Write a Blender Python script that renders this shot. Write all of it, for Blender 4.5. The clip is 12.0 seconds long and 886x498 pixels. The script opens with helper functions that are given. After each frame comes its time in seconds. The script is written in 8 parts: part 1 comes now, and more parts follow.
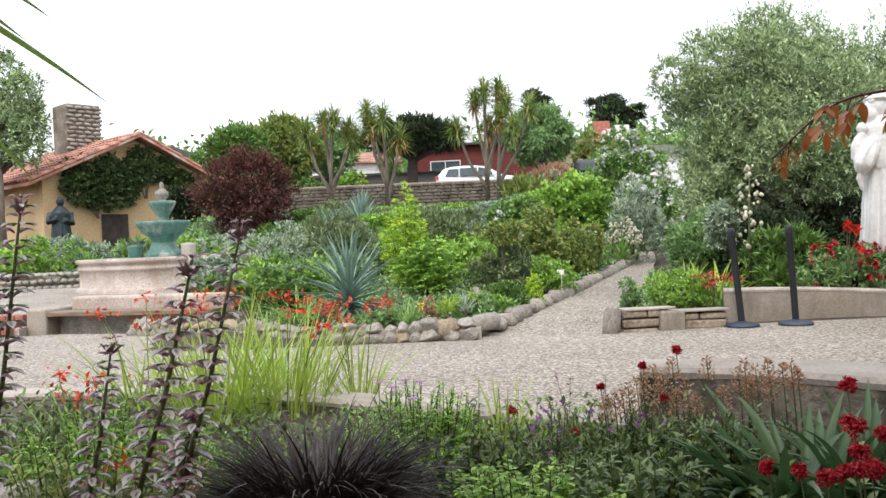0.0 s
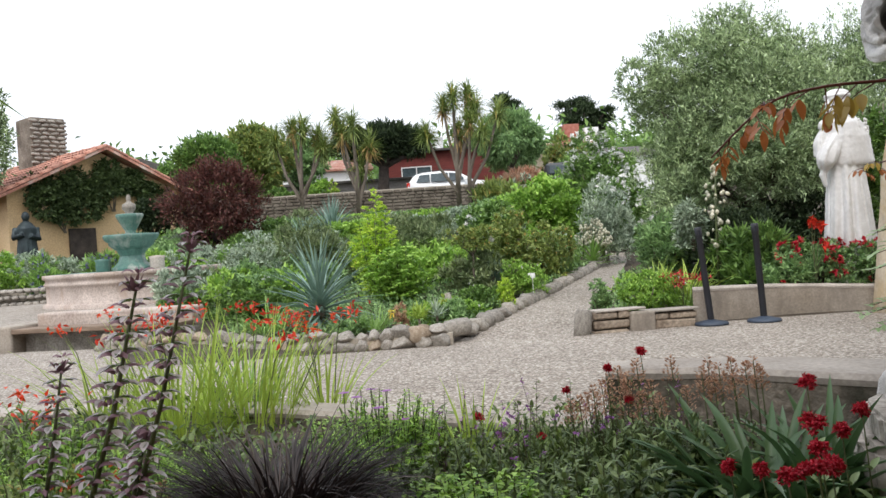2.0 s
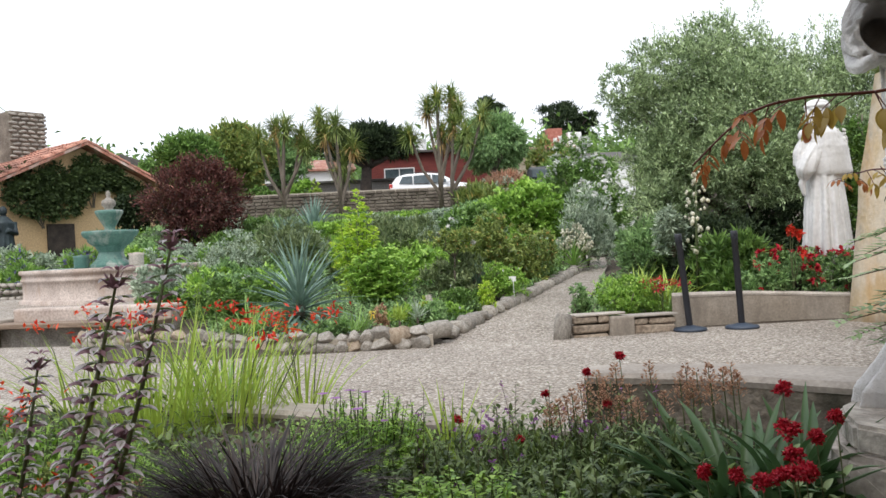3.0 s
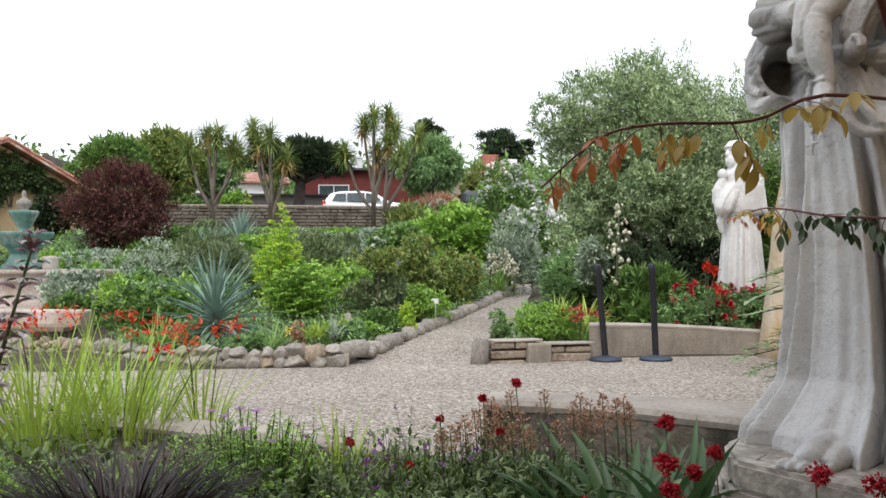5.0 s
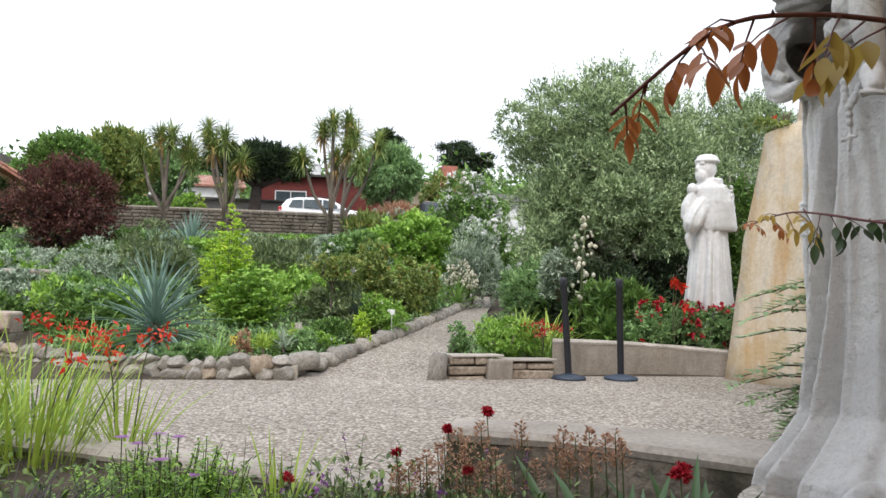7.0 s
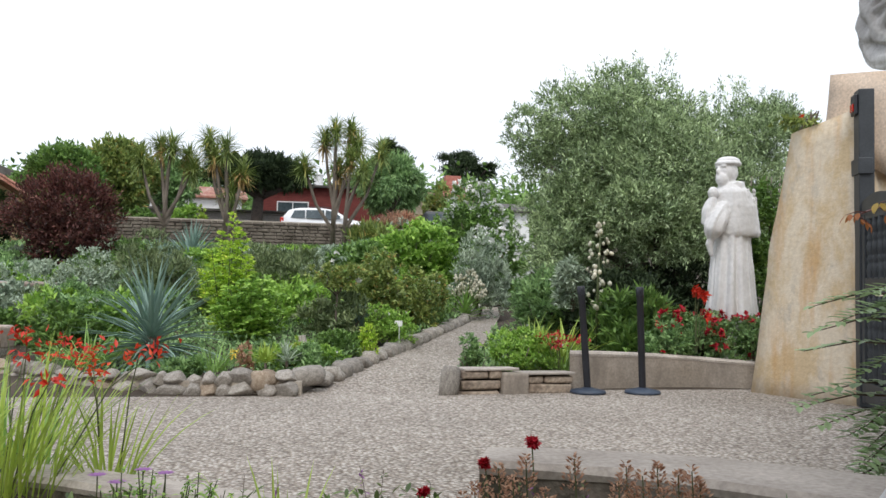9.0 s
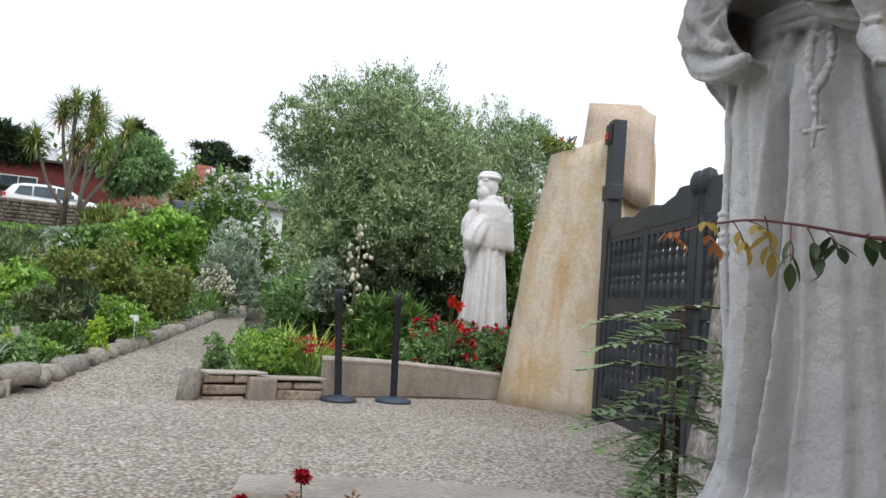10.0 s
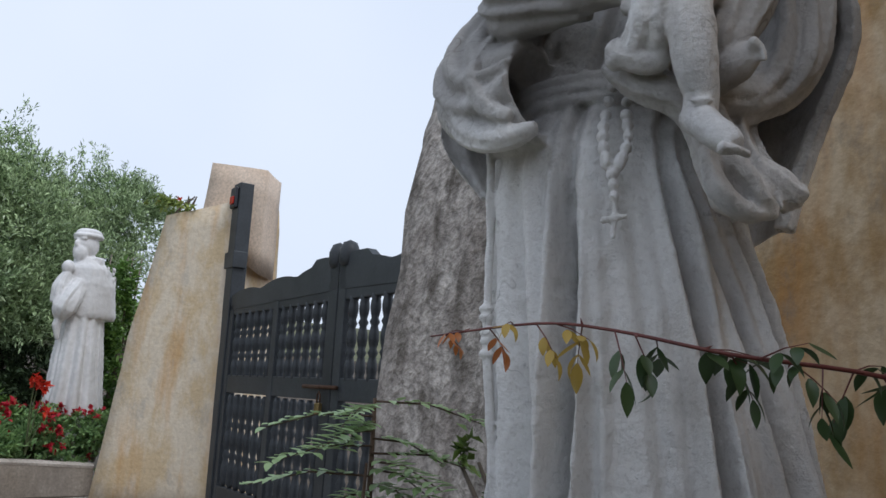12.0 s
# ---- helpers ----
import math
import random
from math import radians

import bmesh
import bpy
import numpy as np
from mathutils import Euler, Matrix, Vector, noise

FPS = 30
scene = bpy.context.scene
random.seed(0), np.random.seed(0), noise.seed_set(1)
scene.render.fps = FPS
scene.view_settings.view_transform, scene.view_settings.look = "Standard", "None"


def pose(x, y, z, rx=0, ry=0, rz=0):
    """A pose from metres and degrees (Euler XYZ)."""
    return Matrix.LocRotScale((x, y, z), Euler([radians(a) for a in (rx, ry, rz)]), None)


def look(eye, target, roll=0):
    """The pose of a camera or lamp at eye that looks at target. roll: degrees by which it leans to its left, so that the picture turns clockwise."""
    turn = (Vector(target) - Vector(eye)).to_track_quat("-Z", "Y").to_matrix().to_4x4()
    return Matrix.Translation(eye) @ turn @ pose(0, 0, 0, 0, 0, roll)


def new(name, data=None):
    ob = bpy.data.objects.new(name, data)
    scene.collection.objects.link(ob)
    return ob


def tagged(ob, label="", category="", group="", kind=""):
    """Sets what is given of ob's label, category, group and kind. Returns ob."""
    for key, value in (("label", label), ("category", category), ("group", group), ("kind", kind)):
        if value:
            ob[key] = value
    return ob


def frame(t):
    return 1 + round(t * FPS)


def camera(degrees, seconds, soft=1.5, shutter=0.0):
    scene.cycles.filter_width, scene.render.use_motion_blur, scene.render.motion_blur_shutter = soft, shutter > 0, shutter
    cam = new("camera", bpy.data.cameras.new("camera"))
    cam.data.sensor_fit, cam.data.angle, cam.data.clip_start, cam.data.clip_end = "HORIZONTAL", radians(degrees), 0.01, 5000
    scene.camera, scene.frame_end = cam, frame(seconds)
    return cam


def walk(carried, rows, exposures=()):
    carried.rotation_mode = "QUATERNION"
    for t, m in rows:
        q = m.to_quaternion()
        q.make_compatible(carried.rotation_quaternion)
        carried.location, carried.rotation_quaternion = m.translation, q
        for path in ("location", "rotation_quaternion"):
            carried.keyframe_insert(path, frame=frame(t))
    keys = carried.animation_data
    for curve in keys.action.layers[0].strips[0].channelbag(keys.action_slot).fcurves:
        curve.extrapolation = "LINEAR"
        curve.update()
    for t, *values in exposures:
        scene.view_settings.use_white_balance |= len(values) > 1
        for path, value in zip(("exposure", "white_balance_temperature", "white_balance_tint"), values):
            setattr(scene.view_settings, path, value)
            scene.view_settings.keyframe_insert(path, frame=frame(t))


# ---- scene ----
# camera: seconds, x, y, z, yaw, pitch, lean
cam = camera(55.70, 12.0)
ROWS = [
    (0, 0.000, 0.000, 1.004, -0.00, -0.53, 2.50),
    (0.5, 0.021, 0.003, 1.004, -0.25, -0.09, 3.66),
    (1, 0.045, 0.010, 1.008, -0.87, 1.01, 3.60),
    (1.5, 0.052, 0.021, 1.002, -1.64, 0.01, 3.85),
    (2, 0.046, 0.024, 1.004, -1.79, -0.24, 3.93),
    (2.5, 0.044, 0.020, 1.005, -2.48, -0.17, 3.36),
    (4.5, 0.091, 0.040, 1.002, -5.70, -0.21, 1.42),
    (5, 0.168, 0.075, 0.996, -7.62, 1.14, 0.12),
    (5.5, 0.149, 0.160, 0.988, -9.11, 1.97, 0.02),
    (6, 0.076, 0.339, 0.970, -15.88, 1.20, 0.08),
    (6.5, 0.077, 0.440, 0.963, -15.34, -1.10, -1.68),
    (7, 0.211, 0.535, 0.979, -10.61, 1.95, -1.48),
    (9, 0.203, 0.954, 0.964, -10.46, 2.68, -1.13),
    (9.5, 0.215, 1.158, 0.940, -18.93, 3.61, -1.48),
    (10, 0.230, 1.317, 0.965, -27.62, 3.65, -4.51),
    (10.5, 0.346, 1.474, 1.003, -28.69, 9.02, -4.54),
    (11, 0.392, 1.544, 1.014, -37.32, 10.77, -3.75),
    (11.5, 0.348, 1.682, 1.024, -47.81, 8.90, -2.38),
    (12, 0.305, 1.872, 1.048, -55.27, 9.93, -3.16),
]
walk(cam, [(t, pose(x, y, z, 90 + pitch, lean, yaw)) for t, x, y, z, yaw, pitch, lean in ROWS],
     [(0.0, 0.82, 6400, 10), (0.8, 0.76, 6400, 10), (1.8, 0.58, 6350, 10), (5.0, 0.57, 6350, 10), (7.0, 0.60, 6300, 10), (9.0, 0.36, 6250, 10), (10.5, 0.32, 6050, 10), (11.0, 0.12, 5900, 10), (12.0, -0.10, 5800, 10)])

# ---- world and sun: a bright overcast day ----
world = bpy.data.worlds.new("overcast")
scene.world = world
world.use_nodes = True
wn, wl = world.node_tree.nodes, world.node_tree.links
sky = wn.new("ShaderNodeTexSky")
sky.sky_type, sky.sun_disc = "NISHITA", False
sky.sun_elevation, sky.sun_rotation = radians(53), radians(196)
sky.air_density, sky.dust_density, sky.ozone_density = 1.0, 6.0, 1.0
SKY_STRENGTH = 0.1
lift = wn.new("ShaderNodeVectorMath")
lift.operation = "SCALE"
lift.inputs["Scale"].default_value = SKY_STRENGTH
wl.new(sky.outputs["Color"], lift.inputs[0])
cloud = wn.new("ShaderNodeTexNoise")
cloud.inputs["Scale"].default_value, cloud.inputs["Detail"].default_value = 1.6, 3.0
cramp = wn.new("ShaderNodeValToRGB")
cramp.color_ramp.elements[0].position, cramp.color_ramp.elements[1].position = 0.3, 0.75
cramp.color_ramp.elements[0].color = (0.90, 0.95, 1.04, 1)
cramp.color_ramp.elements[1].color = (1.08, 1.09, 1.10, 1)
wl.new(cloud.outputs["Fac"], cramp.inputs["Fac"])
veil = wn.new("ShaderNodeMixRGB")
veil.inputs["Fac"].default_value = 0.85
wl.new(lift.outputs["Vector"], veil.inputs["Color1"])
wl.new(cramp.outputs["Color"], veil.inputs["Color2"])
wl.new(veil.outputs["Color"], wn["Background"].inputs["Color"])
wn["Background"].inputs["Strength"].default_value = 1.0
sun = new("sun", bpy.data.lights.new("sun", "SUN"))
sun.data.energy, sun.data.angle, sun.data.color = 1.3, radians(18), (1.0, 0.97, 0.92)
sun.matrix_world = look((-4, -10, 19), (0, 4, 0))

# ---- helpers for meshes ----
rng = np.random.default_rng(7)


def mesh_from(name, verts, faces, smooth=False):
    """A mesh from arrays of points and faces (all of one size, or a plain list)."""
    me = bpy.data.meshes.new(name)
    v = np.asarray(verts, dtype=np.float32).reshape(-1, 3)
    if isinstance(faces, np.ndarray):
        k = faces.shape[1]
        me.vertices.add(len(v))
        me.vertices.foreach_set("co", v.ravel())
        me.loops.add(faces.size)
        me.loops.foreach_set("vertex_index", faces.astype(np.int32).ravel())
        me.polygons.add(len(faces))
        me.polygons.foreach_set("loop_start", np.arange(0, faces.size, k, dtype=np.int32))
        me.update(calc_edges=True)
    else:
        me.from_pydata([tuple(map(float, p)) for p in v], [], faces)
        me.update()
    if smooth:
        me.polygons.foreach_set("use_smooth", [True] * len(me.polygons))
    return me


def obj(name, me, material, parent=None, label="", m=None):
    ob = new(name, me)
    if material is not None and not me.materials:
        me.materials.append(material)
    if parent is not None:
        ob.parent = parent
    if m is not None:
        ob.matrix_basis = m
    return tagged(ob, label)


def part(name, bm, material, parent=None, label="", smooth=False):
    me = bpy.data.meshes.new(name)
    bm.to_mesh(me)
    bm.free()
    if smooth:
        me.polygons.foreach_set("use_smooth", [True] * len(me.polygons))
    return obj(name, me, material, parent, label)


def thing(name, label, category, x=0.0, y=0.0, z=0.0, turn=0.0, group="", kind=""):
    """An Empty at the base of a thing."""
    ob = new(name)
    ob.empty_display_size = 0.1
    ob.matrix_basis = pose(x, y, z, 0, 0, turn)
    return tagged(ob, label, category, group, kind)


def box(bm, x0, y0, z0, x1, y1, z1, m=None, bevel=0.0):
    r = bmesh.ops.create_cube(bm, size=1.0)
    vs = r["verts"]
    for v in vs:
        v.co = Vector((x0 + (v.co.x + 0.5) * (x1 - x0), y0 + (v.co.y + 0.5) * (y1 - y0), z0 + (v.co.z + 0.5) * (z1 - z0)))
        if m is not None:
            v.co = m @ v.co
    if bevel:
        es = list({e for v in vs for e in v.link_edges})
        bmesh.ops.bevel(bm, geom=es, offset=bevel, segments=2, affect="EDGES", profile=0.5)


def lathe(profile, n=24, wave=None, cap=True):
    """Points and faces of a turned form. profile: (radius, height) rows; wave(angle, row) scales the radius."""
    verts, faces = [], []
    for k, (r, h) in enumerate(profile):
        for i in range(n):
            a = 2 * math.pi * i / n
            q = r * (wave(a, k) if wave else 1.0)
            verts.append((q * math.cos(a), q * math.sin(a), h))
    for k in range(len(profile) - 1):
        for i in range(n):
            j = (i + 1) % n
            faces.append((k * n + i, k * n + j, (k + 1) * n + j, (k + 1) * n + i))
    if cap:
        faces.append(tuple(range(n))[::-1])
        faces.append(tuple((len(profile) - 1) * n + i for i in range(n)))
    return verts, faces


def tube(points, radii, n=8):
    """Points and faces of a tapered tube along a line."""
    P = [Vector(p) for p in points]
    verts, faces = [], []
    side = Vector((0.31, 0.17, 0.93)).normalized()
    for k, p in enumerate(P):
        d = (P[min(k + 1, len(P) - 1)] - P[max(k - 1, 0)]).normalized()
        u = d.cross(side)
        u = d.cross(Vector((1, 0, 0))) if u.length < 0.1 else u
        u.normalize()
        w = d.cross(u).normalized()
        for i in range(n):
            a = 2 * math.pi * i / n
            verts.append(p + radii[k] * (math.cos(a) * u + math.sin(a) * w))
    for k in range(len(P) - 1):
        for i in range(n):
            j = (i + 1) % n
            faces.append((k * n + i, k * n + j, (k + 1) * n + j, (k + 1) * n + i))
    faces.append(tuple(range(n))[::-1])
    faces.append(tuple((len(P) - 1) * n + i for i in range(n)))
    return verts, faces


def join(*pairs):
    verts, faces = [], []
    for v, f in pairs:
        o = len(verts)
        verts += [tuple(p) for p in v]
        faces += [tuple(i + o for i in q) for q in f]
    return verts, faces


def unit(a):
    return a / np.maximum(np.linalg.norm(a, axis=-1, keepdims=True), 1e-9)


def leaves(pos, along, length, width, fold=0.25, up=None):
    """Small pointed leaves, folded along the rib: points and triangles. pos and along are (n, 3)."""
    n = len(pos)
    along = unit(along)
    ref = rng.normal(size=(n, 3)) * 0.6 + np.array([0, 0, 1.0]) if up is None else up
    side = unit(np.cross(along, ref))
    nor = unit(np.cross(side, along))
    L = np.broadcast_to(np.asarray(length, dtype=float), (n,))[:, None] * rng.uniform(0.7, 1.25, (n, 1))
    Wd = np.broadcast_to(np.asarray(width, dtype=float), (n,))[:, None] * rng.uniform(0.8, 1.2, (n, 1))
    mid = pos + along * L * 0.45
    v = np.stack([pos, mid + side * Wd * 0.5 + nor * Wd * fold, pos + along * L - nor * L * 0.08, mid - side * Wd * 0.5 + nor * Wd * fold], 1).reshape(-1, 3)
    b = np.arange(n)[:, None] * 4
    f = np.concatenate([b + np.array([0, 1, 2]), b + np.array([0, 2, 3])], 1).reshape(-1, 3)
    return v, f


def blades(pos, azimuth, rise, length, width, droop, seg=6, fold=0.3, oval=False):
    """Strap leaves that start steeply and bend over. Angles in degrees, arrays of n."""
    n = len(pos)
    az, el = np.radians(azimuth), np.radians(rise)
    length, width, dr = (np.broadcast_to(np.asarray(a, dtype=float), (n,)) for a in (length, width, droop))
    p = np.array(pos, dtype=float)
    side = np.stack([-np.sin(az), np.cos(az), np.zeros(n)], 1)
    rows = []
    for k in range(seg + 1):
        s = k / seg
        e = el - np.radians(dr) * s
        d = np.stack([np.cos(az) * np.cos(e), np.sin(az) * np.cos(e), np.sin(e)], 1)
        nor = np.cross(d, side)
        shape = math.sin(math.pi * min(0.98, 0.06 + 0.92 * s ** 0.85)) if oval else 0.55 + 0.9 * s - 1.45 * s ** 2.2
        w = (width * shape if k < seg else width * 0.02)[:, None]
        rows += [p + side * w * 0.5, p + nor * w * fold * -1, p - side * w * 0.5]
        p = p + d * (length / seg)[:, None]
    v = np.stack(rows, 1).reshape(-1, 3)
    m = 3 * (seg + 1)
    q = []
    for k in range(seg):
        a = 3 * k
        q += [[a, a + 1, a + 4, a + 3], [a + 1, a + 2, a + 5, a + 4]]
    f = (np.arange(n)[:, None, None] * m + np.array(q)[None]).reshape(-1, 4)
    return v, f


def merge(*pairs):
    """Joins arrays of points and faces of one size."""
    o, V, F = 0, [], []
    for v, f in pairs:
        V.append(np.asarray(v)); F.append(np.asarray(f) + o); o += len(v)
    return np.concatenate(V), np.concatenate(F)


def ico(r=1.0, sub=1):
    bm = bmesh.new()
    bmesh.ops.create_icosphere(bm, subdivisions=sub, radius=r)
    v = np.array([tuple(q.co) for q in bm.verts])
    f = np.array([[q.index for q in fa.verts] for fa in bm.faces])
    bm.free()
    return v, f


def blobs(pos, r, squash=1.0, sub=1):
    """Many small round forms in one mesh."""
    v0, f0 = ico(1.0, sub)
    n = len(pos)
    rr = np.broadcast_to(np.asarray(r, dtype=float), (n,))[:, None, None]
    v = (v0[None] * np.array([1, 1, squash]) * rr + np.asarray(pos)[:, None, :]).reshape(-1, 3)
    f = (np.arange(n)[:, None, None] * len(v0) + f0[None]).reshape(-1, 3)
    return v, f


# ---- materials ----
def nodes_of(name):
    m = bpy.data.materials.new(name)
    m.use_nodes = True
    n, l = m.node_tree.nodes, m.node_tree.links
    return m, n, l, n["Principled BSDF"]


def noise_node(n, l, scale, detail=4.0, coord="Object", rough=0.55, stretch=None):
    tc = n.new("ShaderNodeTexCoord")
    t = n.new("ShaderNodeTexNoise")
    t.inputs["Scale"].default_value, t.inputs["Detail"].default_value, t.inputs["Roughness"].default_value = scale, detail, rough
    if stretch:
        mp = n.new("ShaderNodeMapping")
        mp.inputs["Scale"].default_value = stretch
        l.new(tc.outputs[coord], mp.inputs["Vector"])
        l.new(mp.outputs["Vector"], t.inputs["Vector"])
    else:
        l.new(tc.outputs[coord], t.inputs["Vector"])
    return t


def ramp(n, l, src, stops):
    r = n.new("ShaderNodeValToRGB")
    e = r.color_ramp.elements
    while len(e) < len(stops):
        e.new(0.5)
    for q, (p, c) in zip(e, stops):
        q.position, q.color = p, (*c, 1)
    l.new(src, r.inputs["Fac"])
    return r


def mix(n, l, mode, fac, a, b):
    x = n.new("ShaderNodeMixRGB")
    x.blend_type = mode
    for slot, val in (("Fac", fac), ("Color1", a), ("Color2", b)):
        if hasattr(val, "is_linked"):
            l.new(val, x.inputs[slot])
        else:
            x.inputs[slot].default_value = val if slot == "Fac" else (*val, 1)
    return x.outputs["Color"]


def solid(name, dark, light, rough=0.8, scale=3.0, fine=60.0, bump=0.3, depth=0.004, metal=0.0, stretch=None, spread=0.25, stain=None, stain_scale=1.2):
    """A surface with variation at two scales, fine relief and a little difference from piece to piece."""
    m, n, l, b = nodes_of(name)
    big = noise_node(n, l, scale, 5.0, stretch=stretch)
    c = ramp(n, l, big.outputs["Fac"], [(0.32, dark), (0.68, light)]).outputs["Color"]
    small = noise_node(n, l, fine, 3.0, stretch=stretch)
    sp = ramp(n, l, small.outputs["Fac"], [(0.3, (1 - spread,) * 3), (0.7, (1 + spread * 0.4,) * 3)]).outputs["Color"]
    c = mix(n, l, "MULTIPLY", 1.0, c, sp)
    if stain:
        st = noise_node(n, l, stain_scale, 6.0, rough=0.65, stretch=(1, 1, 0.45))
        k = ramp(n, l, st.outputs["Fac"], [(0.5, (0, 0, 0)), (0.66, (1, 1, 1))]).outputs["Color"]
        c = mix(n, l, "MIX", k, c, stain)
    info = n.new("ShaderNodeObjectInfo")
    pr = ramp(n, l, info.outputs["Random"], [(0.0, (1 - spread * 0.7,) * 3), (1.0, (1 + spread * 0.5,) * 3)]).outputs["Color"]
    c = mix(n, l, "MULTIPLY", 1.0, c, pr)
    l.new(c, b.inputs["Base Color"])
    b.inputs["Roughness"].default_value, b.inputs["Metallic"].default_value = rough, metal
    if bump:
        bp = n.new("ShaderNodeBump")
        bp.inputs["Strength"].default_value, bp.inputs["Distance"].default_value = bump, depth
        l.new(small.outputs["Fac"], bp.inputs["Height"])
        l.new(bp.outputs["Normal"], b.inputs["Normal"])
    return m


def leafy(name, dark, light, rough=0.5, through_light=0.25, tip=None, gain=1.85):
    """Leaves: each leaf takes its own tone, and lets some light through."""
    m, n, l, b = nodes_of(name)
    # blue is raised to put haze and sky sheen into the leaf colour
    dark, light, tip = ([min(0.9, gain * c * k) for c, k in zip(q, (1.0, 1.0, 1.14))] if q else None for q in (dark, light, tip))
    g = n.new("ShaderNodeNewGeometry")
    stops = [(0.0, dark), (0.75, light)] + ([(0.93, light), (1.0, tip)] if tip else [])
    c = ramp(n, l, g.outputs["Random Per Island"], stops).outputs["Color"]
    patch = noise_node(n, l, 2.3, 3.0)
    pc = ramp(n, l, patch.outputs["Fac"], [(0.3, (0.72, 0.76, 0.7)), (0.7, (1.2, 1.15, 1.05))]).outputs["Color"]
    c = mix(n, l, "MULTIPLY", 1.0, c, pc)
    l.new(c, b.inputs["Base Color"])
    b.inputs["Roughness"].default_value = rough
    t = n.new("ShaderNodeBsdfTranslucent")
    l.new(c, t.inputs["Color"])
    x = n.new("ShaderNodeMixShader")
    x.inputs["Fac"].default_value = through_light
    l.new(b.outputs["BSDF"], x.inputs[1])
    l.new(t.outputs["BSDF"], x.inputs[2])
    l.new(x.outputs["Shader"], n["Material Output"].inputs["Surface"])
    return m


def gravel_mat():
    m, n, l, b = nodes_of("pebbled_paving")
    tc = n.new("ShaderNodeTexCoord")
    mp = n.new("ShaderNodeMapping")
    l.new(tc.outputs["Object"], mp.inputs["Vector"])
    v = n.new("ShaderNodeTexVoronoi")
    v.inputs["Scale"].default_value = 42.0
    l.new(mp.outputs["Vector"], v.inputs["Vector"])
    hue = n.new("ShaderNodeSeparateColor")
    l.new(v.outputs["Color"], hue.inputs["Color"])
    c = ramp(n, l, hue.outputs["Red"], [(0.0, (0.24, 0.215, 0.19)), (0.35, (0.40, 0.37, 0.335)), (0.75, (0.50, 0.47, 0.43)), (1.0, (0.62, 0.59, 0.55))]).outputs["Color"]
    gap = ramp(n, l, v.outputs["Distance"], [(0.32, (1, 1, 1)), (0.62, (0.55, 0.5, 0.45))]).outputs["Color"]
    c = mix(n, l, "MULTIPLY", 1.0, c, gap)
    big = noise_node(n, l, 0.7, 5.0)
    c = mix(n, l, "MULTIPLY", 1.0, c, ramp(n, l, big.outputs["Fac"], [(0.3, (0.82, 0.8, 0.77)), (0.7, (1.08, 1.06, 1.04))]).outputs["Color"])
    l.new(c, b.inputs["Base Color"])
    b.inputs["Roughness"].default_value = 0.85
    bp = n.new("ShaderNodeBump")
    bp.invert = True
    bp.inputs["Strength"].default_value, bp.inputs["Distance"].default_value = 0.8, 0.012
    l.new(v.outputs["Distance"], bp.inputs["Height"])
    l.new(bp.outputs["Normal"], b.inputs["Normal"])
    return m


def ochre_mat(name, base, pale, orange, grey):
    """Weathered lime plaster with orange and grey runs."""
    m, n, l, b = nodes_of(name)
    a = noise_node(n, l, 4.0, 8.0, rough=0.62, stretch=(1, 1, 0.6))
    c = ramp(n, l, a.outputs["Fac"], [(0.4, base), (0.56, pale)]).outputs["Color"]
    o = noise_node(n, l, 3.0, 8.0, rough=0.55, stretch=(1.3, 1.3, 0.22))
    c = mix(n, l, "MIX", ramp(n, l, o.outputs["Fac"], [(0.52, (0, 0, 0)), (0.72, (0.85, 0.85, 0.85))]).outputs["Color"], c, orange)
    g = noise_node(n, l, 5.0, 9.0, rough=0.72, stretch=(1, 1, 0.6))
    c = mix(n, l, "MIX", ramp(n, l, g.outputs["Fac"], [(0.55, (0, 0, 0)), (0.7, (0.7, 0.7, 0.7))]).outputs["Color"], c, grey)
    f = noise_node(n, l, 28.0, 6.0)
    c = mix(n, l, "MULTIPLY", 1.0, c, ramp(n, l, f.outputs["Fac"], [(0.3, (0.88, 0.87, 0.86)), (0.7, (1.04, 1.04, 1.03))]).outputs["Color"])
    l.new(c, b.inputs["Base Color"])
    b.inputs["Roughness"].default_value = 0.9
    bp = n.new("ShaderNodeBump")
    bp.inputs["Strength"].default_value, bp.inputs["Distance"].default_value = 0.55, 0.013
    l.new(f.outputs["Fac"], bp.inputs["Height"])
    l.new(bp.outputs["Normal"], b.inputs["Normal"])
    return m


GRAVEL = gravel_mat()
SOIL = solid("bed_soil", (0.035, 0.025, 0.017), (0.10, 0.075, 0.05), 0.95, 2.0, 45, 0.8, 0.02)
GRASS_FAR = solid("rough_grass", (0.06, 0.075, 0.03), (0.15, 0.14, 0.07), 0.95, 0.6, 12, 0.5, 0.03)
ASPHALT = solid("asphalt", (0.045, 0.045, 0.045), (0.07, 0.07, 0.07), 0.9, 1.0, 80)
ROCK = solid("kerb_rock", (0.27, 0.24, 0.205), (0.50, 0.46, 0.405), 0.9, 5.0, 40, 0.6, 0.01, spread=0.4)
ROCK_TAN = solid("tan_rock", (0.30, 0.22, 0.15), (0.46, 0.38, 0.29), 0.9, 5.0, 40, 0.6, 0.01, spread=0.35)
MORTAR = solid("mortar", (0.30, 0.26, 0.21), (0.46, 0.41, 0.34), 0.95, 3.0, 50)
CONCRETE = solid("old_concrete", (0.33, 0.28, 0.225), (0.47, 0.41, 0.345), 0.92, 2.2, 45, 0.5, 0.006, stain=(0.2, 0.17, 0.14))
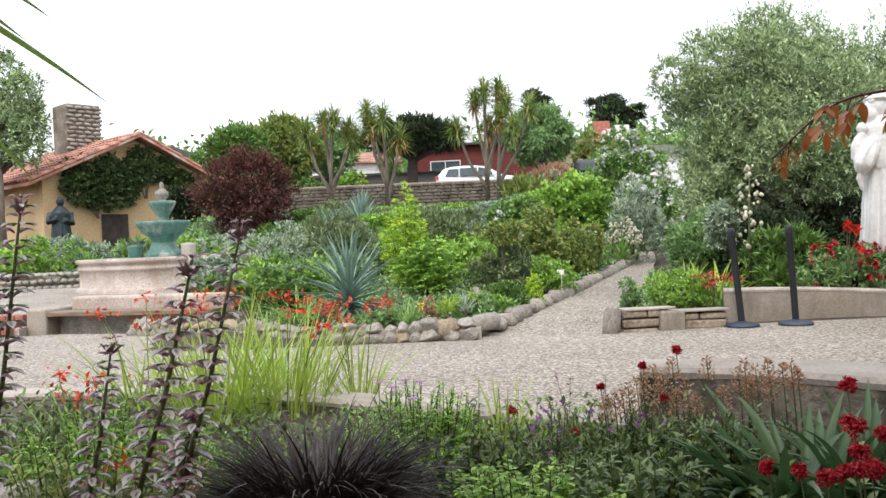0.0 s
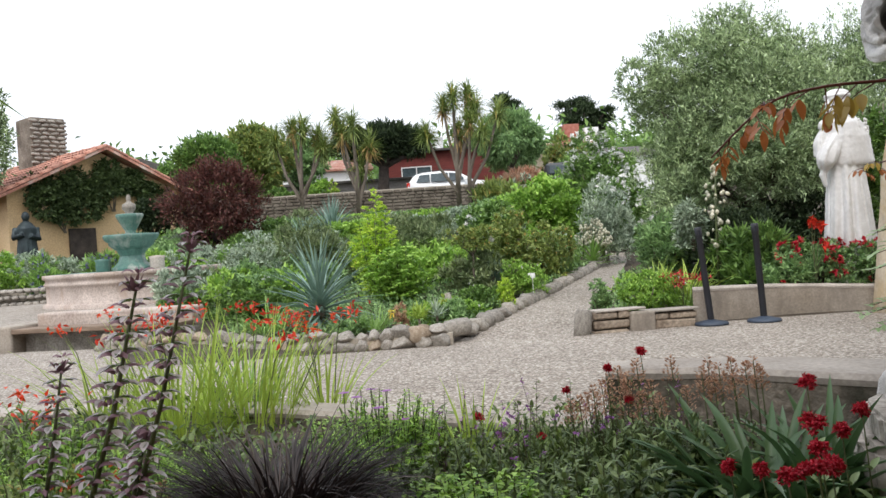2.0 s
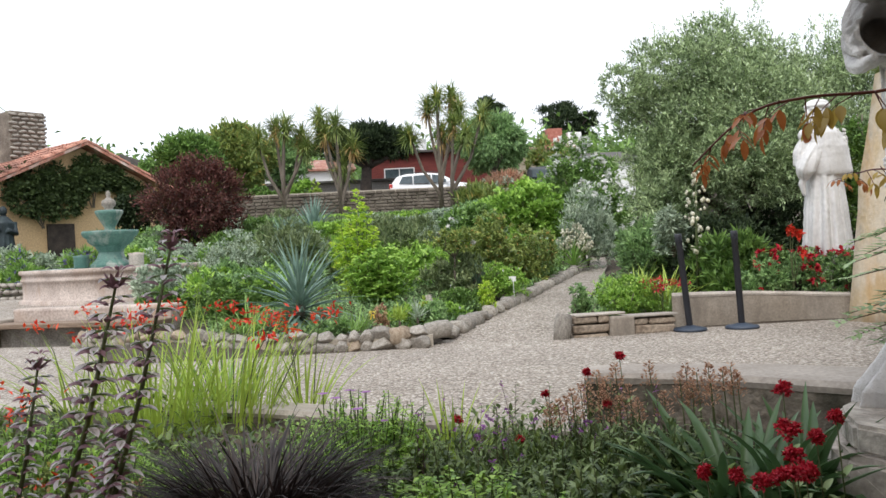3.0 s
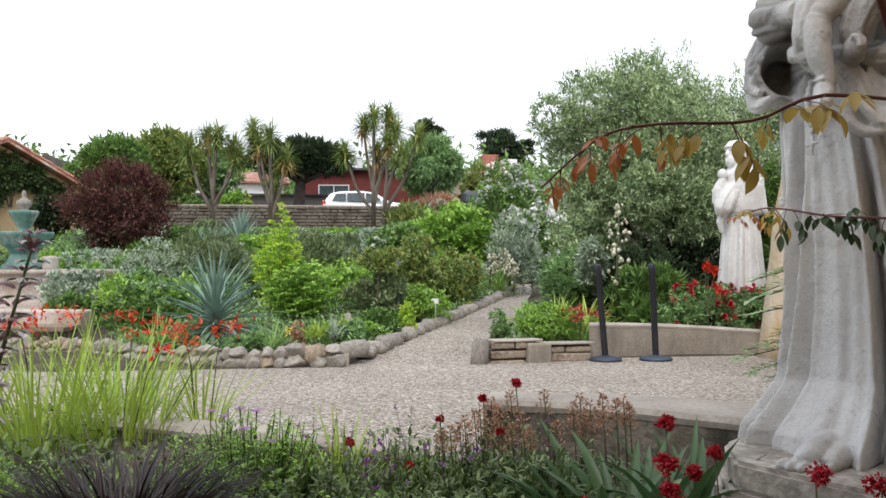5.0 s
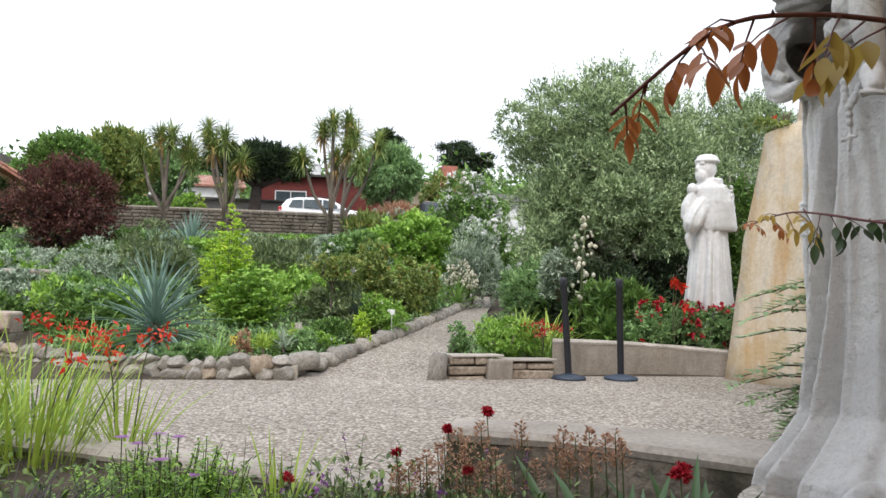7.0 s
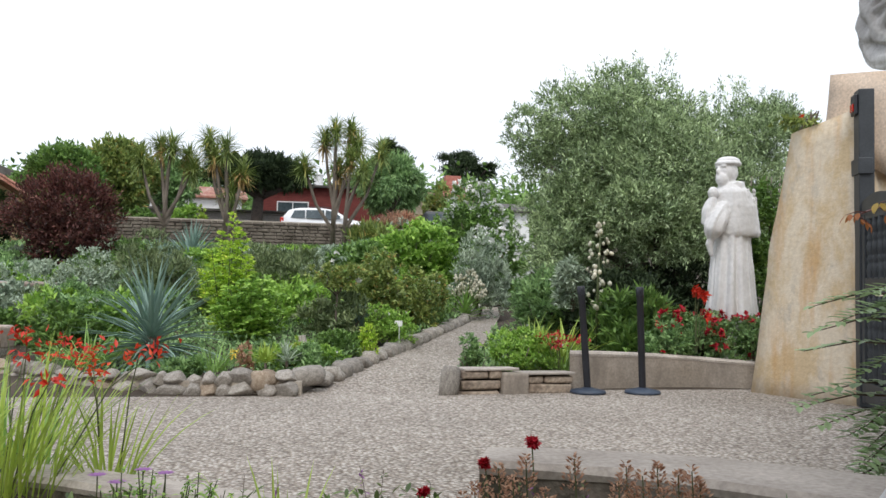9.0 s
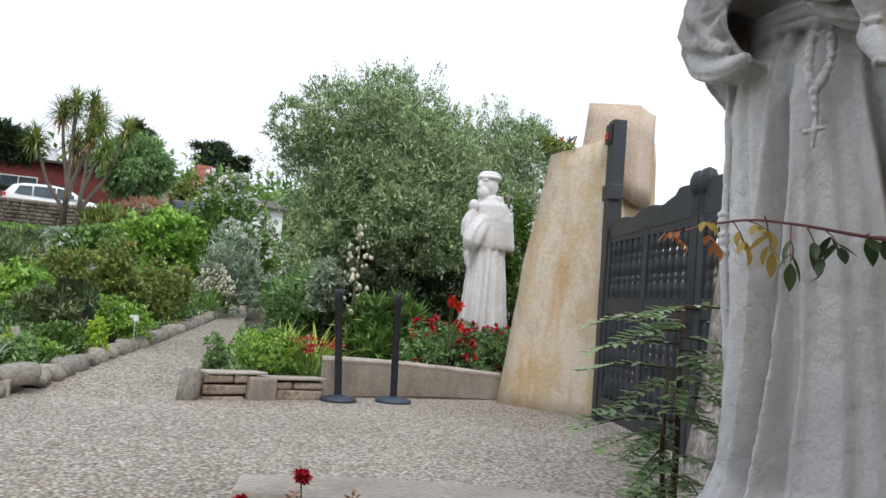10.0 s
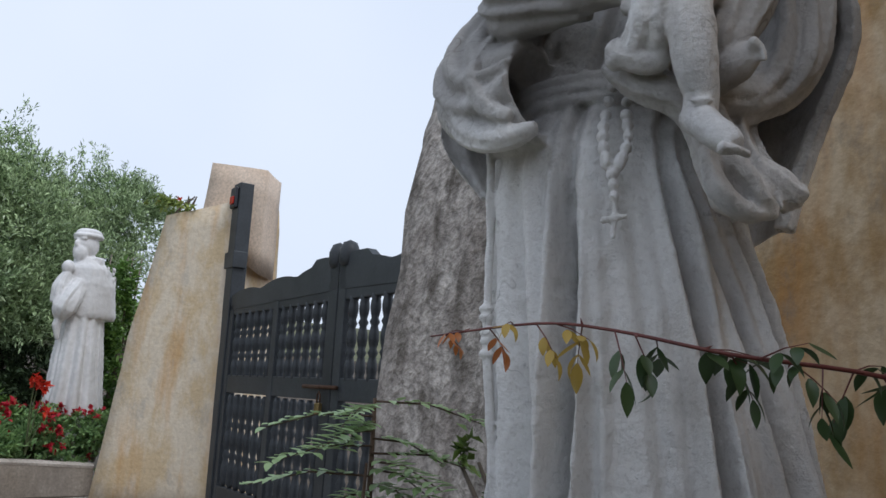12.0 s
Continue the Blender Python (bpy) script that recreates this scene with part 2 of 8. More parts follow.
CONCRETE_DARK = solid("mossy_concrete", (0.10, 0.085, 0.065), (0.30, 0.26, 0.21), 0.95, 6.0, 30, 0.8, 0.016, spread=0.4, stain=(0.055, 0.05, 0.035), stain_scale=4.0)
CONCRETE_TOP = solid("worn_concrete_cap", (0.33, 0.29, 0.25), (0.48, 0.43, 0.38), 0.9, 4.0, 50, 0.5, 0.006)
OCHRE = ochre_mat("ochre_plaster", (0.58, 0.45, 0.28), (0.68, 0.59, 0.46), (0.55, 0.32, 0.12), (0.42, 0.38, 0.33))
OCHRE_WALL = ochre_mat("ochre_wall_plaster", (0.38, 0.25, 0.115), (0.56, 0.44, 0.29), (0.42, 0.20, 0.05), (0.22, 0.195, 0.16))
PINK_PLASTER = solid("pale_block_plaster", (0.70, 0.54, 0.40), (0.78, 0.64, 0.51), 0.9, 2.0, 50, 0.3, 0.005)
GREY_PLASTER = solid("grey_lichen_plaster", (0.22, 0.19, 0.165), (0.44, 0.40, 0.36), 0.95, 4.5, 26, 1.0, 0.03, spread=0.5, stain=(0.10, 0.085, 0.07), stain_scale=7.0)
HOUSE_WALL = solid("ochre_house_wall", (0.62, 0.42, 0.22), (0.72, 0.52, 0.30), 0.9, 0.8, 20, 0.3, 0.01)
TILE = solid("clay_roof_tile", (0.36, 0.13, 0.085), (0.56, 0.30, 0.22), 0.85, 3.0, 25, 0.3, 0.01, spread=0.5, stain=(0.55, 0.46, 0.40))
GATE = solid("dark_gate_paint", (0.022, 0.026, 0.030), (0.040, 0.046, 0.052), 0.5, 4.0, 60, 0.2, 0.002)
BLACK = solid("black_plastic", (0.012, 0.013, 0.018), (0.02, 0.022, 0.03), 0.45, 4.0, 90, 0.1, 0.001)
POST_BASE = solid("dark_blue_base", (0.035, 0.05, 0.08), (0.05, 0.07, 0.105), 0.5, 4.0, 90, 0.1, 0.001)
RED_LAMP = solid("red_lens", (0.45, 0.02, 0.01), (0.6, 0.03, 0.015), 0.2, 4.0, 50, 0.0)
RUST = solid("rusty_iron", (0.07, 0.035, 0.02), (0.14, 0.08, 0.05), 0.7, 20.0, 90, 0.4, 0.002, metal=0.6)
BRASS = solid("padlock_brass", (0.35, 0.25, 0.1), (0.5, 0.38, 0.18), 0.4, 10.0, 50, 0.0, metal=0.9)
WOOD = solid("weathered_board", (0.16, 0.11, 0.075), (0.30, 0.22, 0.16), 0.8, 3.0, 40, 0.4, 0.003, stretch=(1, 8, 8))
BRICK = solid("red_brick", (0.30, 0.10, 0.07), (0.46, 0.20, 0.15), 0.9, 5.0, 50, 0.4, 0.004, spread=0.35)
FOUNTAIN = solid("pink_fountain_plaster", (0.38, 0.31, 0.27), (0.56, 0.48, 0.43), 0.85, 2.2, 30, 0.5, 0.008, spread=0.35, stain=(0.34, 0.25, 0.19))
PATINA = solid("green_glazed_bowl", (0.06, 0.15, 0.125), (0.13, 0.24, 0.20), 0.5, 4.0, 30, 0.3, 0.004, stain=(0.4, 0.4, 0.36), stain_scale=3.0)
BASIN_BLUE = solid("pale_green_lining", (0.36, 0.55, 0.49), (0.48, 0.64, 0.58), 0.6, 2.0, 30, 0.1, 0.002)
BRONZE = solid("dark_bronze", (0.018, 0.024, 0.028), (0.045, 0.065, 0.07), 0.55, 4.0, 40, 0.3, 0.004, metal=0.4)
BARK = solid("grey_bark", (0.10, 0.08, 0.06), (0.24, 0.20, 0.165), 0.95, 4.0, 40, 0.9, 0.012, stretch=(1, 1, 0.3))
BARK_DARK = solid("dark_bark", (0.03, 0.025, 0.02), (0.08, 0.06, 0.05), 0.95, 4.0, 40, 0.9, 0.012)
STEM = solid("green_stem", (0.06, 0.08, 0.03), (0.13, 0.16, 0.06), 0.7, 8.0, 60, 0.1, 0.001)
STEM_RED = solid("red_rose_cane", (0.10, 0.018, 0.02), (0.17, 0.05, 0.035), 0.45, 12.0, 60, 0.1, 0.001)
STEM_BROWN = solid("brown_stem", (0.05, 0.03, 0.02), (0.11, 0.07, 0.045), 0.8, 12.0, 60, 0.2, 0.001)
WHITE_PAINT = solid("white_car_paint", (0.78, 0.79, 0.80), (0.82, 0.83, 0.84), 0.25, 1.0, 20, 0.0, spread=0.03)
RED_HOUSE = solid("red_timber_siding", (0.13, 0.022, 0.018), (0.20, 0.04, 0.03), 0.8, 2.0, 20, 0.3, 0.01, stretch=(1, 1, 9))
TAN_HOUSE = solid("tan_stucco", (0.55, 0.44, 0.32), (0.64, 0.54, 0.40), 0.9, 1.0, 20, 0.2, 0.005)
GREY_WALL = solid("grey_stucco", (0.28, 0.26, 0.25), (0.36, 0.34, 0.33), 0.9, 0.6, 12, 0.2, 0.005)
ROOF_DARK = solid("dark_shingles", (0.06, 0.055, 0.05), (0.12, 0.11, 0.10), 0.9, 2.0, 20, 0.4, 0.01)
RUBBLE = solid("wall_rubble", (0.14, 0.11, 0.085), (0.34, 0.29, 0.235), 0.95, 2.5, 18, 0.5, 0.02, spread=0.5)
TRIM_WHITE = solid("white_trim", (0.72, 0.72, 0.71), (0.8, 0.8, 0.79), 0.5, 2.0, 20, 0.0, spread=0.04)
GLASS_DARK = solid("window_glass", (0.05, 0.07, 0.08), (0.10, 0.13, 0.14), 0.08, 1.0, 10, 0.0)
TYRE = solid("tyre_rubber", (0.015, 0.015, 0.015), (0.03, 0.03, 0.03), 0.8, 5.0, 30, 0.0)
SIGN = solid("plant_label_plate", (0.6, 0.6, 0.58), (0.7, 0.7, 0.68), 0.5, 5.0, 50, 0.0)

LEAF_OLIVE = leafy("grey_green_leaves", (0.055, 0.082, 0.034), (0.26, 0.33, 0.165), 0.7, 0.22, (0.36, 0.42, 0.27))
LEAF_GREEN = leafy("mid_green_leaves", (0.035, 0.075, 0.018), (0.12, 0.20, 0.045))
LEAF_LIME = leafy("lime_leaves", (0.13, 0.22, 0.02), (0.34, 0.45, 0.055), 0.6, 0.35, (0.46, 0.48, 0.08))
LEAF_BRIGHT = leafy("bright_green_leaves", (0.07, 0.15, 0.02), (0.22, 0.34, 0.06), 0.5, 0.3)
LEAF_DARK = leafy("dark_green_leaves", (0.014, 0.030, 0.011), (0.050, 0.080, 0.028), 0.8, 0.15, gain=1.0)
LEAF_VINE = leafy("house_vine_leaves", (0.03, 0.055, 0.018), (0.10, 0.15, 0.045), 0.7, 0.2, gain=1.0)
LEAF_GREY = leafy("silver_leaves", (0.10, 0.135, 0.085), (0.28, 0.33, 0.24), 0.6, 0.2)
LEAF_ROSEMARY = leafy("rosemary_leaves", (0.045, 0.070, 0.028), (0.14, 0.175, 0.075), 0.6, 0.15)
LEAF_MAROON = leafy("maroon_leaves", (0.035, 0.015, 0.013), (0.17, 0.060, 0.045), 0.7, 0.2, (0.16, 0.13, 0.06), gain=1.0)
LEAF_ORANGE = leafy("orange_tinged_leaves", (0.06, 0.10, 0.025), (0.19, 0.23, 0.06), 0.5, 0.3, (0.32, 0.20, 0.06))
LEAF_SAGE = leafy("sage_green_leaves", (0.05, 0.10, 0.035), (0.19, 0.29, 0.11), 0.55, 0.25)
LEAF_BLUE = leafy("blue_green_straps", (0.035, 0.065, 0.045), (0.15, 0.22, 0.175), 0.4, 0.1, (0.36, 0.44, 0.37))
LEAF_BLACK = leafy("black_purple_straps", (0.014, 0.009, 0.008), (0.062, 0.043, 0.036), 0.5, 0.05, (0.15, 0.11, 0.095), gain=1.0)
LEAF_YELLOW = leafy("yellow_green_straps", (0.09, 0.16, 0.02), (0.27, 0.35, 0.06), 0.45, 0.3, (0.55, 0.40, 0.12))
LEAF_STRAP = leafy("green_straps", (0.05, 0.11, 0.025), (0.17, 0.28, 0.06), 0.4, 0.25)
LEAF_PALM = leafy("cordyline_straps", (0.05, 0.085, 0.02), (0.17, 0.21, 0.06), 0.5, 0.2, (0.40, 0.31, 0.07))
LEAF_BROWNED = leafy("dry_straps", (0.16, 0.10, 0.04), (0.36, 0.25, 0.10), 0.7, 0.2)
LEAF_ROSE = leafy("rose_leaflets", (0.016, 0.04, 0.014), (0.055, 0.095, 0.03), 0.4, 0.2, gain=1.0)
LEAF_ROSE_RED = leafy("young_red_rose_leaves", (0.17, 0.03, 0.012), (0.28, 0.11, 0.03), 0.4, 0.35, (0.32, 0.19, 0.04))
LEAF_ROSE_AMBER = leafy("amber_rose_leaves", (0.12, 0.11, 0.02), (0.30, 0.21, 0.045), 0.4, 0.4, (0.35, 0.14, 0.03))
LEAF_MAHONIA = leafy("glossy_fern_leaflets", (0.05, 0.09, 0.04), (0.21, 0.29, 0.13), 0.4, 0.25)
DRY_RUST = leafy("dry_rust_florets", (0.34, 0.17, 0.10), (0.62, 0.40, 0.26), 0.8, 0.3, gain=1.0)
FLOWER_RED = leafy("scarlet_petals", (0.62, 0.022, 0.012), (0.82, 0.07, 0.03), 0.5, 0.3, gain=1.0)
FLOWER_CRIMSON = leafy("crimson_florets", (0.33, 0.005, 0.018), (0.58, 0.016, 0.04), 0.6, 0.2, gain=1.0)
FLOWER_ORANGE = leafy("orange_red_petals", (0.70, 0.035, 0.012), (0.85, 0.10, 0.025), 0.5, 0.3, gain=1.0)
FLOWER_WHITE = leafy("white_petals", (0.72, 0.72, 0.68), (0.85, 0.85, 0.82), 0.6, 0.3, gain=1.0)
FLOWER_CREAM = leafy("cream_bells", (0.62, 0.59, 0.42), (0.82, 0.79, 0.62), 0.6, 0.3, gain=1.0)
FLOWER_PURPLE = leafy("purple_petals", (0.22, 0.06, 0.27), (0.46, 0.20, 0.50), 0.6, 0.3, gain=1.0)
FLOWER_VIOLET = leafy("blue_violet_petals", (0.16, 0.14, 0.36), (0.34, 0.30, 0.58), 0.6, 0.3, gain=1.0)
FLOWER_YELLOW = leafy("yellow_petals", (0.75, 0.5, 0.04), (0.85, 0.65, 0.10), 0.6, 0.3, gain=1.0)
HOOD_PURPLE = leafy("dusky_purple_bracts", (0.09, 0.045, 0.055), (0.32, 0.18, 0.21), 0.5, 0.15, gain=1.0)
LIP_WHITE = leafy("white_lips", (0.66, 0.62, 0.62), (0.82, 0.78, 0.78), 0.6, 0.3, gain=1.0)


def marble_mat():
    """Old pale stone: grey runs, lichen crust on the arms and mantle, shade painted in low down, fine cracks and pits.
    """
    m, n, l, b = nodes_of("weathered_marble")
    a = noise_node(n, l, 1.9, 5.0)
    c = ramp(n, l, a.outputs["Fac"], [(0.34, (0.77, 0.755, 0.735)), (0.62, (0.89, 0.88, 0.86))]).outputs["Color"]
    s = noise_node(n, l, 7.0, 5.0, rough=0.55, stretch=(1, 1, 0.10))
    c = mix(n, l, "MIX", ramp(n, l, s.outputs["Fac"], [(0.53, (0, 0, 0)), (0.70, (0.45, 0.45, 0.45))]).outputs["Color"], c, (0.30, 0.295, 0.30))
    w = noise_node(n, l, 4.0, 4.0, stretch=(1, 1, 0.3))
    c = mix(n, l, "MIX", ramp(n, l, w.outputs["Fac"], [(0.54, (0, 0, 0)), (0.70, (0.45, 0.45, 0.45))]).outputs["Color"], c, (0.50, 0.42, 0.33))
    tc = n.new("ShaderNodeTexCoord")
    sep = n.new("ShaderNodeSeparateXYZ")
    l.new(tc.outputs["Object"], sep.inputs["Vector"])
    crust = noise_node(n, l, 3.2, 8.0, rough=0.68)
    add = n.new("ShaderNodeMath")
    add.operation = "MULTIPLY_ADD"
    add.inputs[1].default_value = 0.55
    l.new(crust.outputs["Fac"], add.inputs[0])
    l.new(sep.outputs["Z"], add.inputs[2])
    top = n.new("ShaderNodeMapRange")
    top.inputs["From Min"].default_value, top.inputs["From Max"].default_value = 1.33, 1.46
    l.new(add.outputs["Value"], top.inputs["Value"])
    dirt = n.new("ShaderNodeMath")
    dirt.operation = "MULTIPLY"
    rinsed = n.new("ShaderNodeMapRange")
    rinsed.inputs["From Min"].default_value, rinsed.inputs["From Max"].default_value, rinsed.inputs["To Max"].default_value = -0.43, -0.39, 0.72
    l.new(sep.outputs["Y"], rinsed.inputs["Value"])
    l.new(rinsed.outputs["Result"], dirt.inputs[1])
    l.new(top.outputs["Result"], dirt.inputs[0])
    c = mix(n, l, "MIX", dirt.outputs["Value"], c, (0.25, 0.235, 0.22))
    # greyer towards the foot: the plants' shade is painted into the stone colour
    low_shade = n.new("ShaderNodeMapRange")
    low_shade.inputs["From Min"].default_value, low_shade.inputs["From Max"].default_value = 0.95, 0.40
    low_shade.inputs["To Max"].default_value = 0.46
    l.new(add.outputs["Value"], low_shade.inputs["Value"])
    c = mix(n, l, "MIX", low_shade.outputs["Result"], c, (0.36, 0.36, 0.37))
    warp = noise_node(n, l, 6.0, 3.0)
    wm = n.new("ShaderNodeVectorMath")
    wm.operation = "MULTIPLY_ADD"
    wm.inputs[1].default_value = (0.25, 0.25, 0.25)
    l.new(warp.outputs["Color"], wm.inputs[0])
    l.new(tc.outputs["Object"], wm.inputs[2])
    vo = n.new("ShaderNodeTexVoronoi")
    vo.feature = "DISTANCE_TO_EDGE"
    vo.inputs["Scale"].default_value = 4.2
    l.new(wm.outputs["Vector"], vo.inputs["Vector"])
    line = ramp(n, l, vo.outputs["Distance"], [(0.0, (1, 1, 1)), (0.010, (0, 0, 0))]).outputs["Color"]
    some = noise_node(n, l, 2.6, 2.0)
    here = ramp(n, l, some.outputs["Fac"], [(0.54, (0, 0, 0)), (0.64, (0.6, 0.6, 0.6))]).outputs["Color"]
    c = mix(n, l, "MIX", mix(n, l, "MULTIPLY", 1.0, line, here), c, (0.16, 0.14, 0.12))
    k = noise_node(n, l, 24.0, 8.0, rough=0.75)
    c = mix(n, l, "MIX", ramp(n, l, k.outputs["Fac"], [(0.60, (0, 0, 0)), (0.68, (0.5, 0.5, 0.5))]).outputs["Color"], c, (0.30, 0.29, 0.28))
    f = noise_node(n, l, 90.0, 5.0, rough=0.7)
    c = mix(n, l, "MULTIPLY", 1.0, c, ramp(n, l, f.outputs["Fac"], [(0.28, (0.86, 0.85, 0.84)), (0.50, (1.02, 1.02, 1.02))]).outputs["Color"])
    l.new(c, b.inputs["Base Color"])
    b.inputs["Roughness"].default_value = 0.8
    bp = n.new("ShaderNodeBump")
    bp.inputs["Strength"].default_value, bp.inputs["Distance"].default_value = 0.7, 0.004
    l.new(f.outputs["Fac"], bp.inputs["Height"])
    b2 = n.new("ShaderNodeBump")
    b2.inputs["Strength"].default_value, b2.inputs["Distance"].default_value = 0.9, 0.012
    l.new(k.outputs["Fac"], b2.inputs["Height"])
    l.new(bp.outputs["Normal"], b2.inputs["Normal"])
    l.new(b2.outputs["Normal"], b.inputs["Normal"])
    return m


MARBLE = marble_mat()
WHITE_STONE = solid("whitewashed_stone", (0.64, 0.63, 0.62), (0.80, 0.79, 0.78), 0.85, 3.0, 28, 0.35, 0.006, spread=0.10, stain=(0.50, 0.48, 0.46))


# ---- ground ----
def gz(x, y):
    """Height of the ground: a level court, a bank that climbs to the road wall, the road terrace and the hill behind."""
    h = float(np.interp(y, [-30, 8.8, 12, 15, 20, 30, 36.2, 37.2, 55, 75, 130, 400], [0, 0.06, 0.28, 0.47, 0.95, 2.0, 2.4, 2.9, 3.0, 4.5, 13, 24]))
    if x < -2.5 and 8 < y < 30:
        plaza = float(np.interp(y, [8, 11.0, 11.9, 12.3, 20, 30], [-0.02, -0.06, 0.0, 0.18, 0.26, 1.25]))
        h += (plaza - h) * min(1.0, (-2.5 - x) / 1.2)
    if y > 37:
        h += 0.02 * max(0.0, abs(x) - 30) * min(1.0, (y - 37) / 60)
    return h


def path_left(y):
    return float(np.interp(y, [8.3, 9.7, 11.2, 15.2, 17], [0.30, 0.98, 1.72, 3.48, 3.9]))


def path_right(y):
    return float(np.interp(y, [8.3, 9.7, 11.2, 15.2, 17], [1.62, 2.05, 2.55, 3.80, 4.2]))


def sunken(x, y):
    """Where paving lies, the soil sheet runs just below it."""
    court = y < 8.5 or (0.1 < x < 2.7 and y < 8.75) or (2.7 < x < 6 and y < 9.05)
    ramp_ = path_left(y) - 0.05 < x < path_right(y) + 0.05 and y < 17
    return court or ramp_


xs = np.concatenate([[-400, -200, -110, -70, -45], np.arange(-32, -8, 1.5), np.arange(-8, 9, 0.4), np.arange(9, 32, 1.5), [45, 70, 110, 200, 400]])
ys = np.concatenate([[-60, -30, -12], np.arange(-6, 2, 1.0), np.arange(2, 18, 0.35), np.arange(18, 36, 1.2), [36.2, 37.2, 40, 45, 50, 55, 65, 75, 95, 130, 190, 280, 400, 700, 1500]])
gv, gf = [], []
for yy in ys:
    for xx in xs:
        z = gz(xx, yy)
        if sunken(xx, yy):
            z -= 0.05
        else:
            z += 0.025 * noise.noise(Vector((xx * 1.3, yy * 1.3, 0)))
        gv.append((xx, yy, z))
nx = len(xs)
for j in range(len(ys) - 1):
    for i in range(nx - 1):
        gf.append((j * nx + i, j * nx + i + 1, (j + 1) * nx + i + 1, (j + 1) * nx + i))
ground = obj("ground", mesh_from("ground", gv, gf, True), SOIL, label="dark garden soil on a rising bank")
ground.data.materials.append(GRASS_FAR)
for p in ground.data.polygons:
    if p.center.y > 38:
        p.material_index = 1
tagged(ground, category="ground", kind="structure")


def sheet(name, left, right, material, label, category="", lift=0.0):
    """A paved strip between two lines of points."""
    v, f = [], []
    n = 9
    for a, b in zip(left, right):
        for k in range(n):
            s = k / (n - 1)
            v.append(tuple(Vector(a).lerp(Vector(b), s) + Vector((0, 0, lift))))
    for j in range(len(left) - 1):
        for k in range(n - 1):
            f.append((j * n + k, j * n + k + 1, (j + 1) * n + k + 1, (j + 1) * n + k))
    return tagged(obj(name, mesh_from(name, v, f, True), material, label=label), category=category, kind="structure")


# court paving and the ramp between the beds
far_edge = [(-14, 10.6, -0.02), (-9, 10.6, -0.02), (-5, 10.9, 0), (-2.9, 10.2, 0), (-1.6, 9.0, 0), (-0.6, 8.6, 0), (0.3, 8.55, 0), (1.7, 8.75, 0), (2.8, 8.95, 0), (4.9, 8.98, 0), (6.0, 8.6, 0.02)]
near_edge = [(-14, 4.6, 0), (-9, 5.2, 0), (-5, 5.6, 0), (-3, 5.6, 0), (-1.7, 5.2, 0), (-0.75, 4.6, 0), (0.0, 4.0, 0), (0.75, 3.42, 0), (1.3, 3.2, 0), (2.0, 2.7, 0), (4.6, 2.4, 0.02)]
court = sheet("court_paving", near_edge, far_edge, GRAVEL, "pale pebbled paving of the mission court", "paving", 0.012)
def ramp_z(y):
    return -0.004 if y < 8.4 else max(0.016, gz(0, y) * 0.98 - 0.06 * max(0.0, (9.9 - y) / 1.3)) + 0.004


ramp_l = [(path_left(y) - 0.05, y, ramp_z(y)) for y in (8.3, 8.8, 9.7, 10.4, 11.2, 12.5, 14, 15.2, 16.6)]
ramp_r = [(path_right(y) + 0.05, y, ramp_z(y)) for y in (8.3, 8.8, 9.7, 10.4, 11.2, 12.5, 14, 15.2, 16.6)]
garden_path = sheet("garden_path", ramp_l, ramp_r, GRAVEL, "pebbled path climbing between the flower beds", "path", 0.008)

# road terrace
rv = [(-60, 37.6, 2.93), (60, 37.6, 2.93), (60, 44.5, 3.0), (-60, 44.5, 3.0)]
tagged(obj("road", mesh_from("road", rv, [(0, 1, 2, 3)]), ASPHALT, label="grey asphalt road above the garden wall"), category="road", kind="structure")


# ---- stones ----
def rock_mesh(seed, sub=2, rough=0.55, flat=0.75):
    v, f = ico(1.0, sub)
    out = []
    for p in v:
        q = Vector(p)
        k = 1 + rough * noise.noise(q * 1.1 + Vector((seed * 3.7, 0, 0))) + 0.12 * noise.noise(q * 3.1 + Vector((0, seed, 0)))
        q = q * k
        q = Vector([math.copysign(min(abs(c), 0.74), c) for c in q])
        out.append((q.x, q.y, q.z * flat))
    return mesh_from("stone", out, f, True)


def crag_mesh(seed):
    """An angular rubble stone, split along flat faces."""
    rnd = random.Random(seed)
    v, f = ico(1.0, 3)
    cuts = [(Vector((rnd.uniform(-1, 1), rnd.uniform(-1, 1), rnd.uniform(-1, 1))).normalized(), rnd.uniform(0.5, 0.8)) for _ in range(13)]
    out = []
    for p in v:
        q = Vector(p)
        for n_, d_ in cuts:
            over = q.dot(n_) - d_
            if over > 0:
                q = q - n_ * over * 0.93
        q = q * (1 + 0.10 * noise.noise(q * 2.3 + Vector((seed, 0, 0))))
        out.append(tuple(q))
    return mesh_from("stone", out, f, True)


ROCKS = [rock_mesh(s) for s in range(8)] + [crag_mesh(s) for s in range(8)]
ROCKS_TAN = [rock_mesh(s + 20) for s in range(3)] + [crag_mesh(s + 50) for s in range(4)]
for me in ROCKS:
    me.materials.append(ROCK)
for me in ROCKS_TAN:
    me.materials.append(ROCK_TAN)


def stone(parent, x, y, z, a, b, c, turn=0.0, name="stone", tan=False, crag=False):
    me = (ROCKS_TAN if tan else ROCKS)[int(rng.integers(3, 7) if tan else rng.integers(8, 16)) if crag else int(rng.integers(0, 3 if tan else 8))]
    ob = new(name, me)
    ob.parent = parent
    ob.matrix_basis = pose(x, y, z, float(rng.uniform(-9, 9)), float(rng.uniform(-9, 9)), turn + float(rng.uniform(-14, 14))) @ Matrix.Diagonal((a, b, c, 1))
    return ob


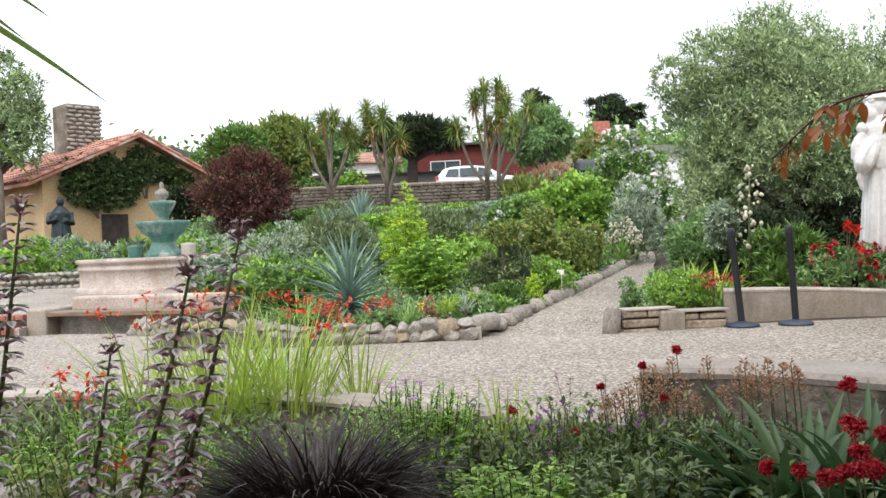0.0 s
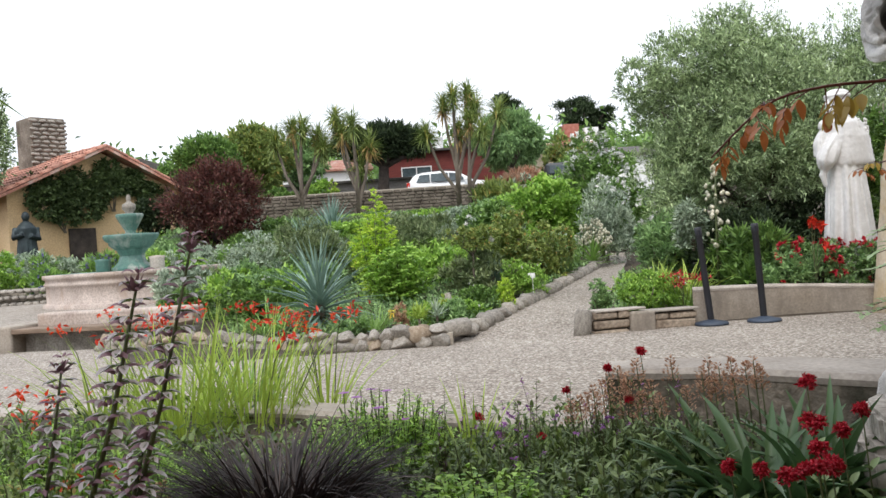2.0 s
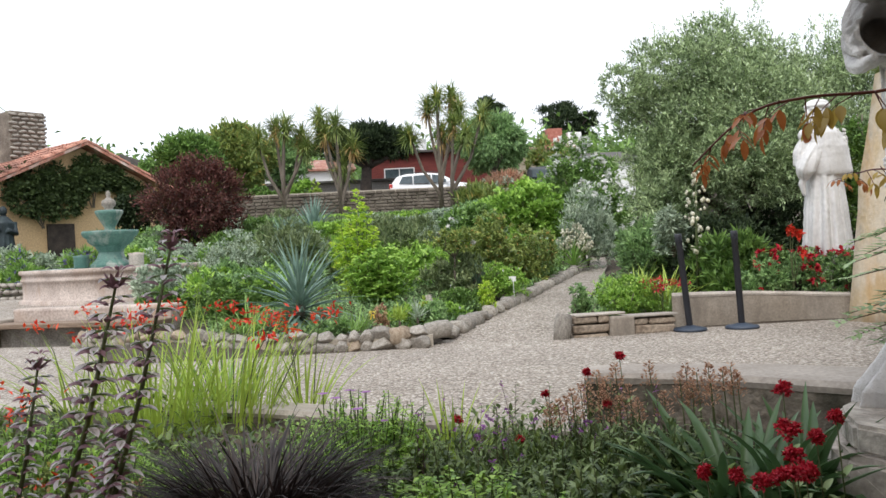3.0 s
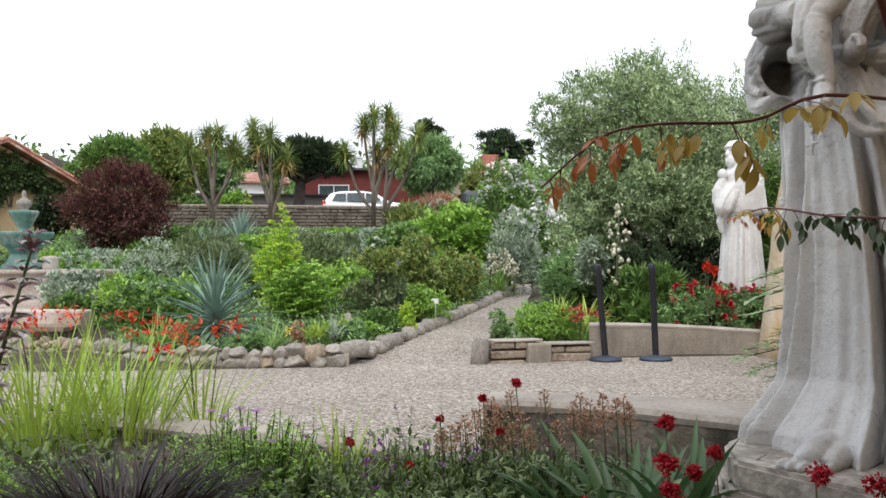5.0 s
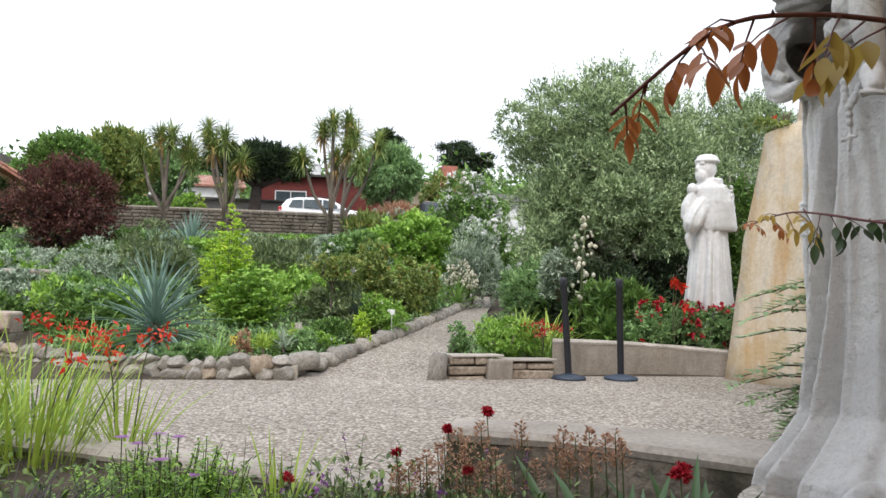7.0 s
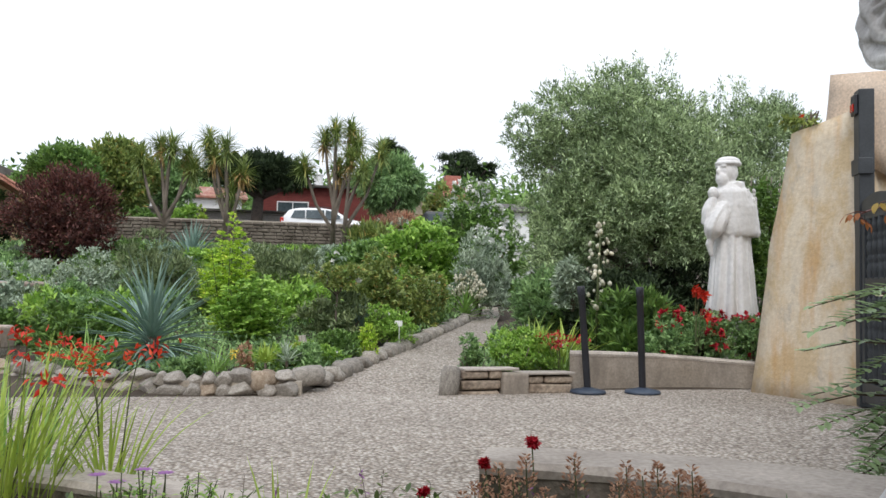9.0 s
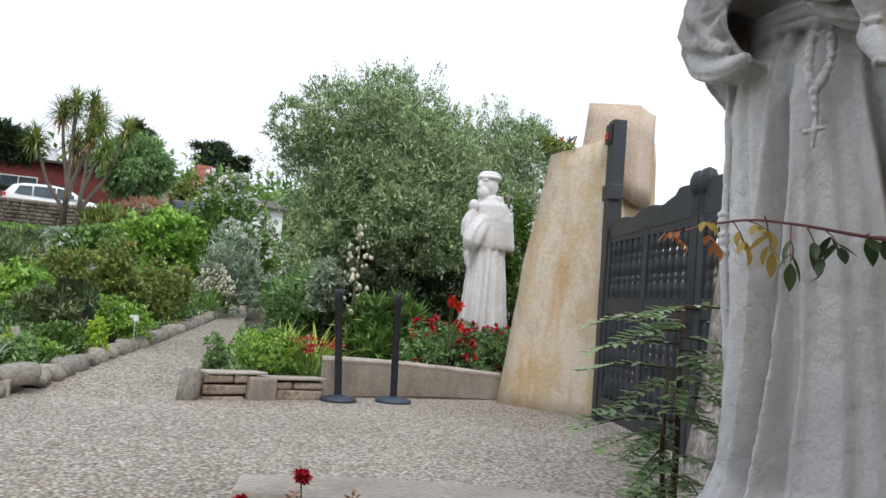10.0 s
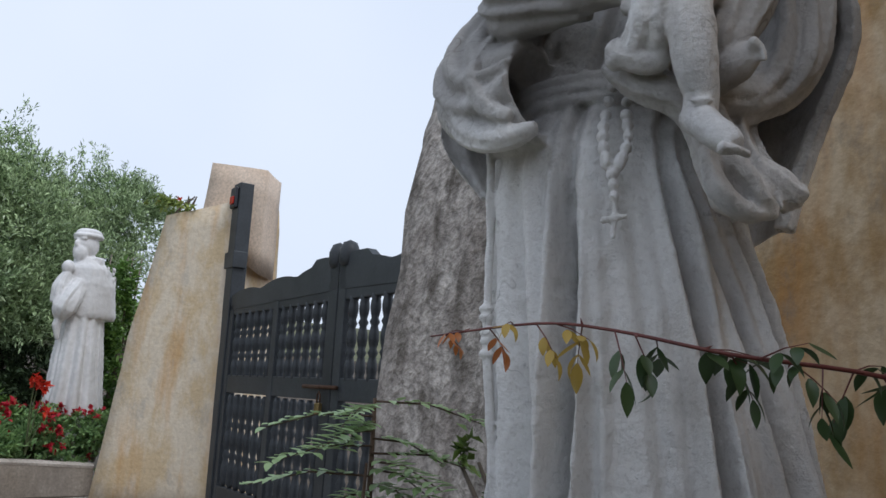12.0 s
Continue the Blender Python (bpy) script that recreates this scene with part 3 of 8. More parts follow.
def rubble_bed(name, line, h, width, material):
    """The mortar body of a low stone wall along a line of points."""
    v, f = [], []
    P = [Vector(p) for p in line]
    for k, p in enumerate(P):
        d = (P[min(k + 1, len(P) - 1)] - P[max(k - 1, 0)]).normalized()
        s = Vector((-d.y, d.x, 0)) * width / 2
        v += [p - s, p + s, p + s * 0.8 + Vector((0, 0, h)), p - s * 0.8 + Vector((0, 0, h))]
    for k in range(len(P) - 1):
        a, b = 4 * k, 4 * k + 4
        for i in range(4):
            j = (i + 1) % 4
            f.append((a + i, a + j, b + j, b + i))
    f += [(0, 3, 2, 1), tuple(4 * (len(P) - 1) + i for i in range(4))]
    return mesh_from(name, v, f)


# low rubble wall of the round bed, then single cobbles along the climbing path
kerb_wall = thing("rubble_edging", "low mortared edging of rounded grey and tan stones", "stone edging", kind="structure")
obj("mortar_body", rubble_bed("mortar_body", [(-3.9, 10.55, -0.03), (-2.6, 9.65, -0.03), (-1.55, 8.85, -0.03), (-0.7, 8.55, -0.03), (0.35, 8.47, -0.03)], 0.16, 0.24, MORTAR), MORTAR, kerb_wall, "tan mortar between stones")
base_line = [Vector(p) for p in [(-3.9, 10.42, 0), (-2.6, 9.52, 0), (-1.55, 8.74, 0), (-0.7, 8.44, 0), (0.22, 8.38, 0)]]


def along(line, s):
    total = [0.0]
    for a, b in zip(line, line[1:]):
        total.append(total[-1] + (b - a).length)
    d = s * total[-1]
    for k in range(len(line) - 1):
        if d <= total[k + 1] or k == len(line) - 2:
            u = (d - total[k]) / (total[k + 1] - total[k])
            return line[k].lerp(line[k + 1], u), math.degrees(math.atan2(line[k + 1].y - line[k].y, line[k + 1].x - line[k].x))


s = 0.0
while s < 1.0:
    L = float(rng.uniform(0.06, 0.17))
    p, ang = along(base_line, min(1.0, s + L / 10.4))
    stone(kerb_wall, p.x, p.y, 0.05, L, 0.12, float(rng.uniform(0.07, 0.11)), ang, tan=rng.random() < 0.25, crag=True)
    s += 1.7 * L / 5.55
s = 0.01
while s < 1.0:
    L = float(rng.uniform(0.06, 0.17))
    p, ang = along(base_line, min(1.0, s + L / 10.4))
    stone(kerb_wall, p.x, p.y + 0.05, 0.155 + float(rng.uniform(-0.03, 0.02)), L, 0.12, float(rng.uniform(0.05, 0.10)), ang, tan=rng.random() < 0.3, crag=True)
    s += 1.7 * L / 5.4
stone(kerb_wall, 0.0, 8.40, 0.13, 0.12, 0.12, 0.16, 20, tan=True)
cobbles = thing("cobble_edging", "row of rounded grey cobbles edging the path", "stone edging", kind="structure")
y = 8.43
first = True
while y < 16.4:
    L = 0.22 if first else float(rng.uniform(0.09, 0.19))
    x = path_left(y + L * 0.9) - 0.06
    stone(cobbles, x, y + L * 0.7, gz(0, y) * 0.98 + (0.10 if first else 0.05), L, 0.13, 0.14 if first else float(rng.uniform(0.09, 0.17)), 62 if not first else 20)
    y += 1.50 * L
    first = False
# upright stone beside the planter, and rocks at the near bed's corner
lone = thing("corner_stone", "pale upright stone at the planter's corner", "rock")
stone(lone, 1.66, 8.42, 0.12, 0.12, 0.12, 0.26, 0)
for (x, y, z, a) in ((-1.31, 2.5, 0.27, 0.11), (-1.19, 2.55, 0.27, 0.09), (-1.04, 2.5, 0.26, 0.1)):
    r = thing("garden_rock", "rounded grey garden rock among low flowers", "rock", x, y, z)
    stone(r, 0, 0, 0, a, a * 0.8, a * 0.9, 10)

# ---- planter of stacked flat stones and the curved concrete wall ----
planter = thing("stacked_stone_planter", "low planter front of stacked flat brown stones around a cement block", "planter", kind="structure")
obj("mortar_body", rubble_bed("mortar_body", [(1.80, 8.60, -0.02), (2.84, 8.72, -0.02)], 0.20, 0.2, MORTAR), MORTAR, planter)


def slab(parent, x0, x1, z0, z1, y, depth, material, name="flat_stone"):
    bm = bmesh.new()
    box(bm, -(x1 - x0) / 2, -depth / 2, -(z1 - z0) / 2, (x1 - x0) / 2, depth / 2, (z1 - z0) / 2, bevel=min(0.018, (z1 - z0) * 0.3))
    for v in bm.verts:
        v.co += Vector((noise.noise(v.co * 9 + Vector((x0 * 7, 0, z0 * 9))), noise.noise(v.co * 7 + Vector((0, x1, 3))), noise.noise(v.co * 8 + Vector((z1 * 5, x0, 1))))) * 0.012
    ob = part(name, bm, material, parent, smooth=False)
    ob.matrix_basis = pose((x0 + x1) / 2, y, (z0 + z1) / 2, 0, float(rng.uniform(-1.5, 1.5)), 6 + float(rng.uniform(-2, 2)))
    return ob


FLAT = solid("flat_brown_stone", (0.20, 0.15, 0.11), (0.38, 0.31, 0.24), 0.9, 5.0, 40, 0.6, 0.008, spread=0.4)
for x0, x1, z0, z1 in ((1.76, 2.12, -0.03, 0.035), (1.76, 2.14, 0.045, 0.135), (1.76, 2.01, 0.145, 0.225), (2.02, 2.14, 0.145, 0.225), (2.40, 2.84, 0.0, 0.09), (2.40, 2.55, 0.10, 0.165), (2.56, 2.86, 0.10, 0.165)):
    slab(planter, x0, x1, z0, z1, 8.48 + 0.1 * ((x0 + x1) / 2 - 1.76), 0.17, FLAT)
slab(planter, 2.14, 2.39, -0.02, 0.205, 8.49, 0.2, CONCRETE, "cement_block")
slab(planter, 1.78, 2.30, 0.222, 0.242, 8.53, 0.24, CONCRETE_TOP, "coping")
slab(planter, 2.31, 2.86, 0.178, 0.198, 8.58, 0.24, CONCRETE_TOP, "coping")


def ribbon_wall(name, front, back, tops, low, material, cap, label, category):
    """A solid wall from its front and back lines, with a worn cap as a part."""
    w = thing(name, label, category, kind="structure")
    v, f = [], []
    n = len(front)
    for (fx, fy), (bx, by), t in zip(front, back, tops):
        v += [(fx, fy, low), (bx, by, low), (bx, by, t), (fx, fy, t)]
    for k in range(n - 1):
        a, b = 4 * k, 4 * k + 4
        for i in range(4):
            j = (i + 1) % 4
            f.append((a + i, b + i, b + j, a + j))
    f += [(0, 1, 2, 3), tuple(4 * (n - 1) + i for i in (3, 2, 1, 0))]
    obj("wall_body", mesh_from("wall_body", v, f), material, w)
    cv, cf = [], []
    for k, ((fx, fy), (bx, by), t) in enumerate(zip(front, back, tops)):
        a, b = Vector((fx, fy, t)), Vector((bx, by, t))
        o = (b - a).normalized() * 0.012
        rag = 0.008 * noise.noise(Vector((k * 1.7, 0, 0)))
        cv += [a - o * 0.3 + Vector((0, 0, -0.012 + rag)), a - o * 0.7 + Vector((0, 0, 0.010)), a + o + Vector((0, 0, 0.03 + rag)), b - o + Vector((0, 0, 0.03)), b + o * 1.4 + Vector((0, 0, 0.012)), b + o + Vector((0, 0, -0.03))]
    for k in range(n - 1):
        a, b = 6 * k, 6 * k + 6
        for i in range(5):
            cf.append((a + i, b + i, b + i + 1, a + i + 1))
    cf += [tuple(range(6)), tuple(6 * (n - 1) + i for i in range(6))[::-1]]
    obj("coping", mesh_from("coping", cv, cf), cap, w, "worn concrete cap")
    return w


ribbon_wall("planter_wall", [(2.86, 8.62), (3.3, 8.78), (3.9, 8.86), (4.4, 8.84), (4.85, 8.74)], [(2.92, 8.80), (3.3, 8.96), (3.9, 9.04), (4.4, 9.02), (4.9, 8.92)], [0.355, 0.34, 0.315, 0.285, 0.255], -0.02, CONCRETE, CONCRETE_TOP, "low weathered concrete planter wall", "planter wall")
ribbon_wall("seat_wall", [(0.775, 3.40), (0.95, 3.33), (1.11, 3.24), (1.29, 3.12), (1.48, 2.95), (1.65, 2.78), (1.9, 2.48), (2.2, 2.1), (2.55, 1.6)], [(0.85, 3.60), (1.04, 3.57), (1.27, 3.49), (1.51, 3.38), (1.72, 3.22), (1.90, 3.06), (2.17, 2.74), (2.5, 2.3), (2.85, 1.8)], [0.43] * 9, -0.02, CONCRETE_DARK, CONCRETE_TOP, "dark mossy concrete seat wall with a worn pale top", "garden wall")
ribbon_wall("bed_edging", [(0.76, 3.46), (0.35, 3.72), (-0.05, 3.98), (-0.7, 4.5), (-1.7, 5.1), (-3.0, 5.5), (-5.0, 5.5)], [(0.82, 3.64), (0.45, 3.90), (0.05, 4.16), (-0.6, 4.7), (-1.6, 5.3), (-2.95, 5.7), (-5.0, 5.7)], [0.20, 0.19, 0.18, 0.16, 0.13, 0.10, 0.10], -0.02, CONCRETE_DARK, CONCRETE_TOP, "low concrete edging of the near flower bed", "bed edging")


# ---- gate pillar, grey tower and ochre wall ----
def prism(bm, rings):
    """A solid from rings of four corners, bottom to top."""
    vs = [[bm.verts.new(p) for p in r] for r in rings]
    for a, b in zip(vs, vs[1:]):
        for i in range(4):
            j = (i + 1) % 4
            bm.faces.new((a[i], a[j], b[j], b[i]))
    bm.faces.new(vs[0][::-1])
    bm.faces.new(vs[-1])


def worn(bm, cuts, amount, size, bevel=0.03):
    bmesh.ops.bevel(bm, geom=[e for e in bm.edges if e.calc_face_angle(0) > 0.5], offset=bevel, segments=2, affect="EDGES")
    bmesh.ops.subdivide_edges(bm, edges=bm.edges[:], cuts=cuts, use_grid_fill=True)
    bmesh.ops.triangulate(bm, faces=bm.faces[:])
    bm.normal_update()
    for v in bm.verts:
        v.co += v.normal * amount * (noise.noise(v.co * size) + 0.5 * noise.noise(v.co * size * 3.1))


pillar = thing("gate_pillar", "battered ochre plaster gate pillar with orange stains", "gate pillar", kind="structure")
bm = bmesh.new()
prism(bm, [[(4.66, 8.50, -0.05), (5.04, 7.36, -0.05), (5.95, 7.7, -0.05), (5.75, 8.9, -0.05)],
           [(4.76, 8.34, 1.4), (5.05, 7.38, 1.4), (5.9, 7.7, 1.4), (5.7, 8.6, 1.4)],
           [(4.88, 8.16, 2.50), (5.06, 7.42, 2.62), (5.8, 7.7, 2.70), (5.65, 8.35, 2.55)]])
worn(bm, 5, 0.018, 2.2, 0.045)
part("pillar_body", bm, OCHRE, pillar, smooth=True)
bm = bmesh.new()
prism(bm, [[(5.02, 7.86, 2.40), (5.29, 7.36, 2.0), (5.70, 7.6, 2.0), (5.45, 8.05, 2.40)], [(5.04, 7.80, 2.99), (5.31, 7.37, 2.94), (5.70, 7.6, 2.94), (5.45, 8.0, 2.99)]])
worn(bm, 3, 0.008, 2.5, 0.04)
part("pillar_block", bm, PINK_PLASTER, pillar, "smooth pinkish plaster block", smooth=True)

tower = thing("grey_gate_tower", "grey lichen-crusted battered plaster tower beside the gate", "gate tower", kind="structure")
bm = bmesh.new()
prism(bm, [[(2.93, 4.17, -0.05), (2.65, 3.32, -0.05), (3.7, 2.8, -0.05), (4.05, 3.9, -0.05)], [(3.25, 4.12, 2.12), (2.95, 3.37, 2.12), (3.75, 3.0, 2.12), (4.0, 3.8, 2.12)], [(3.32, 4.10, 2.45), (3.02, 3.39, 2.45), (3.76, 3.04, 2.45), (3.99, 3.8, 2.45)]])
worn(bm, 7, 0.035, 3.0, 0.06)
part("tower_body", bm, GREY_PLASTER, tower, smooth=True)
# the wall behind the statue; its height above the view is added to block sky
bm = bmesh.new()
prism(bm, [[(3.35, 3.3, -0.05), (1.75, -0.9, -0.05), (2.2, -1.1, -0.05), (3.8, 3.1, -0.05)], [(3.42, 3.3, 7.2), (1.85, -0.9, 7.2), (2.2, -1.1, 7.2), (3.8, 3.1, 7.2)]])
worn(bm, 8, 0.03, 2.4, 0.05)
tagged(part("wall_east", bm, OCHRE_WALL, None, "stained ochre plaster mission wall behind the statue", smooth=True), category="wall", kind="structure")

# unseen wall added behind the camera to darken the statue and near bed
bm = bmesh.new()
prism(bm, [[(2.1, -0.9, -0.05), (-9.0, -4.2, -0.05), (-9.0, -4.8, -0.05), (2.3, -1.5, -0.05)], [(2.1, -0.9, 7.2), (-9.0, -4.2, 7.2), (-9.0, -4.8, 7.2), (2.3, -1.5, 7.2)]])
worn(bm, 4, 0.02, 2.0, 0.05)
tagged(part("unseen_south_wall", bm, OCHRE_WALL, None, "unseen plain ochre plaster wall added to block skylight", smooth=True), category="wall", kind="structure")

# ---- timber gate ----
gate = thing("spindle_gate", "closed dark-painted double gate with turned spindles", "gate", 5.03, 7.33, 0.03, math.degrees(math.atan2(-1.85, -0.72)))
LEAF_W = 1.98


def rail(name, x0, x1, z0, z1, thick=0.055, parent=None):
    bm = bmesh.new()
    box(bm, x0, -thick / 2, z0, x1, thick / 2, z1, bevel=0.006)
    return part(name, bm, GATE, parent or gate)


def crest(x0, x1, flip):
    """The scalloped top rail of a leaf, as one board."""
    bm = bmesh.new()
    top, bottom = [], []
    n = 28
    for k in range(n + 1):
        s = k / n
        u = 1 - s if flip else s
        z = 1.72 + 0.09 * u + 0.045 * abs(math.sin(math.pi * 3 * u)) ** 0.7 + (0.04 if u > 0.8 else 0)
        top.append((x0 + (x1 - x0) * s, z))
        bottom.append((x0 + (x1 - x0) * s, 1.62 + 0.03 * u))
    loops = []
    for yy in (-0.03, 0.03):
        loops.append([[bm.verts.new((x, yy, z)) for x, z in row] for row in (bottom, top)])
    for k in range(n):
        for lo, hi in (loops[0], loops[1]):
            bm.faces.new((lo[k], lo[k + 1], hi[k + 1], hi[k]))
        bm.faces.new((loops[0][1][k], loops[0][1][k + 1], loops[1][1][k + 1], loops[1][1][k]))
        bm.faces.new((loops[0][0][k], loops[0][0][k + 1], loops[1][0][k + 1], loops[1][0][k]))
    for k in (0, n):
        bm.faces.new((loops[0][0][k], loops[0][1][k], loops[1][1][k], loops[1][0][k]))
    bmesh.ops.recalc_face_normals(bm, faces=bm.faces[:])
    return part("crest_rail", bm, GATE, gate)


def spindle_mesh(h):
    rows = []
    for k in range(25):
        s = k / 24
        r = 0.018 + 0.016 * abs(math.sin(math.pi * 3 * s)) ** 1.5
        if any(abs(s - q) < 0.025 for q in (0.04, 0.335, 0.665, 0.96)):
            r = 0.033
        rows.append((r, s * h))
    me = mesh_from("spindle", *lathe(rows, 8), smooth=True)
    me.materials.append(GATE)
    return me


UP, LOW = spindle_mesh(0.55), spindle_mesh(0.72)
for leaf in range(2):
    o = leaf * (LEAF_W + 0.012)
    for k, (a, w) in enumerate(((0.0, 0.10), (LEAF_W / 2 - 0.045, 0.09), (LEAF_W - 0.13, 0.13))):
        rail("stile", o + a, o + a + w, 0.04, 1.86 if (k == 2) == (leaf == 0) and k != 1 else 1.66, 0.06)
    rail("bottom_rail", o, o + LEAF_W, 0.05, 0.22)
    rail("lock_rail", o, o + LEAF_W, 0.95, 1.09, 0.05)
    rail("top_rail", o, o + LEAF_W, 1.58, 1.68, 0.05)
    crest(o, o + LEAF_W, leaf == 1)
    for a, b in ((0.10, LEAF_W / 2 - 0.045), (LEAF_W / 2 + 0.045, LEAF_W - 0.13)):
        n = 6
        for k in range(n):
            x = o + a + (b - a) * (k + 0.5) / n
            for me, z in ((UP, 1.06), (LOW, 0.22)):
                sp = new("spindle", me)
                sp.parent = gate
                sp.location = (x, 0, z)
v, f = lathe([(0.05, 0), (0.065, 0.03), (0.065, 0.10), (0.045, 0.15), (0.0, 0.17)], 12)
for dx in (-0.075, 0.075):
    obj("stile_cap", mesh_from("stile_cap", v, f, True), GATE, gate, m=pose(LEAF_W + dx, 0, 1.80))
bm = bmesh.new()
box(bm, -0.14, -0.045, 0.0, 0.02, 0.08, 2.72, bevel=0.008)
box(bm, -0.17, -0.06, 1.98, 0.05, 0.06, 2.12, bevel=0.006)
part("hinge_post", bm, GATE, gate, "tall black hinge post")
bm = bmesh.new()
box(bm, -0.13, -0.075, 2.50, 0.0, -0.045, 2.68, bevel=0.01)
lamp_box = part("lamp_box", bm, BLACK, gate, "black signal lamp housing")
bm = bmesh.new()
box(bm, -0.105, -0.088, 2.53, -0.025, -0.072, 2.60, bevel=0.008)
part("red_lens", bm, RED_LAMP, lamp_box, "small red lamp lens")
v, f = tube([(LEAF_W - 0.34, -0.055, 1.03), (LEAF_W + 0.14, -0.055, 1.03)], [0.013, 0.013], 8)
bolt = obj("slide_bolt", mesh_from("slide_bolt", v, f, True), RUST, gate, "rusty iron slide bolt")
bm = bmesh.new()
box(bm, LEAF_W - 0.11, -0.08, 0.86, LEAF_W - 0.05, -0.05, 0.93, bevel=0.006)
part("padlock", bm, BRASS, gate, "small brass padlock")
v, f = tube([(LEAF_W - 0.10, -0.065, 0.92), (LEAF_W - 0.10, -0.065, 0.98), (LEAF_W - 0.08, -0.065, 1.0), (LEAF_W - 0.06, -0.065, 0.98), (LEAF_W - 0.06, -0.065, 0.92)], [0.006] * 5, 6)
obj("shackle", mesh_from("shackle", v, f, True), RUST, gate)

# ---- two black stanchions ----
def stanchion(x, y, tilt_x, tilt_y):
    t = thing("barrier_post", "leaning black barrier post with a dark blue round base", "barrier post", x, y, 0.014, 0, "barrier posts")
    v, f = lathe([(0.0, 0), (0.165, 0.0), (0.17, 0.012), (0.16, 0.028), (0.07, 0.045), (0.04, 0.055), (0.0, 0.056)], 32, cap=False)
    obj("base", mesh_from("base", v, f, True), POST_BASE, t, "dark blue weighted base")
    v, f = lathe([(0.033, 0.05), (0.033, 0.90), (0.037, 0.905), (0.037, 0.99), (0.030, 1.0), (0.0, 1.001)], 16, cap=False)
    obj("pole", mesh_from("pole", v, f, True), BLACK, t, m=pose(0, 0, 0, tilt_x, tilt_y, 0))
    bm = bmesh.new()
    box(bm, -0.014, -0.045, 0.915, 0.014, -0.03, 0.975, bevel=0.003)
    ob = part("belt_clip", bm, BLACK, t)
    ob.matrix_basis = pose(0, 0, 0, tilt_x, tilt_y, 0)
    return t


stanchion(2.98, 8.45, 0.0, -4.6)
stanchion(3.51, 8.42, 0.5, -2.4)


# ---- statues: plain carved forms, one mesh each ----
def egg(c, r, m=None, sub=3):
    v, f = ico(1.0, sub)
    out = []
    for p in v:
        q = Vector((p[0] * r[0], p[1] * r[1], p[2] * r[2]))
        if m is not None:
            q = m @ q
        out.append(q + Vector(c))
    return out, [tuple(int(i) for i in q) for q in f]


def robe(rows, folds, n=160, wide=1.0, deep=1.0):
    """A long robe: rows of (height, radius, shift forward, shift aside), and folds as (angle, drift with height, depth, width) in degrees and metres.
    Angle 0 is the front, positive to the statue's left."""
    verts, faces = [], []
    for z, r, fwd, aside in rows:
        for i in range(n):
            a = 360 * i / n
            q = r
            amount = min(1.15, max(0.15, (1.13 - z) * 2.4))
            for fa, drift, dep, wd in folds:
                d = (a - fa - drift * z + 180) % 360 - 180
                q -= amount * dep * math.exp(-(d / wd) ** 2)
                q += amount * dep * 0.45 * math.exp(-((abs(d) - 1.9 * wd) / wd) ** 2)
            t = math.radians(a)
            q *= 1 + 0.012 * noise.noise(Vector((math.cos(t) * 3, math.sin(t) * 3, z * 2.2)))
            verts.append((wide * q * math.sin(t) + aside, -deep * q * math.cos(t) - fwd, z))
    k = len(rows)
    for j in range(k - 1):
        for i in range(n):
            h = (i + 1) % n
            faces.append((j * n + i, j * n + h, (j + 1) * n + h, (j + 1) * n + i))
    faces.append(tuple(range(n))[::-1])
    faces.append(tuple((k - 1) * n + i for i in range(n)))
    return verts, faces


def fine_rows(rows, step=0.02):
    z0, z1 = rows[0][0], rows[-1][0]
    zs = np.arange(z0, z1 + 1e-6, step)
    R = np.array([tuple(r) + (0.0,) * (4 - len(r)) for r in rows])
    return [(float(z),) + tuple(float(np.interp(z, R[:, 0], R[:, k])) for k in (1, 2, 3)) for z in zs]


def carve(name, pieces, voxel, material, m, label):
    me = mesh_from(name, *join(*pieces), smooth=True)
    ob = obj(name, me, material, label=label, m=m)
    r = ob.modifiers.new("carved_whole", "REMESH")
    r.mode, r.voxel_size, r.use_smooth_shade = "VOXEL", voxel, True
    sm = ob.modifiers.new("softened", "SMOOTH")
    sm.factor, sm.iterations = 0.35, 1
    tex = bpy.data.textures.new(name + "_relief", "CLOUDS")
    tex.noise_scale, tex.noise_depth = 0.045, 3
    dp = ob.modifiers.new("worn_surface", "DISPLACE")
    dp.texture, dp.strength, dp.mid_level, dp.texture_coords = tex, 0.0075, 0.5, "LOCAL"
    return tagged(ob, category="statue")


# big near statue: robe, hanging sleeves, a carried figure, rosary and a bare foot
def glide(points, values, steps=5):
    """A smooth curve through points, with values carried along it."""
    P = [Vector(p) for p in points]
    out, val = [], []
    for k in range(len(P) - 1):
        a, b, c, d = P[max(0, k - 1)], P[k], P[k + 1], P[min(len(P) - 1, k + 2)]
        for i in range(steps):
            t = i / steps
            out.append(0.5 * ((2 * b) + (c - a) * t + (2 * a - 5 * b + 4 * c - d) * t * t + (3 * b - a - 3 * c + d) * t ** 3))
            val.append(values[k] * (1 - t) + values[k + 1] * t)
    return out + [P[-1]], val + [values[-1]]


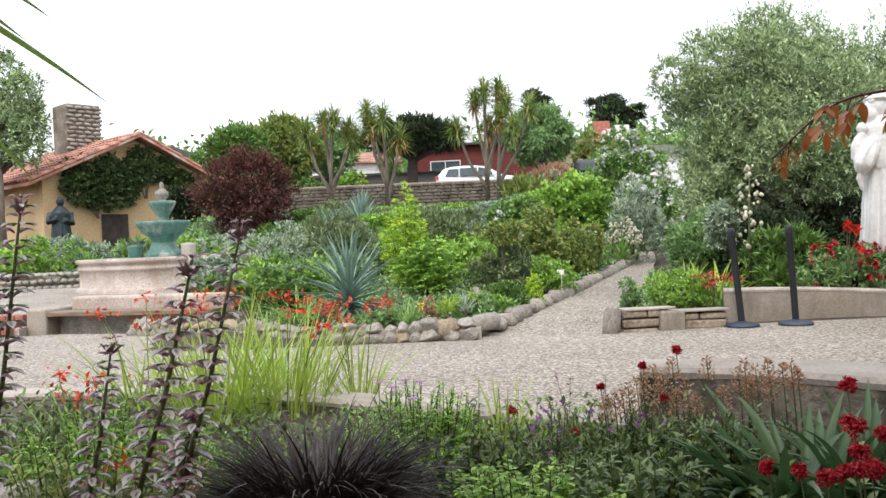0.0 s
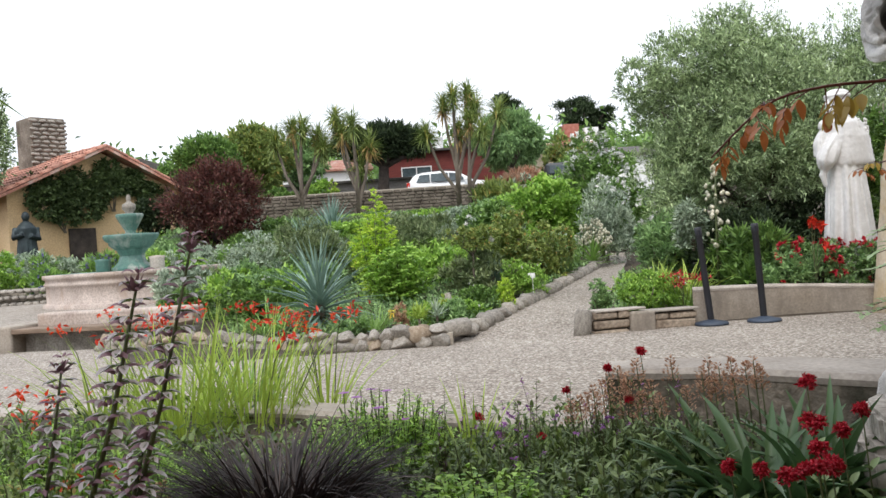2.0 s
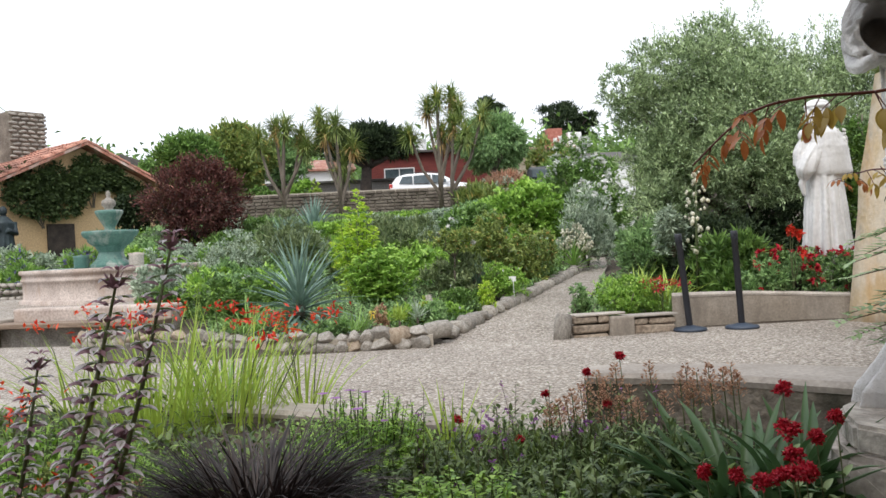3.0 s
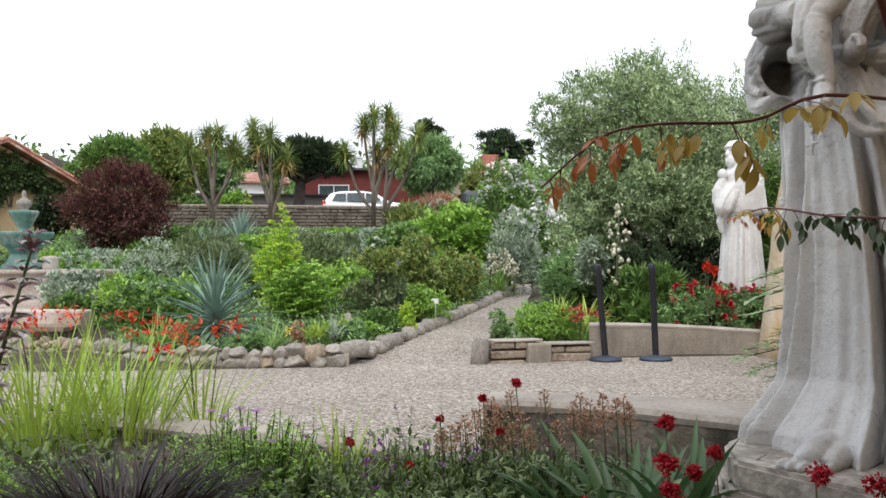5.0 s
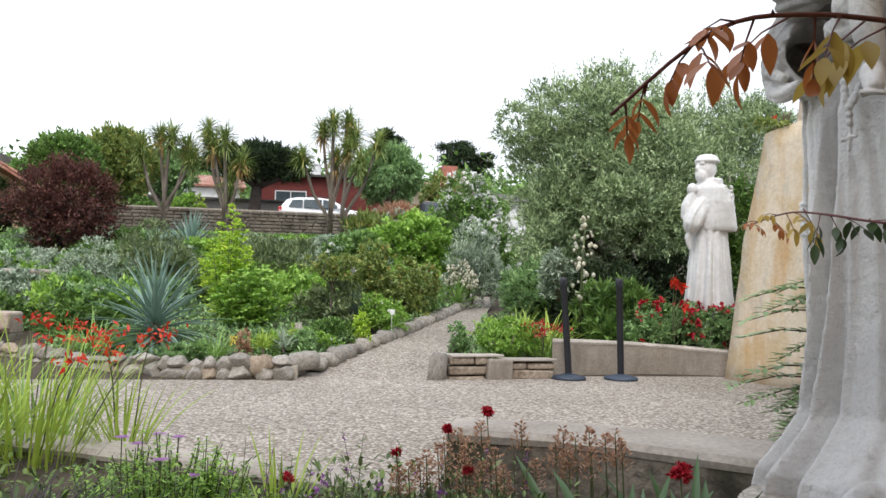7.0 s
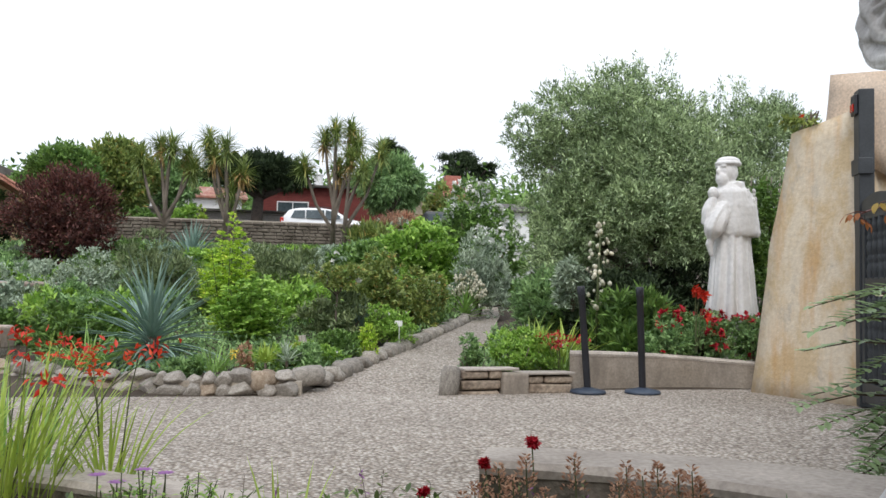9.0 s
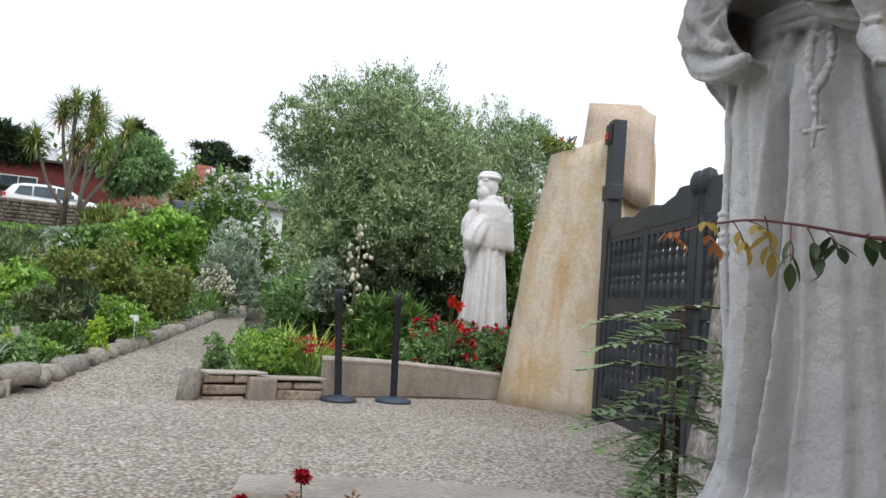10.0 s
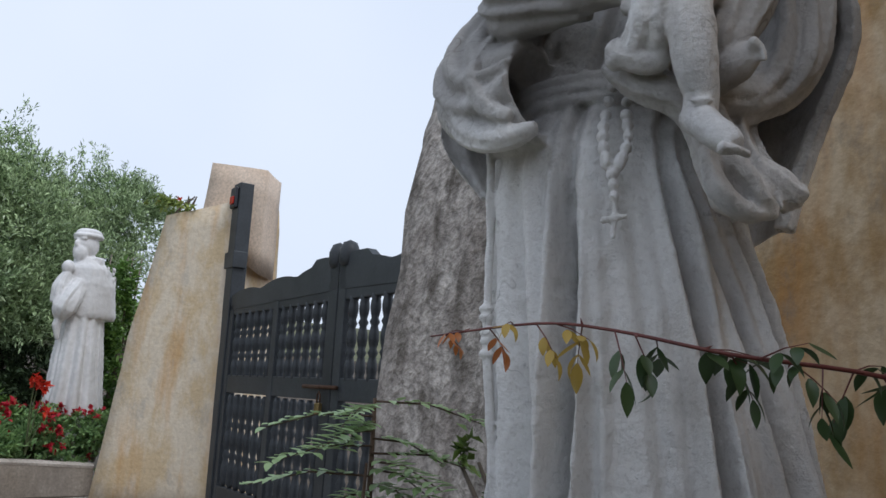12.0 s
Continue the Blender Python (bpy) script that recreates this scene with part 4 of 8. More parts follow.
def cloth_tube(points, radii, ridges=3, deep=0.22, seed=0.0, n=40, hollow=0.0, squash=1.0):
    """A gathered roll of carved cloth with sharp ridges running along it; hollow: radius of the open far end."""
    P, R = glide(points, radii)
    rings = [(k, None) for k in range(len(P))]
    if hollow:
        rings += [(len(P) - 1 - i, hollow * (1 - 0.06 * i)) for i in range(min(11, len(P) - 2))]
    verts, faces, u0 = [], [], None
    fr = []
    for k, p in enumerate(P):
        d = (P[min(k + 1, len(P) - 1)] - P[max(k - 1, 0)]).normalized()
        u0 = d.orthogonal().normalized() if u0 is None else (u0 - d * u0.dot(d)).normalized()
        fr.append((u0, d.cross(u0)))
    for k, inner in rings:
        u, w = fr[k]
        for i in range(n):
            a = 2 * math.pi * i / n
            if inner is None:
                q = noise.noise(Vector((math.cos(a) * 1.3 + seed, math.sin(a) * 1.3, k * 0.07)))
                r = R[k] * (1 + deep * (abs(math.sin(ridges * a * 0.5 + seed + 2.6 * q + k * 0.05)) - 0.6) + 0.12 * q)
            else:
                r = inner
            verts.append(P[k] + r * (math.cos(a) * u + squash * math.sin(a) * w))
    for k in range(len(rings) - 1):
        for i in range(n):
            h = (i + 1) % n
            faces.append((k * n + i, k * n + h, (k + 1) * n + h, (k + 1) * n + i))
    faces.append(tuple(range(n))[::-1])
    faces.append(tuple((len(rings) - 1) * n + i for i in range(n)))
    return verts, faces


def drape(left, right, bow, thick, waves=3, deep=0.02, seed=0.0):
    """A hanging sheet of carved cloth between two edges, hollowed backward by bow."""
    A, _ = glide(left, [0.0] * len(left), 8)
    B, _ = glide(right, [0.0] * len(right), 8)
    m, rows = 28, min(len(A), len(B))
    verts, faces = [], []
    for side in (-0.5, 0.5):
        for k in range(rows):
            for i in range(m):
                u = i / (m - 1)
                p = A[k].lerp(B[k], u)
                y = bow * math.sin(math.pi * u) + deep * math.sin(waves * math.pi * u + seed + 0.05 * k) + side * thick
                verts.append((p.x, p.y + y, p.z))
    N = rows * m
    for k in range(rows - 1):
        for i in range(m - 1):
            q = (k * m + i, k * m + i + 1, (k + 1) * m + i + 1, (k + 1) * m + i)
            faces.append(q)
            faces.append(tuple(N + v for v in q[::-1]))
    rim = [i for i in range(m)] + [k * m + m - 1 for k in range(1, rows)] + [(rows - 1) * m + i for i in range(m - 2, -1, -1)] + [k * m for k in range(rows - 2, 0, -1)]
    for k in range(len(rim)):
        a, b = rim[k], rim[(k + 1) % len(rim)]
        faces.append((a, N + a, N + b, b))
    return verts, faces


big = []
big.append(robe(fine_rows([(0.0, 0.365, 0.14, 0.055), (0.05, 0.362, 0.135, 0.055), (0.14, 0.318, 0.085, 0.045), (0.2, 0.290, 0.05, 0.028), (0.45, 0.266, 0.035, 0.004), (0.6, 0.258, 0.03, -0.014), (0.8, 0.253, 0.02, -0.045), (1.0, 0.238, 0.03, -0.080), (1.1, 0.224, 0.03, -0.085), (1.17, 0.205, 0.03, -0.07), (1.35, 0.235, 0.0, -0.02), (1.5, 0.22, -0.01, 0.0), (1.6, 0.10, -0.02, 0.0), (1.64, 0.07, -0.02, 0.0)], 0.012),
                [(-42, 22, 0.13, 3.2), (-32, 18, 0.03, 2.6), (-60, 12, 0.03, 4.0), (-78, 8, 0.05, 4), (22, 0, 0.10, 2.8), (33, -8, 0.022, 2.2), (74, -42, 0.04, 2.8), (84, -30, 0.08, 3.4), (100, -10, 0.05, 5), (0, 4, 0.010, 3), (124, 0, 0.05, 7), (-100, 0, 0.05, 6), (-125, 0, 0.05, 7), (155, 0, 0.05, 8), (-150, 0, 0.05, 8)], n=320, wide=1.04, deep=0.97))
# belt cords
for z, r in ((1.150, 0.213), (1.172, 0.214), (1.192, 0.212)):
    ring = [(1.04 * r * math.sin(a) - 0.072, -0.97 * r * math.cos(a) - 0.03, z + 0.012 * math.cos(a)) for a in np.linspace(0, 2 * math.pi, 61)]
    big.append(tube(ring, [0.0125] * 61, 10))
# right sleeve (seen from the front on the left), hollow at the wrist, with heavy crumpled folds
big.append(cloth_tube([(-0.150, 0.000, 1.643), (-0.195, -0.010, 1.507), (-0.262, -0.060, 1.365), (-0.335, -0.100, 1.245), (-0.298, -0.168, 1.172), (-0.222, -0.228, 1.176)], [0.09, 0.10, 0.105, 0.108, 0.105, 0.098], 9, 0.20, 0.4, 72, hollow=0.086))
big.append(cloth_tube([(-0.190, -0.050, 1.560), (-0.255, -0.150, 1.430), (-0.262, -0.250, 1.352), (-0.190, -0.310, 1.330), (-0.140, -0.345, 1.318)], [0.085, 0.085, 0.072, 0.056, 0.048], 7, 0.24, 2.0, 60))
big.append(cloth_tube([(-0.335, -0.100, 1.330), (-0.400, -0.160, 1.200), (-0.354, -0.220, 1.097), (-0.282, -0.280, 1.067), (-0.219, -0.310, 1.079)], [0.012, 0.022, 0.026, 0.024, 0.012], 3, 0.25, 1.4))
big.append(cloth_tube([(-0.300, -0.170, 1.340), (-0.348, -0.240, 1.209), (-0.314, -0.280, 1.127), (-0.266, -0.310, 1.100)], [0.010, 0.018, 0.020, 0.010], 3, 0.25, 2.4))
big.append(drape([(-0.262, 0.030, 1.441), (-0.405, 0.020, 1.302), (-0.454, 0.030, 1.166), (-0.357, 0.020, 1.028)], [(-0.238, 0.050, 1.448), (-0.259, 0.050, 1.312), (-0.265, 0.050, 1.153), (-0.297, 0.030, 1.038)], 0.06, 0.032, 4, 0.02))
# forearm and hand
big.append(tube(*glide([(-0.170, -0.330, 1.322), (-0.115, -0.375, 1.312), (-0.068, -0.400, 1.300)], [0.044, 0.040, 0.034]), 16))
for k in range(4):
    big.append(tube([(-0.075, -0.40, 1.325 - 0.022 * k), (-0.02, -0.425, 1.32 - 0.024 * k), (0.03, -0.42, 1.30 - 0.024 * k)], [0.014, 0.013, 0.009], 8))
# left sleeve and the wide mantle behind it
big.append(cloth_tube([(0.205, -0.020, 1.613), (0.265, -0.100, 1.464), (0.257, -0.160, 1.316), (0.223, -0.200, 1.220), (0.137, -0.260, 1.149), (0.064, -0.300, 1.140)], [0.07, 0.072, 0.07, 0.058, 0.045, 0.03], 7, 0.2, 1.1, 60))
big.append(cloth_tube([(0.272, -0.180, 1.444), (0.267, -0.220, 1.310), (0.251, -0.250, 1.221), (0.214, -0.260, 1.159)], [0.02, 0.022, 0.026, 0.012], 3, 0.3, 0.3))
big.append(cloth_tube([(0.221, -0.220, 1.401), (0.220, -0.250, 1.286), (0.195, -0.270, 1.192), (0.141, -0.290, 1.122)], [0.012, 0.018, 0.022, 0.010], 3, 0.3, 2.3))
big.append(drape([(0.098, 0.060, 1.777), (0.099, 0.060, 1.581), (0.099, 0.060, 1.366), (0.110, 0.050, 1.155), (0.138, 0.000, 0.924)], [(0.322, -0.060, 1.687), (0.355, -0.080, 1.496), (0.384, -0.060, 1.341), (0.310, -0.030, 1.126), (0.262, -0.020, 0.960)], 0.15, 0.034, 5, 0.014))
big.append(tube(*glide([(0.322, -0.060, 1.687), (0.355, -0.080, 1.496), (0.384, -0.060, 1.341), (0.310, -0.030, 1.126), (0.262, -0.020, 0.960)], [0.021] * 5), 16))
# the gathered cloth under the carried figure
big.append(cloth_tube([(-0.089, -0.330, 1.192), (-0.036, -0.350, 1.142), (0.025, -0.350, 1.121), (0.066, -0.350, 1.076), (0.093, -0.340, 1.005), (0.124, -0.330, 0.950), (0.163, -0.310, 0.931)], [0.028, 0.032, 0.034, 0.036, 0.040, 0.036, 0.018], 5, 0.3, 0.6))
big.append(cloth_tube([(0.064, -0.370, 1.021), (0.078, -0.385, 0.959), (0.118, -0.370, 0.919), (0.177, -0.330, 0.924)], [0.012, 0.018, 0.018, 0.012], 3, 0.3, 1.9))
big.append(cloth_tube([(0.095, -0.370, 1.016), (0.129, -0.375, 0.977), (0.154, -0.360, 0.943), (0.179, -0.330, 0.930)], [0.012, 0.016, 0.014, 0.01], 3, 0.3, 0.9))
big.append(cloth_tube([(0.146, -0.310, 1.014), (0.186, -0.300, 0.983), (0.214, -0.290, 0.966), (0.234, -0.280, 0.969)], [0.020, 0.028, 0.026, 0.018], 4, 0.35, 2.9))
big.append(egg((0.131, -0.300, 0.962), (0.055, 0.045, 0.042)))
big.append(drape([(0.016, -0.300, 1.140), (0.049, -0.310, 1.064), (0.086, -0.310, 0.974), (0.121, -0.290, 0.918)], [(0.168, -0.200, 1.154), (0.178, -0.220, 1.072), (0.209, -0.250, 1.002), (0.225, -0.260, 0.944)], -0.03, 0.03, 7, 0.014, 0.5))
# carried figure: plain body, two legs, cloth over the lap
big.append(egg((0.13, -0.36, 1.50), (0.12, 0.10, 0.18)))
big.append(egg((0.12, -0.38, 1.75), (0.085, 0.09, 0.10)))
big.append(tube(*glide([(0.099, -0.380, 1.341), (0.033, -0.440, 1.258), (0.029, -0.455, 1.190), (0.036, -0.455, 1.133), (0.045, -0.445, 1.090), (0.044, -0.440, 1.059)], [0.042, 0.037, 0.0385, 0.035, 0.0275, 0.028]), 20))
big.append(tube([(0.024, -0.475, 1.067), (0.059, -0.475, 1.069)], [0.004, 0.004], 8))
big.append(tube(*glide([(0.036, -0.430, 1.055), (0.052, -0.465, 1.030), (0.074, -0.500, 0.997), (0.085, -0.515, 0.981)], [0.026, 0.028, 0.023, 0.015]), 16))
for p, r in (((0.064, -0.530, 0.974), 0.0095), ((0.075, -0.530, 0.973), 0.008), ((0.085, -0.527, 0.972), 0.0078), ((0.093, -0.522, 0.971), 0.0072), ((0.102, -0.515, 0.970), 0.0068)):
    big.append(egg(p, (r * 0.85, r * 1.5, r), sub=2))
big.append(tube(*glide([(0.076, -0.360, 1.147), (0.108, -0.400, 1.158), (0.131, -0.420, 1.169)], [0.034, 0.031, 0.021]), 16))
for p, r in (((0.127, -0.435, 1.177), 0.010), ((0.137, -0.435, 1.170), 0.008), ((0.141, -0.435, 1.160), 0.0075), ((0.142, -0.435, 1.151), 0.007)):
    big.append(egg(p, (r, r * 1.3, r), sub=2))
big.append(cloth_tube([(0.155, -0.330, 1.387), (0.128, -0.370, 1.283), (0.098, -0.380, 1.208), (0.088, -0.360, 1.157)], [0.06, 0.05, 0.042, 0.025], 6, 0.2, 0.8))
big.append(cloth_tube([(0.011, -0.420, 1.322), (-0.008, -0.440, 1.252), (-0.019, -0.420, 1.202), (-0.029, -0.380, 1.170)], [0.025, 0.024, 0.024, 0.015], 3, 0.3, 1.8))
big.append(cloth_tube([(-0.034, -0.420, 1.313), (-0.043, -0.430, 1.238), (-0.055, -0.410, 1.192), (-0.086, -0.380, 1.176)], [0.022, 0.022, 0.024, 0.018], 3, 0.3, 0.1))
big.append(cloth_tube([(0.005, -0.400, 1.211), (-0.022, -0.400, 1.162), (-0.068, -0.400, 1.172), (-0.094, -0.390, 1.192)], [0.016, 0.022, 0.022, 0.018], 3, 0.3, 2.1))
big.append(egg((-0.088, -0.395, 1.174), (0.018, 0.018, 0.026), sub=2))
# head and hood, above what is seen
big.append(egg((0.0, -0.06, 1.80), (0.105, 0.125, 0.15)))
big.append(egg((0.0, 0.03, 1.62), (0.2, 0.16, 0.09)))
# rosary: two strings of beads and a cross
def beads(points, count, r):
    P, _ = glide(points, [0.0] * len(points), 12)
    for k in range(count):
        big.append(egg(P[round(k * (len(P) - 1) / (count - 1))], (r, r, r), sub=2))


beads([(-0.083, -0.268, 1.185), (-0.097, -0.288, 1.118), (-0.103, -0.303, 1.055), (-0.095, -0.311, 1.012)], 9, 0.0115)
beads([(-0.055, -0.270, 1.184), (-0.063, -0.290, 1.117), (-0.059, -0.303, 1.056), (-0.074, -0.311, 1.010)], 9, 0.0115)
beads([(-0.085, -0.313, 0.993), (-0.081, -0.316, 0.952)], 3, 0.0112)
big.append(tube([(-0.079, -0.314, 0.946), (-0.082, -0.317, 0.877)], [0.0066, 0.0066], 6))
big.append(tube([(-0.104, -0.317, 0.909), (-0.057, -0.317, 0.918)], [0.0066, 0.0066], 6))
# hanging cord at the side
big.append(tube([(-0.321, -0.120, 1.088), (-0.315, -0.120, 0.914), (-0.314, -0.125, 0.755), (-0.309, -0.130, 0.668), (-0.284, -0.140, 0.428), (-0.271, -0.150, 0.204)], [0.0095] * 6, 10))
for p in ((-0.316, -0.125, 0.769), (-0.315, -0.125, 0.753), (-0.313, -0.127, 0.722), (-0.312, -0.127, 0.707), (-0.311, -0.130, 0.681)):
    big.append(egg(p, (0.016, 0.016, 0.009), sub=2))
# bare foot under the hem
big.append(tube(*glide([(0.04, -0.38, 0.040), (0.06, -0.50, 0.036), (0.080, -0.60, 0.024), (0.088, -0.635, 0.016)], [0.046, 0.044, 0.036, 0.024]), 18))
big.append(tube(*glide([(0.075, -0.40, 0.030), (0.110, -0.52, 0.024), (0.128, -0.585, 0.014)], [0.040, 0.034, 0.020]), 14))
for k, (x, y, r) in enumerate(((0.046, -0.652, 0.0195), (0.074, -0.656, 0.0165), (0.099, -0.645, 0.0155), (0.121, -0.625, 0.0145), (0.140, -0.600, 0.013))):
    big.append(egg((x, y, 0.012), (r * 0.80, r * 1.8, r), sub=3))
STATUE_AT = pose(1.94, 2.51, 0.45, 0, 0, -64.5)
carve("stone_statue", big, 0.0042, MARBLE, STATUE_AT, "weathered pale stone statue of a robed friar with rosary")
plinth = thing("statue_plinth", "chipped pale stone plinth under the robed statue", "plinth", 1.94, 2.51, 0, -64.5)


def polygon_block(corners, z0, z1, bevel, rough):
    bm = bmesh.new()
    lo = [bm.verts.new((x, y, z0)) for x, y in corners]
    hi = [bm.verts.new((x, y, z1)) for x, y in corners]
    bm.faces.new(lo[::-1])
    bm.faces.new(hi)
    for i in range(len(lo)):
        k = (i + 1) % len(lo)
        bm.faces.new((lo[i], lo[k], hi[k], hi[i]))
    bmesh.ops.bevel(bm, geom=bm.edges[:], offset=bevel, segments=2, affect="EDGES")
    bmesh.ops.triangulate(bm, faces=bm.faces[:])
    bmesh.ops.subdivide_edges(bm, edges=[e for e in bm.edges if e.calc_length() > 0.08], cuts=3)
    for v in bm.verts:
        v.co += Vector((noise.noise(v.co * 6), noise.noise(v.co * 6 + Vector((5, 0, 0))), 0.5 * noise.noise(v.co * 7))) * rough
    return bm


part("slab", polygon_block([(-0.40, 0.48), (-0.40, -0.12), (-0.27, -0.50), (-0.08, -0.70), (0.55, -0.68), (0.55, 0.48)], 0.37, 0.452, 0.012, 0.012), ROCK, plinth)
part("block", polygon_block([(-0.42, 0.52), (-0.42, -0.14), (-0.29, -0.53), (-0.10, -0.73), (0.6, -0.73), (0.6, 0.52)], -0.1, 0.37, 0.02, 0.02), CONCRETE_TOP, plinth)

# white statue in the planter: robe, shaggy hood and cape, a small carried form, bearded capped head
far = [robe(fine_rows([(0.0, 0.27, 0), (0.05, 0.275, 0), (0.5, 0.22, 0.0), (0.95, 0.185, 0.0), (1.1, 0.19, 0.0), (1.3, 0.215, 0.0), (1.45, 0.19, 0.01), (1.52, 0.10, 0.02), (1.56, 0.07, 0.02)]),
            [(-150 + 23 * k + 9 * math.sin(2.1 * k), 6 * math.sin(k), 0.022 + 0.014 * math.sin(1.7 * k), 5 + 2 * math.sin(k)) for k in range(14)], n=160, wide=1.0, deep=0.95)]
far.append(robe(fine_rows([(1.00, 0.225, -0.055), (1.03, 0.24, -0.055), (1.1, 0.238, -0.045), (1.3, 0.222, -0.03), (1.45, 0.18, -0.005), (1.54, 0.10, 0.02)]), [(60, 0, 0.03, 6), (-70, 0, 0.03, 6), (120, 0, 0.03, 8)], n=120))
far.append(cloth_tube([(0.05, -0.15, 1.30), (0.06, -0.24, 1.18), (0.03, -0.27, 1.08), (-0.02, -0.25, 1.00)], [0.07, 0.095, 0.10, 0.06], 6, 0.2, 0.3))
far.append(cloth_tube([(-0.03, -0.27, 1.12), (-0.02, -0.28, 1.26), (0.0, -0.25, 1.38)], [0.075, 0.07, 0.04], 5, 0.2, 0.9))
far.append(egg((0.0, -0.25, 1.43), (0.052, 0.055, 0.062)))
far.append(tube([(0.0, -0.26, 1.00), (-0.02, -0.28, 0.92), (-0.01, -0.26, 0.80)], [0.05, 0.04, 0.016], 10))
far.append(egg((0.0, -0.06, 1.655), (0.096, 0.115, 0.125)))
far.append(egg((0.0, -0.13, 1.585), (0.07, 0.062, 0.085)))
far.append(egg((0.0, -0.178, 1.655), (0.018, 0.03, 0.034)))
far.append(egg((0.0, -0.150, 1.700), (0.075, 0.03, 0.016)))
far.append(tube([(0.104 * math.sin(a), -0.05 - 0.122 * math.cos(a), 1.735) for a in np.linspace(0, 2 * math.pi, 33)], [0.019] * 33, 10))
far.append(egg((0.0, -0.045, 1.765), (0.105, 0.12, 0.045)))
far.append(cloth_tube([(-0.13, -0.05, 1.50), (0.0, 0.10, 1.52), (0.13, -0.05, 1.50)], [0.045, 0.06, 0.045], 6, 0.22, 0.4))
for k in range(70):
    a, q = math.radians(70 + 110 * rng.random()), rng.random()
    r_ = 0.226 - 0.04 * q
    far.append(egg((r_ * math.sin(a), 0.052 - r_ * math.cos(a), 1.05 + 0.42 * q), (0.016, 0.016, 0.026), sub=1))
carve("white_statue", far, 0.0085, WHITE_STONE, pose(4.92, 9.32, 0.50, 0, 0, -74) @ Matrix.Diagonal((1.07, 1.07, 1.08, 1)), "whitewashed statue of a robed friar holding a small figure")
pl = thing("low_pedestal", "low pale pedestal hidden among red flowers", "pedestal", 4.84, 9.32, 0.0, -74)
bm = bmesh.new()
box(bm, -0.28, -0.28, 0.0, 0.28, 0.28, 0.535, bevel=0.02)
part("block", bm, WHITE_STONE, pl)

# dark bronze statue by the house
bz = [robe(fine_rows([(0.0, 0.34, 0), (0.6, 0.30, 0), (1.1, 0.27, 0), (1.45, 0.30, 0), (1.62, 0.16, 0), (1.68, 0.08, 0)], 0.04), [(a, 0, 0.03, 8) for a in range(-170, 190, 30)], n=64)]
bz.append(egg((0.0, -0.04, 1.82), (0.12, 0.14, 0.16)))
bz.append(tube([(-0.3, 0, 1.45), (-0.36, -0.15, 1.15), (-0.12, -0.3, 1.25)], [0.1, 0.1, 0.07], 10))
bz.append(tube([(0.3, 0, 1.45), (0.34, -0.12, 1.1), (0.1, -0.3, 1.2)], [0.1, 0.1, 0.07], 10))
carve("bronze_statue", bz, 0.025, BRONZE, pose(-12.26, 27.00, 1.0, 0, 0, 25), "dark bronze statue of a robed figure before the house")
pb = thing("bronze_pedestal", "plain stone pedestal under the bronze statue", "pedestal", -12.26, 27.00, gz(-12, 27) - 0.1, 25)
bm = bmesh.new()
box(bm, -0.4, -0.4, 0, 0.4, 0.4, 1.0 - gz(-12, 27) + 0.105, bevel=0.02)
part("block", bm, ROCK, pb)

# ---- tiered fountain on its brick step ----
FX, FY, FZ = -5.85, 17.6, 0.24
fountain = thing("tiered_fountain", "pink plaster fountain basin with green-glazed bowls and finial", "fountain", FX, FY, FZ)


def lobes(a, k):
    return 1 + 0.10 * abs(math.cos(2 * a)) ** 3 - 0.03


v, f = lathe([(2.02, 0.0), (2.02, 0.10), (1.97, 0.12), (1.93, 0.14), (1.93, 0.46), (1.97, 0.48), (1.97, 0.52), (1.94, 0.54), (1.94, 0.60), (2.0, 0.62), (2.0, 0.69), (1.97, 0.70), (1.80, 0.70), (1.78, 0.66), (1.78, 0.12)], 96, lobes, cap=False)
obj("basin", mesh_from("basin", v, f, True), FOUNTAIN, fountain, m=Matrix.Diagonal((0.84, 0.84, 1.0, 1)))
v, f = lathe([(1.80, 0.705), (1.765, 0.70), (1.765, 0.5), (0.0, 0.5)], 96, lobes, cap=False)
obj("lining", mesh_from("lining", v, f, True), BASIN_BLUE, fountain, "pale green basin lining", m=Matrix.Diagonal((0.84, 0.84, 1.0, 1)))
v, f = lathe([(0.42, 0.3), (0.42, 0.75), (0.30, 0.85), (0.24, 1.0), (0.30, 1.1), (0.34, 1.15)], 12, cap=True)
obj("pedestal", mesh_from("pedestal", v, f), PATINA, fountain, "green-glazed pedestal")
for sx in (-0.55, 0.55):
    v, f = lathe([(0.13, 0.5), (0.15, 0.6), (0.15, 0.9), (0.17, 0.95), (0.0, 0.97)], 12)
    obj("spout_post", mesh_from("spout_post", v, f, True), PATINA if sx < 0 else FOUNTAIN, fountain, m=pose(sx, -0.15, 0))


def scallop(a, k):
    return 1 + 0.05 * math.cos(8 * a)


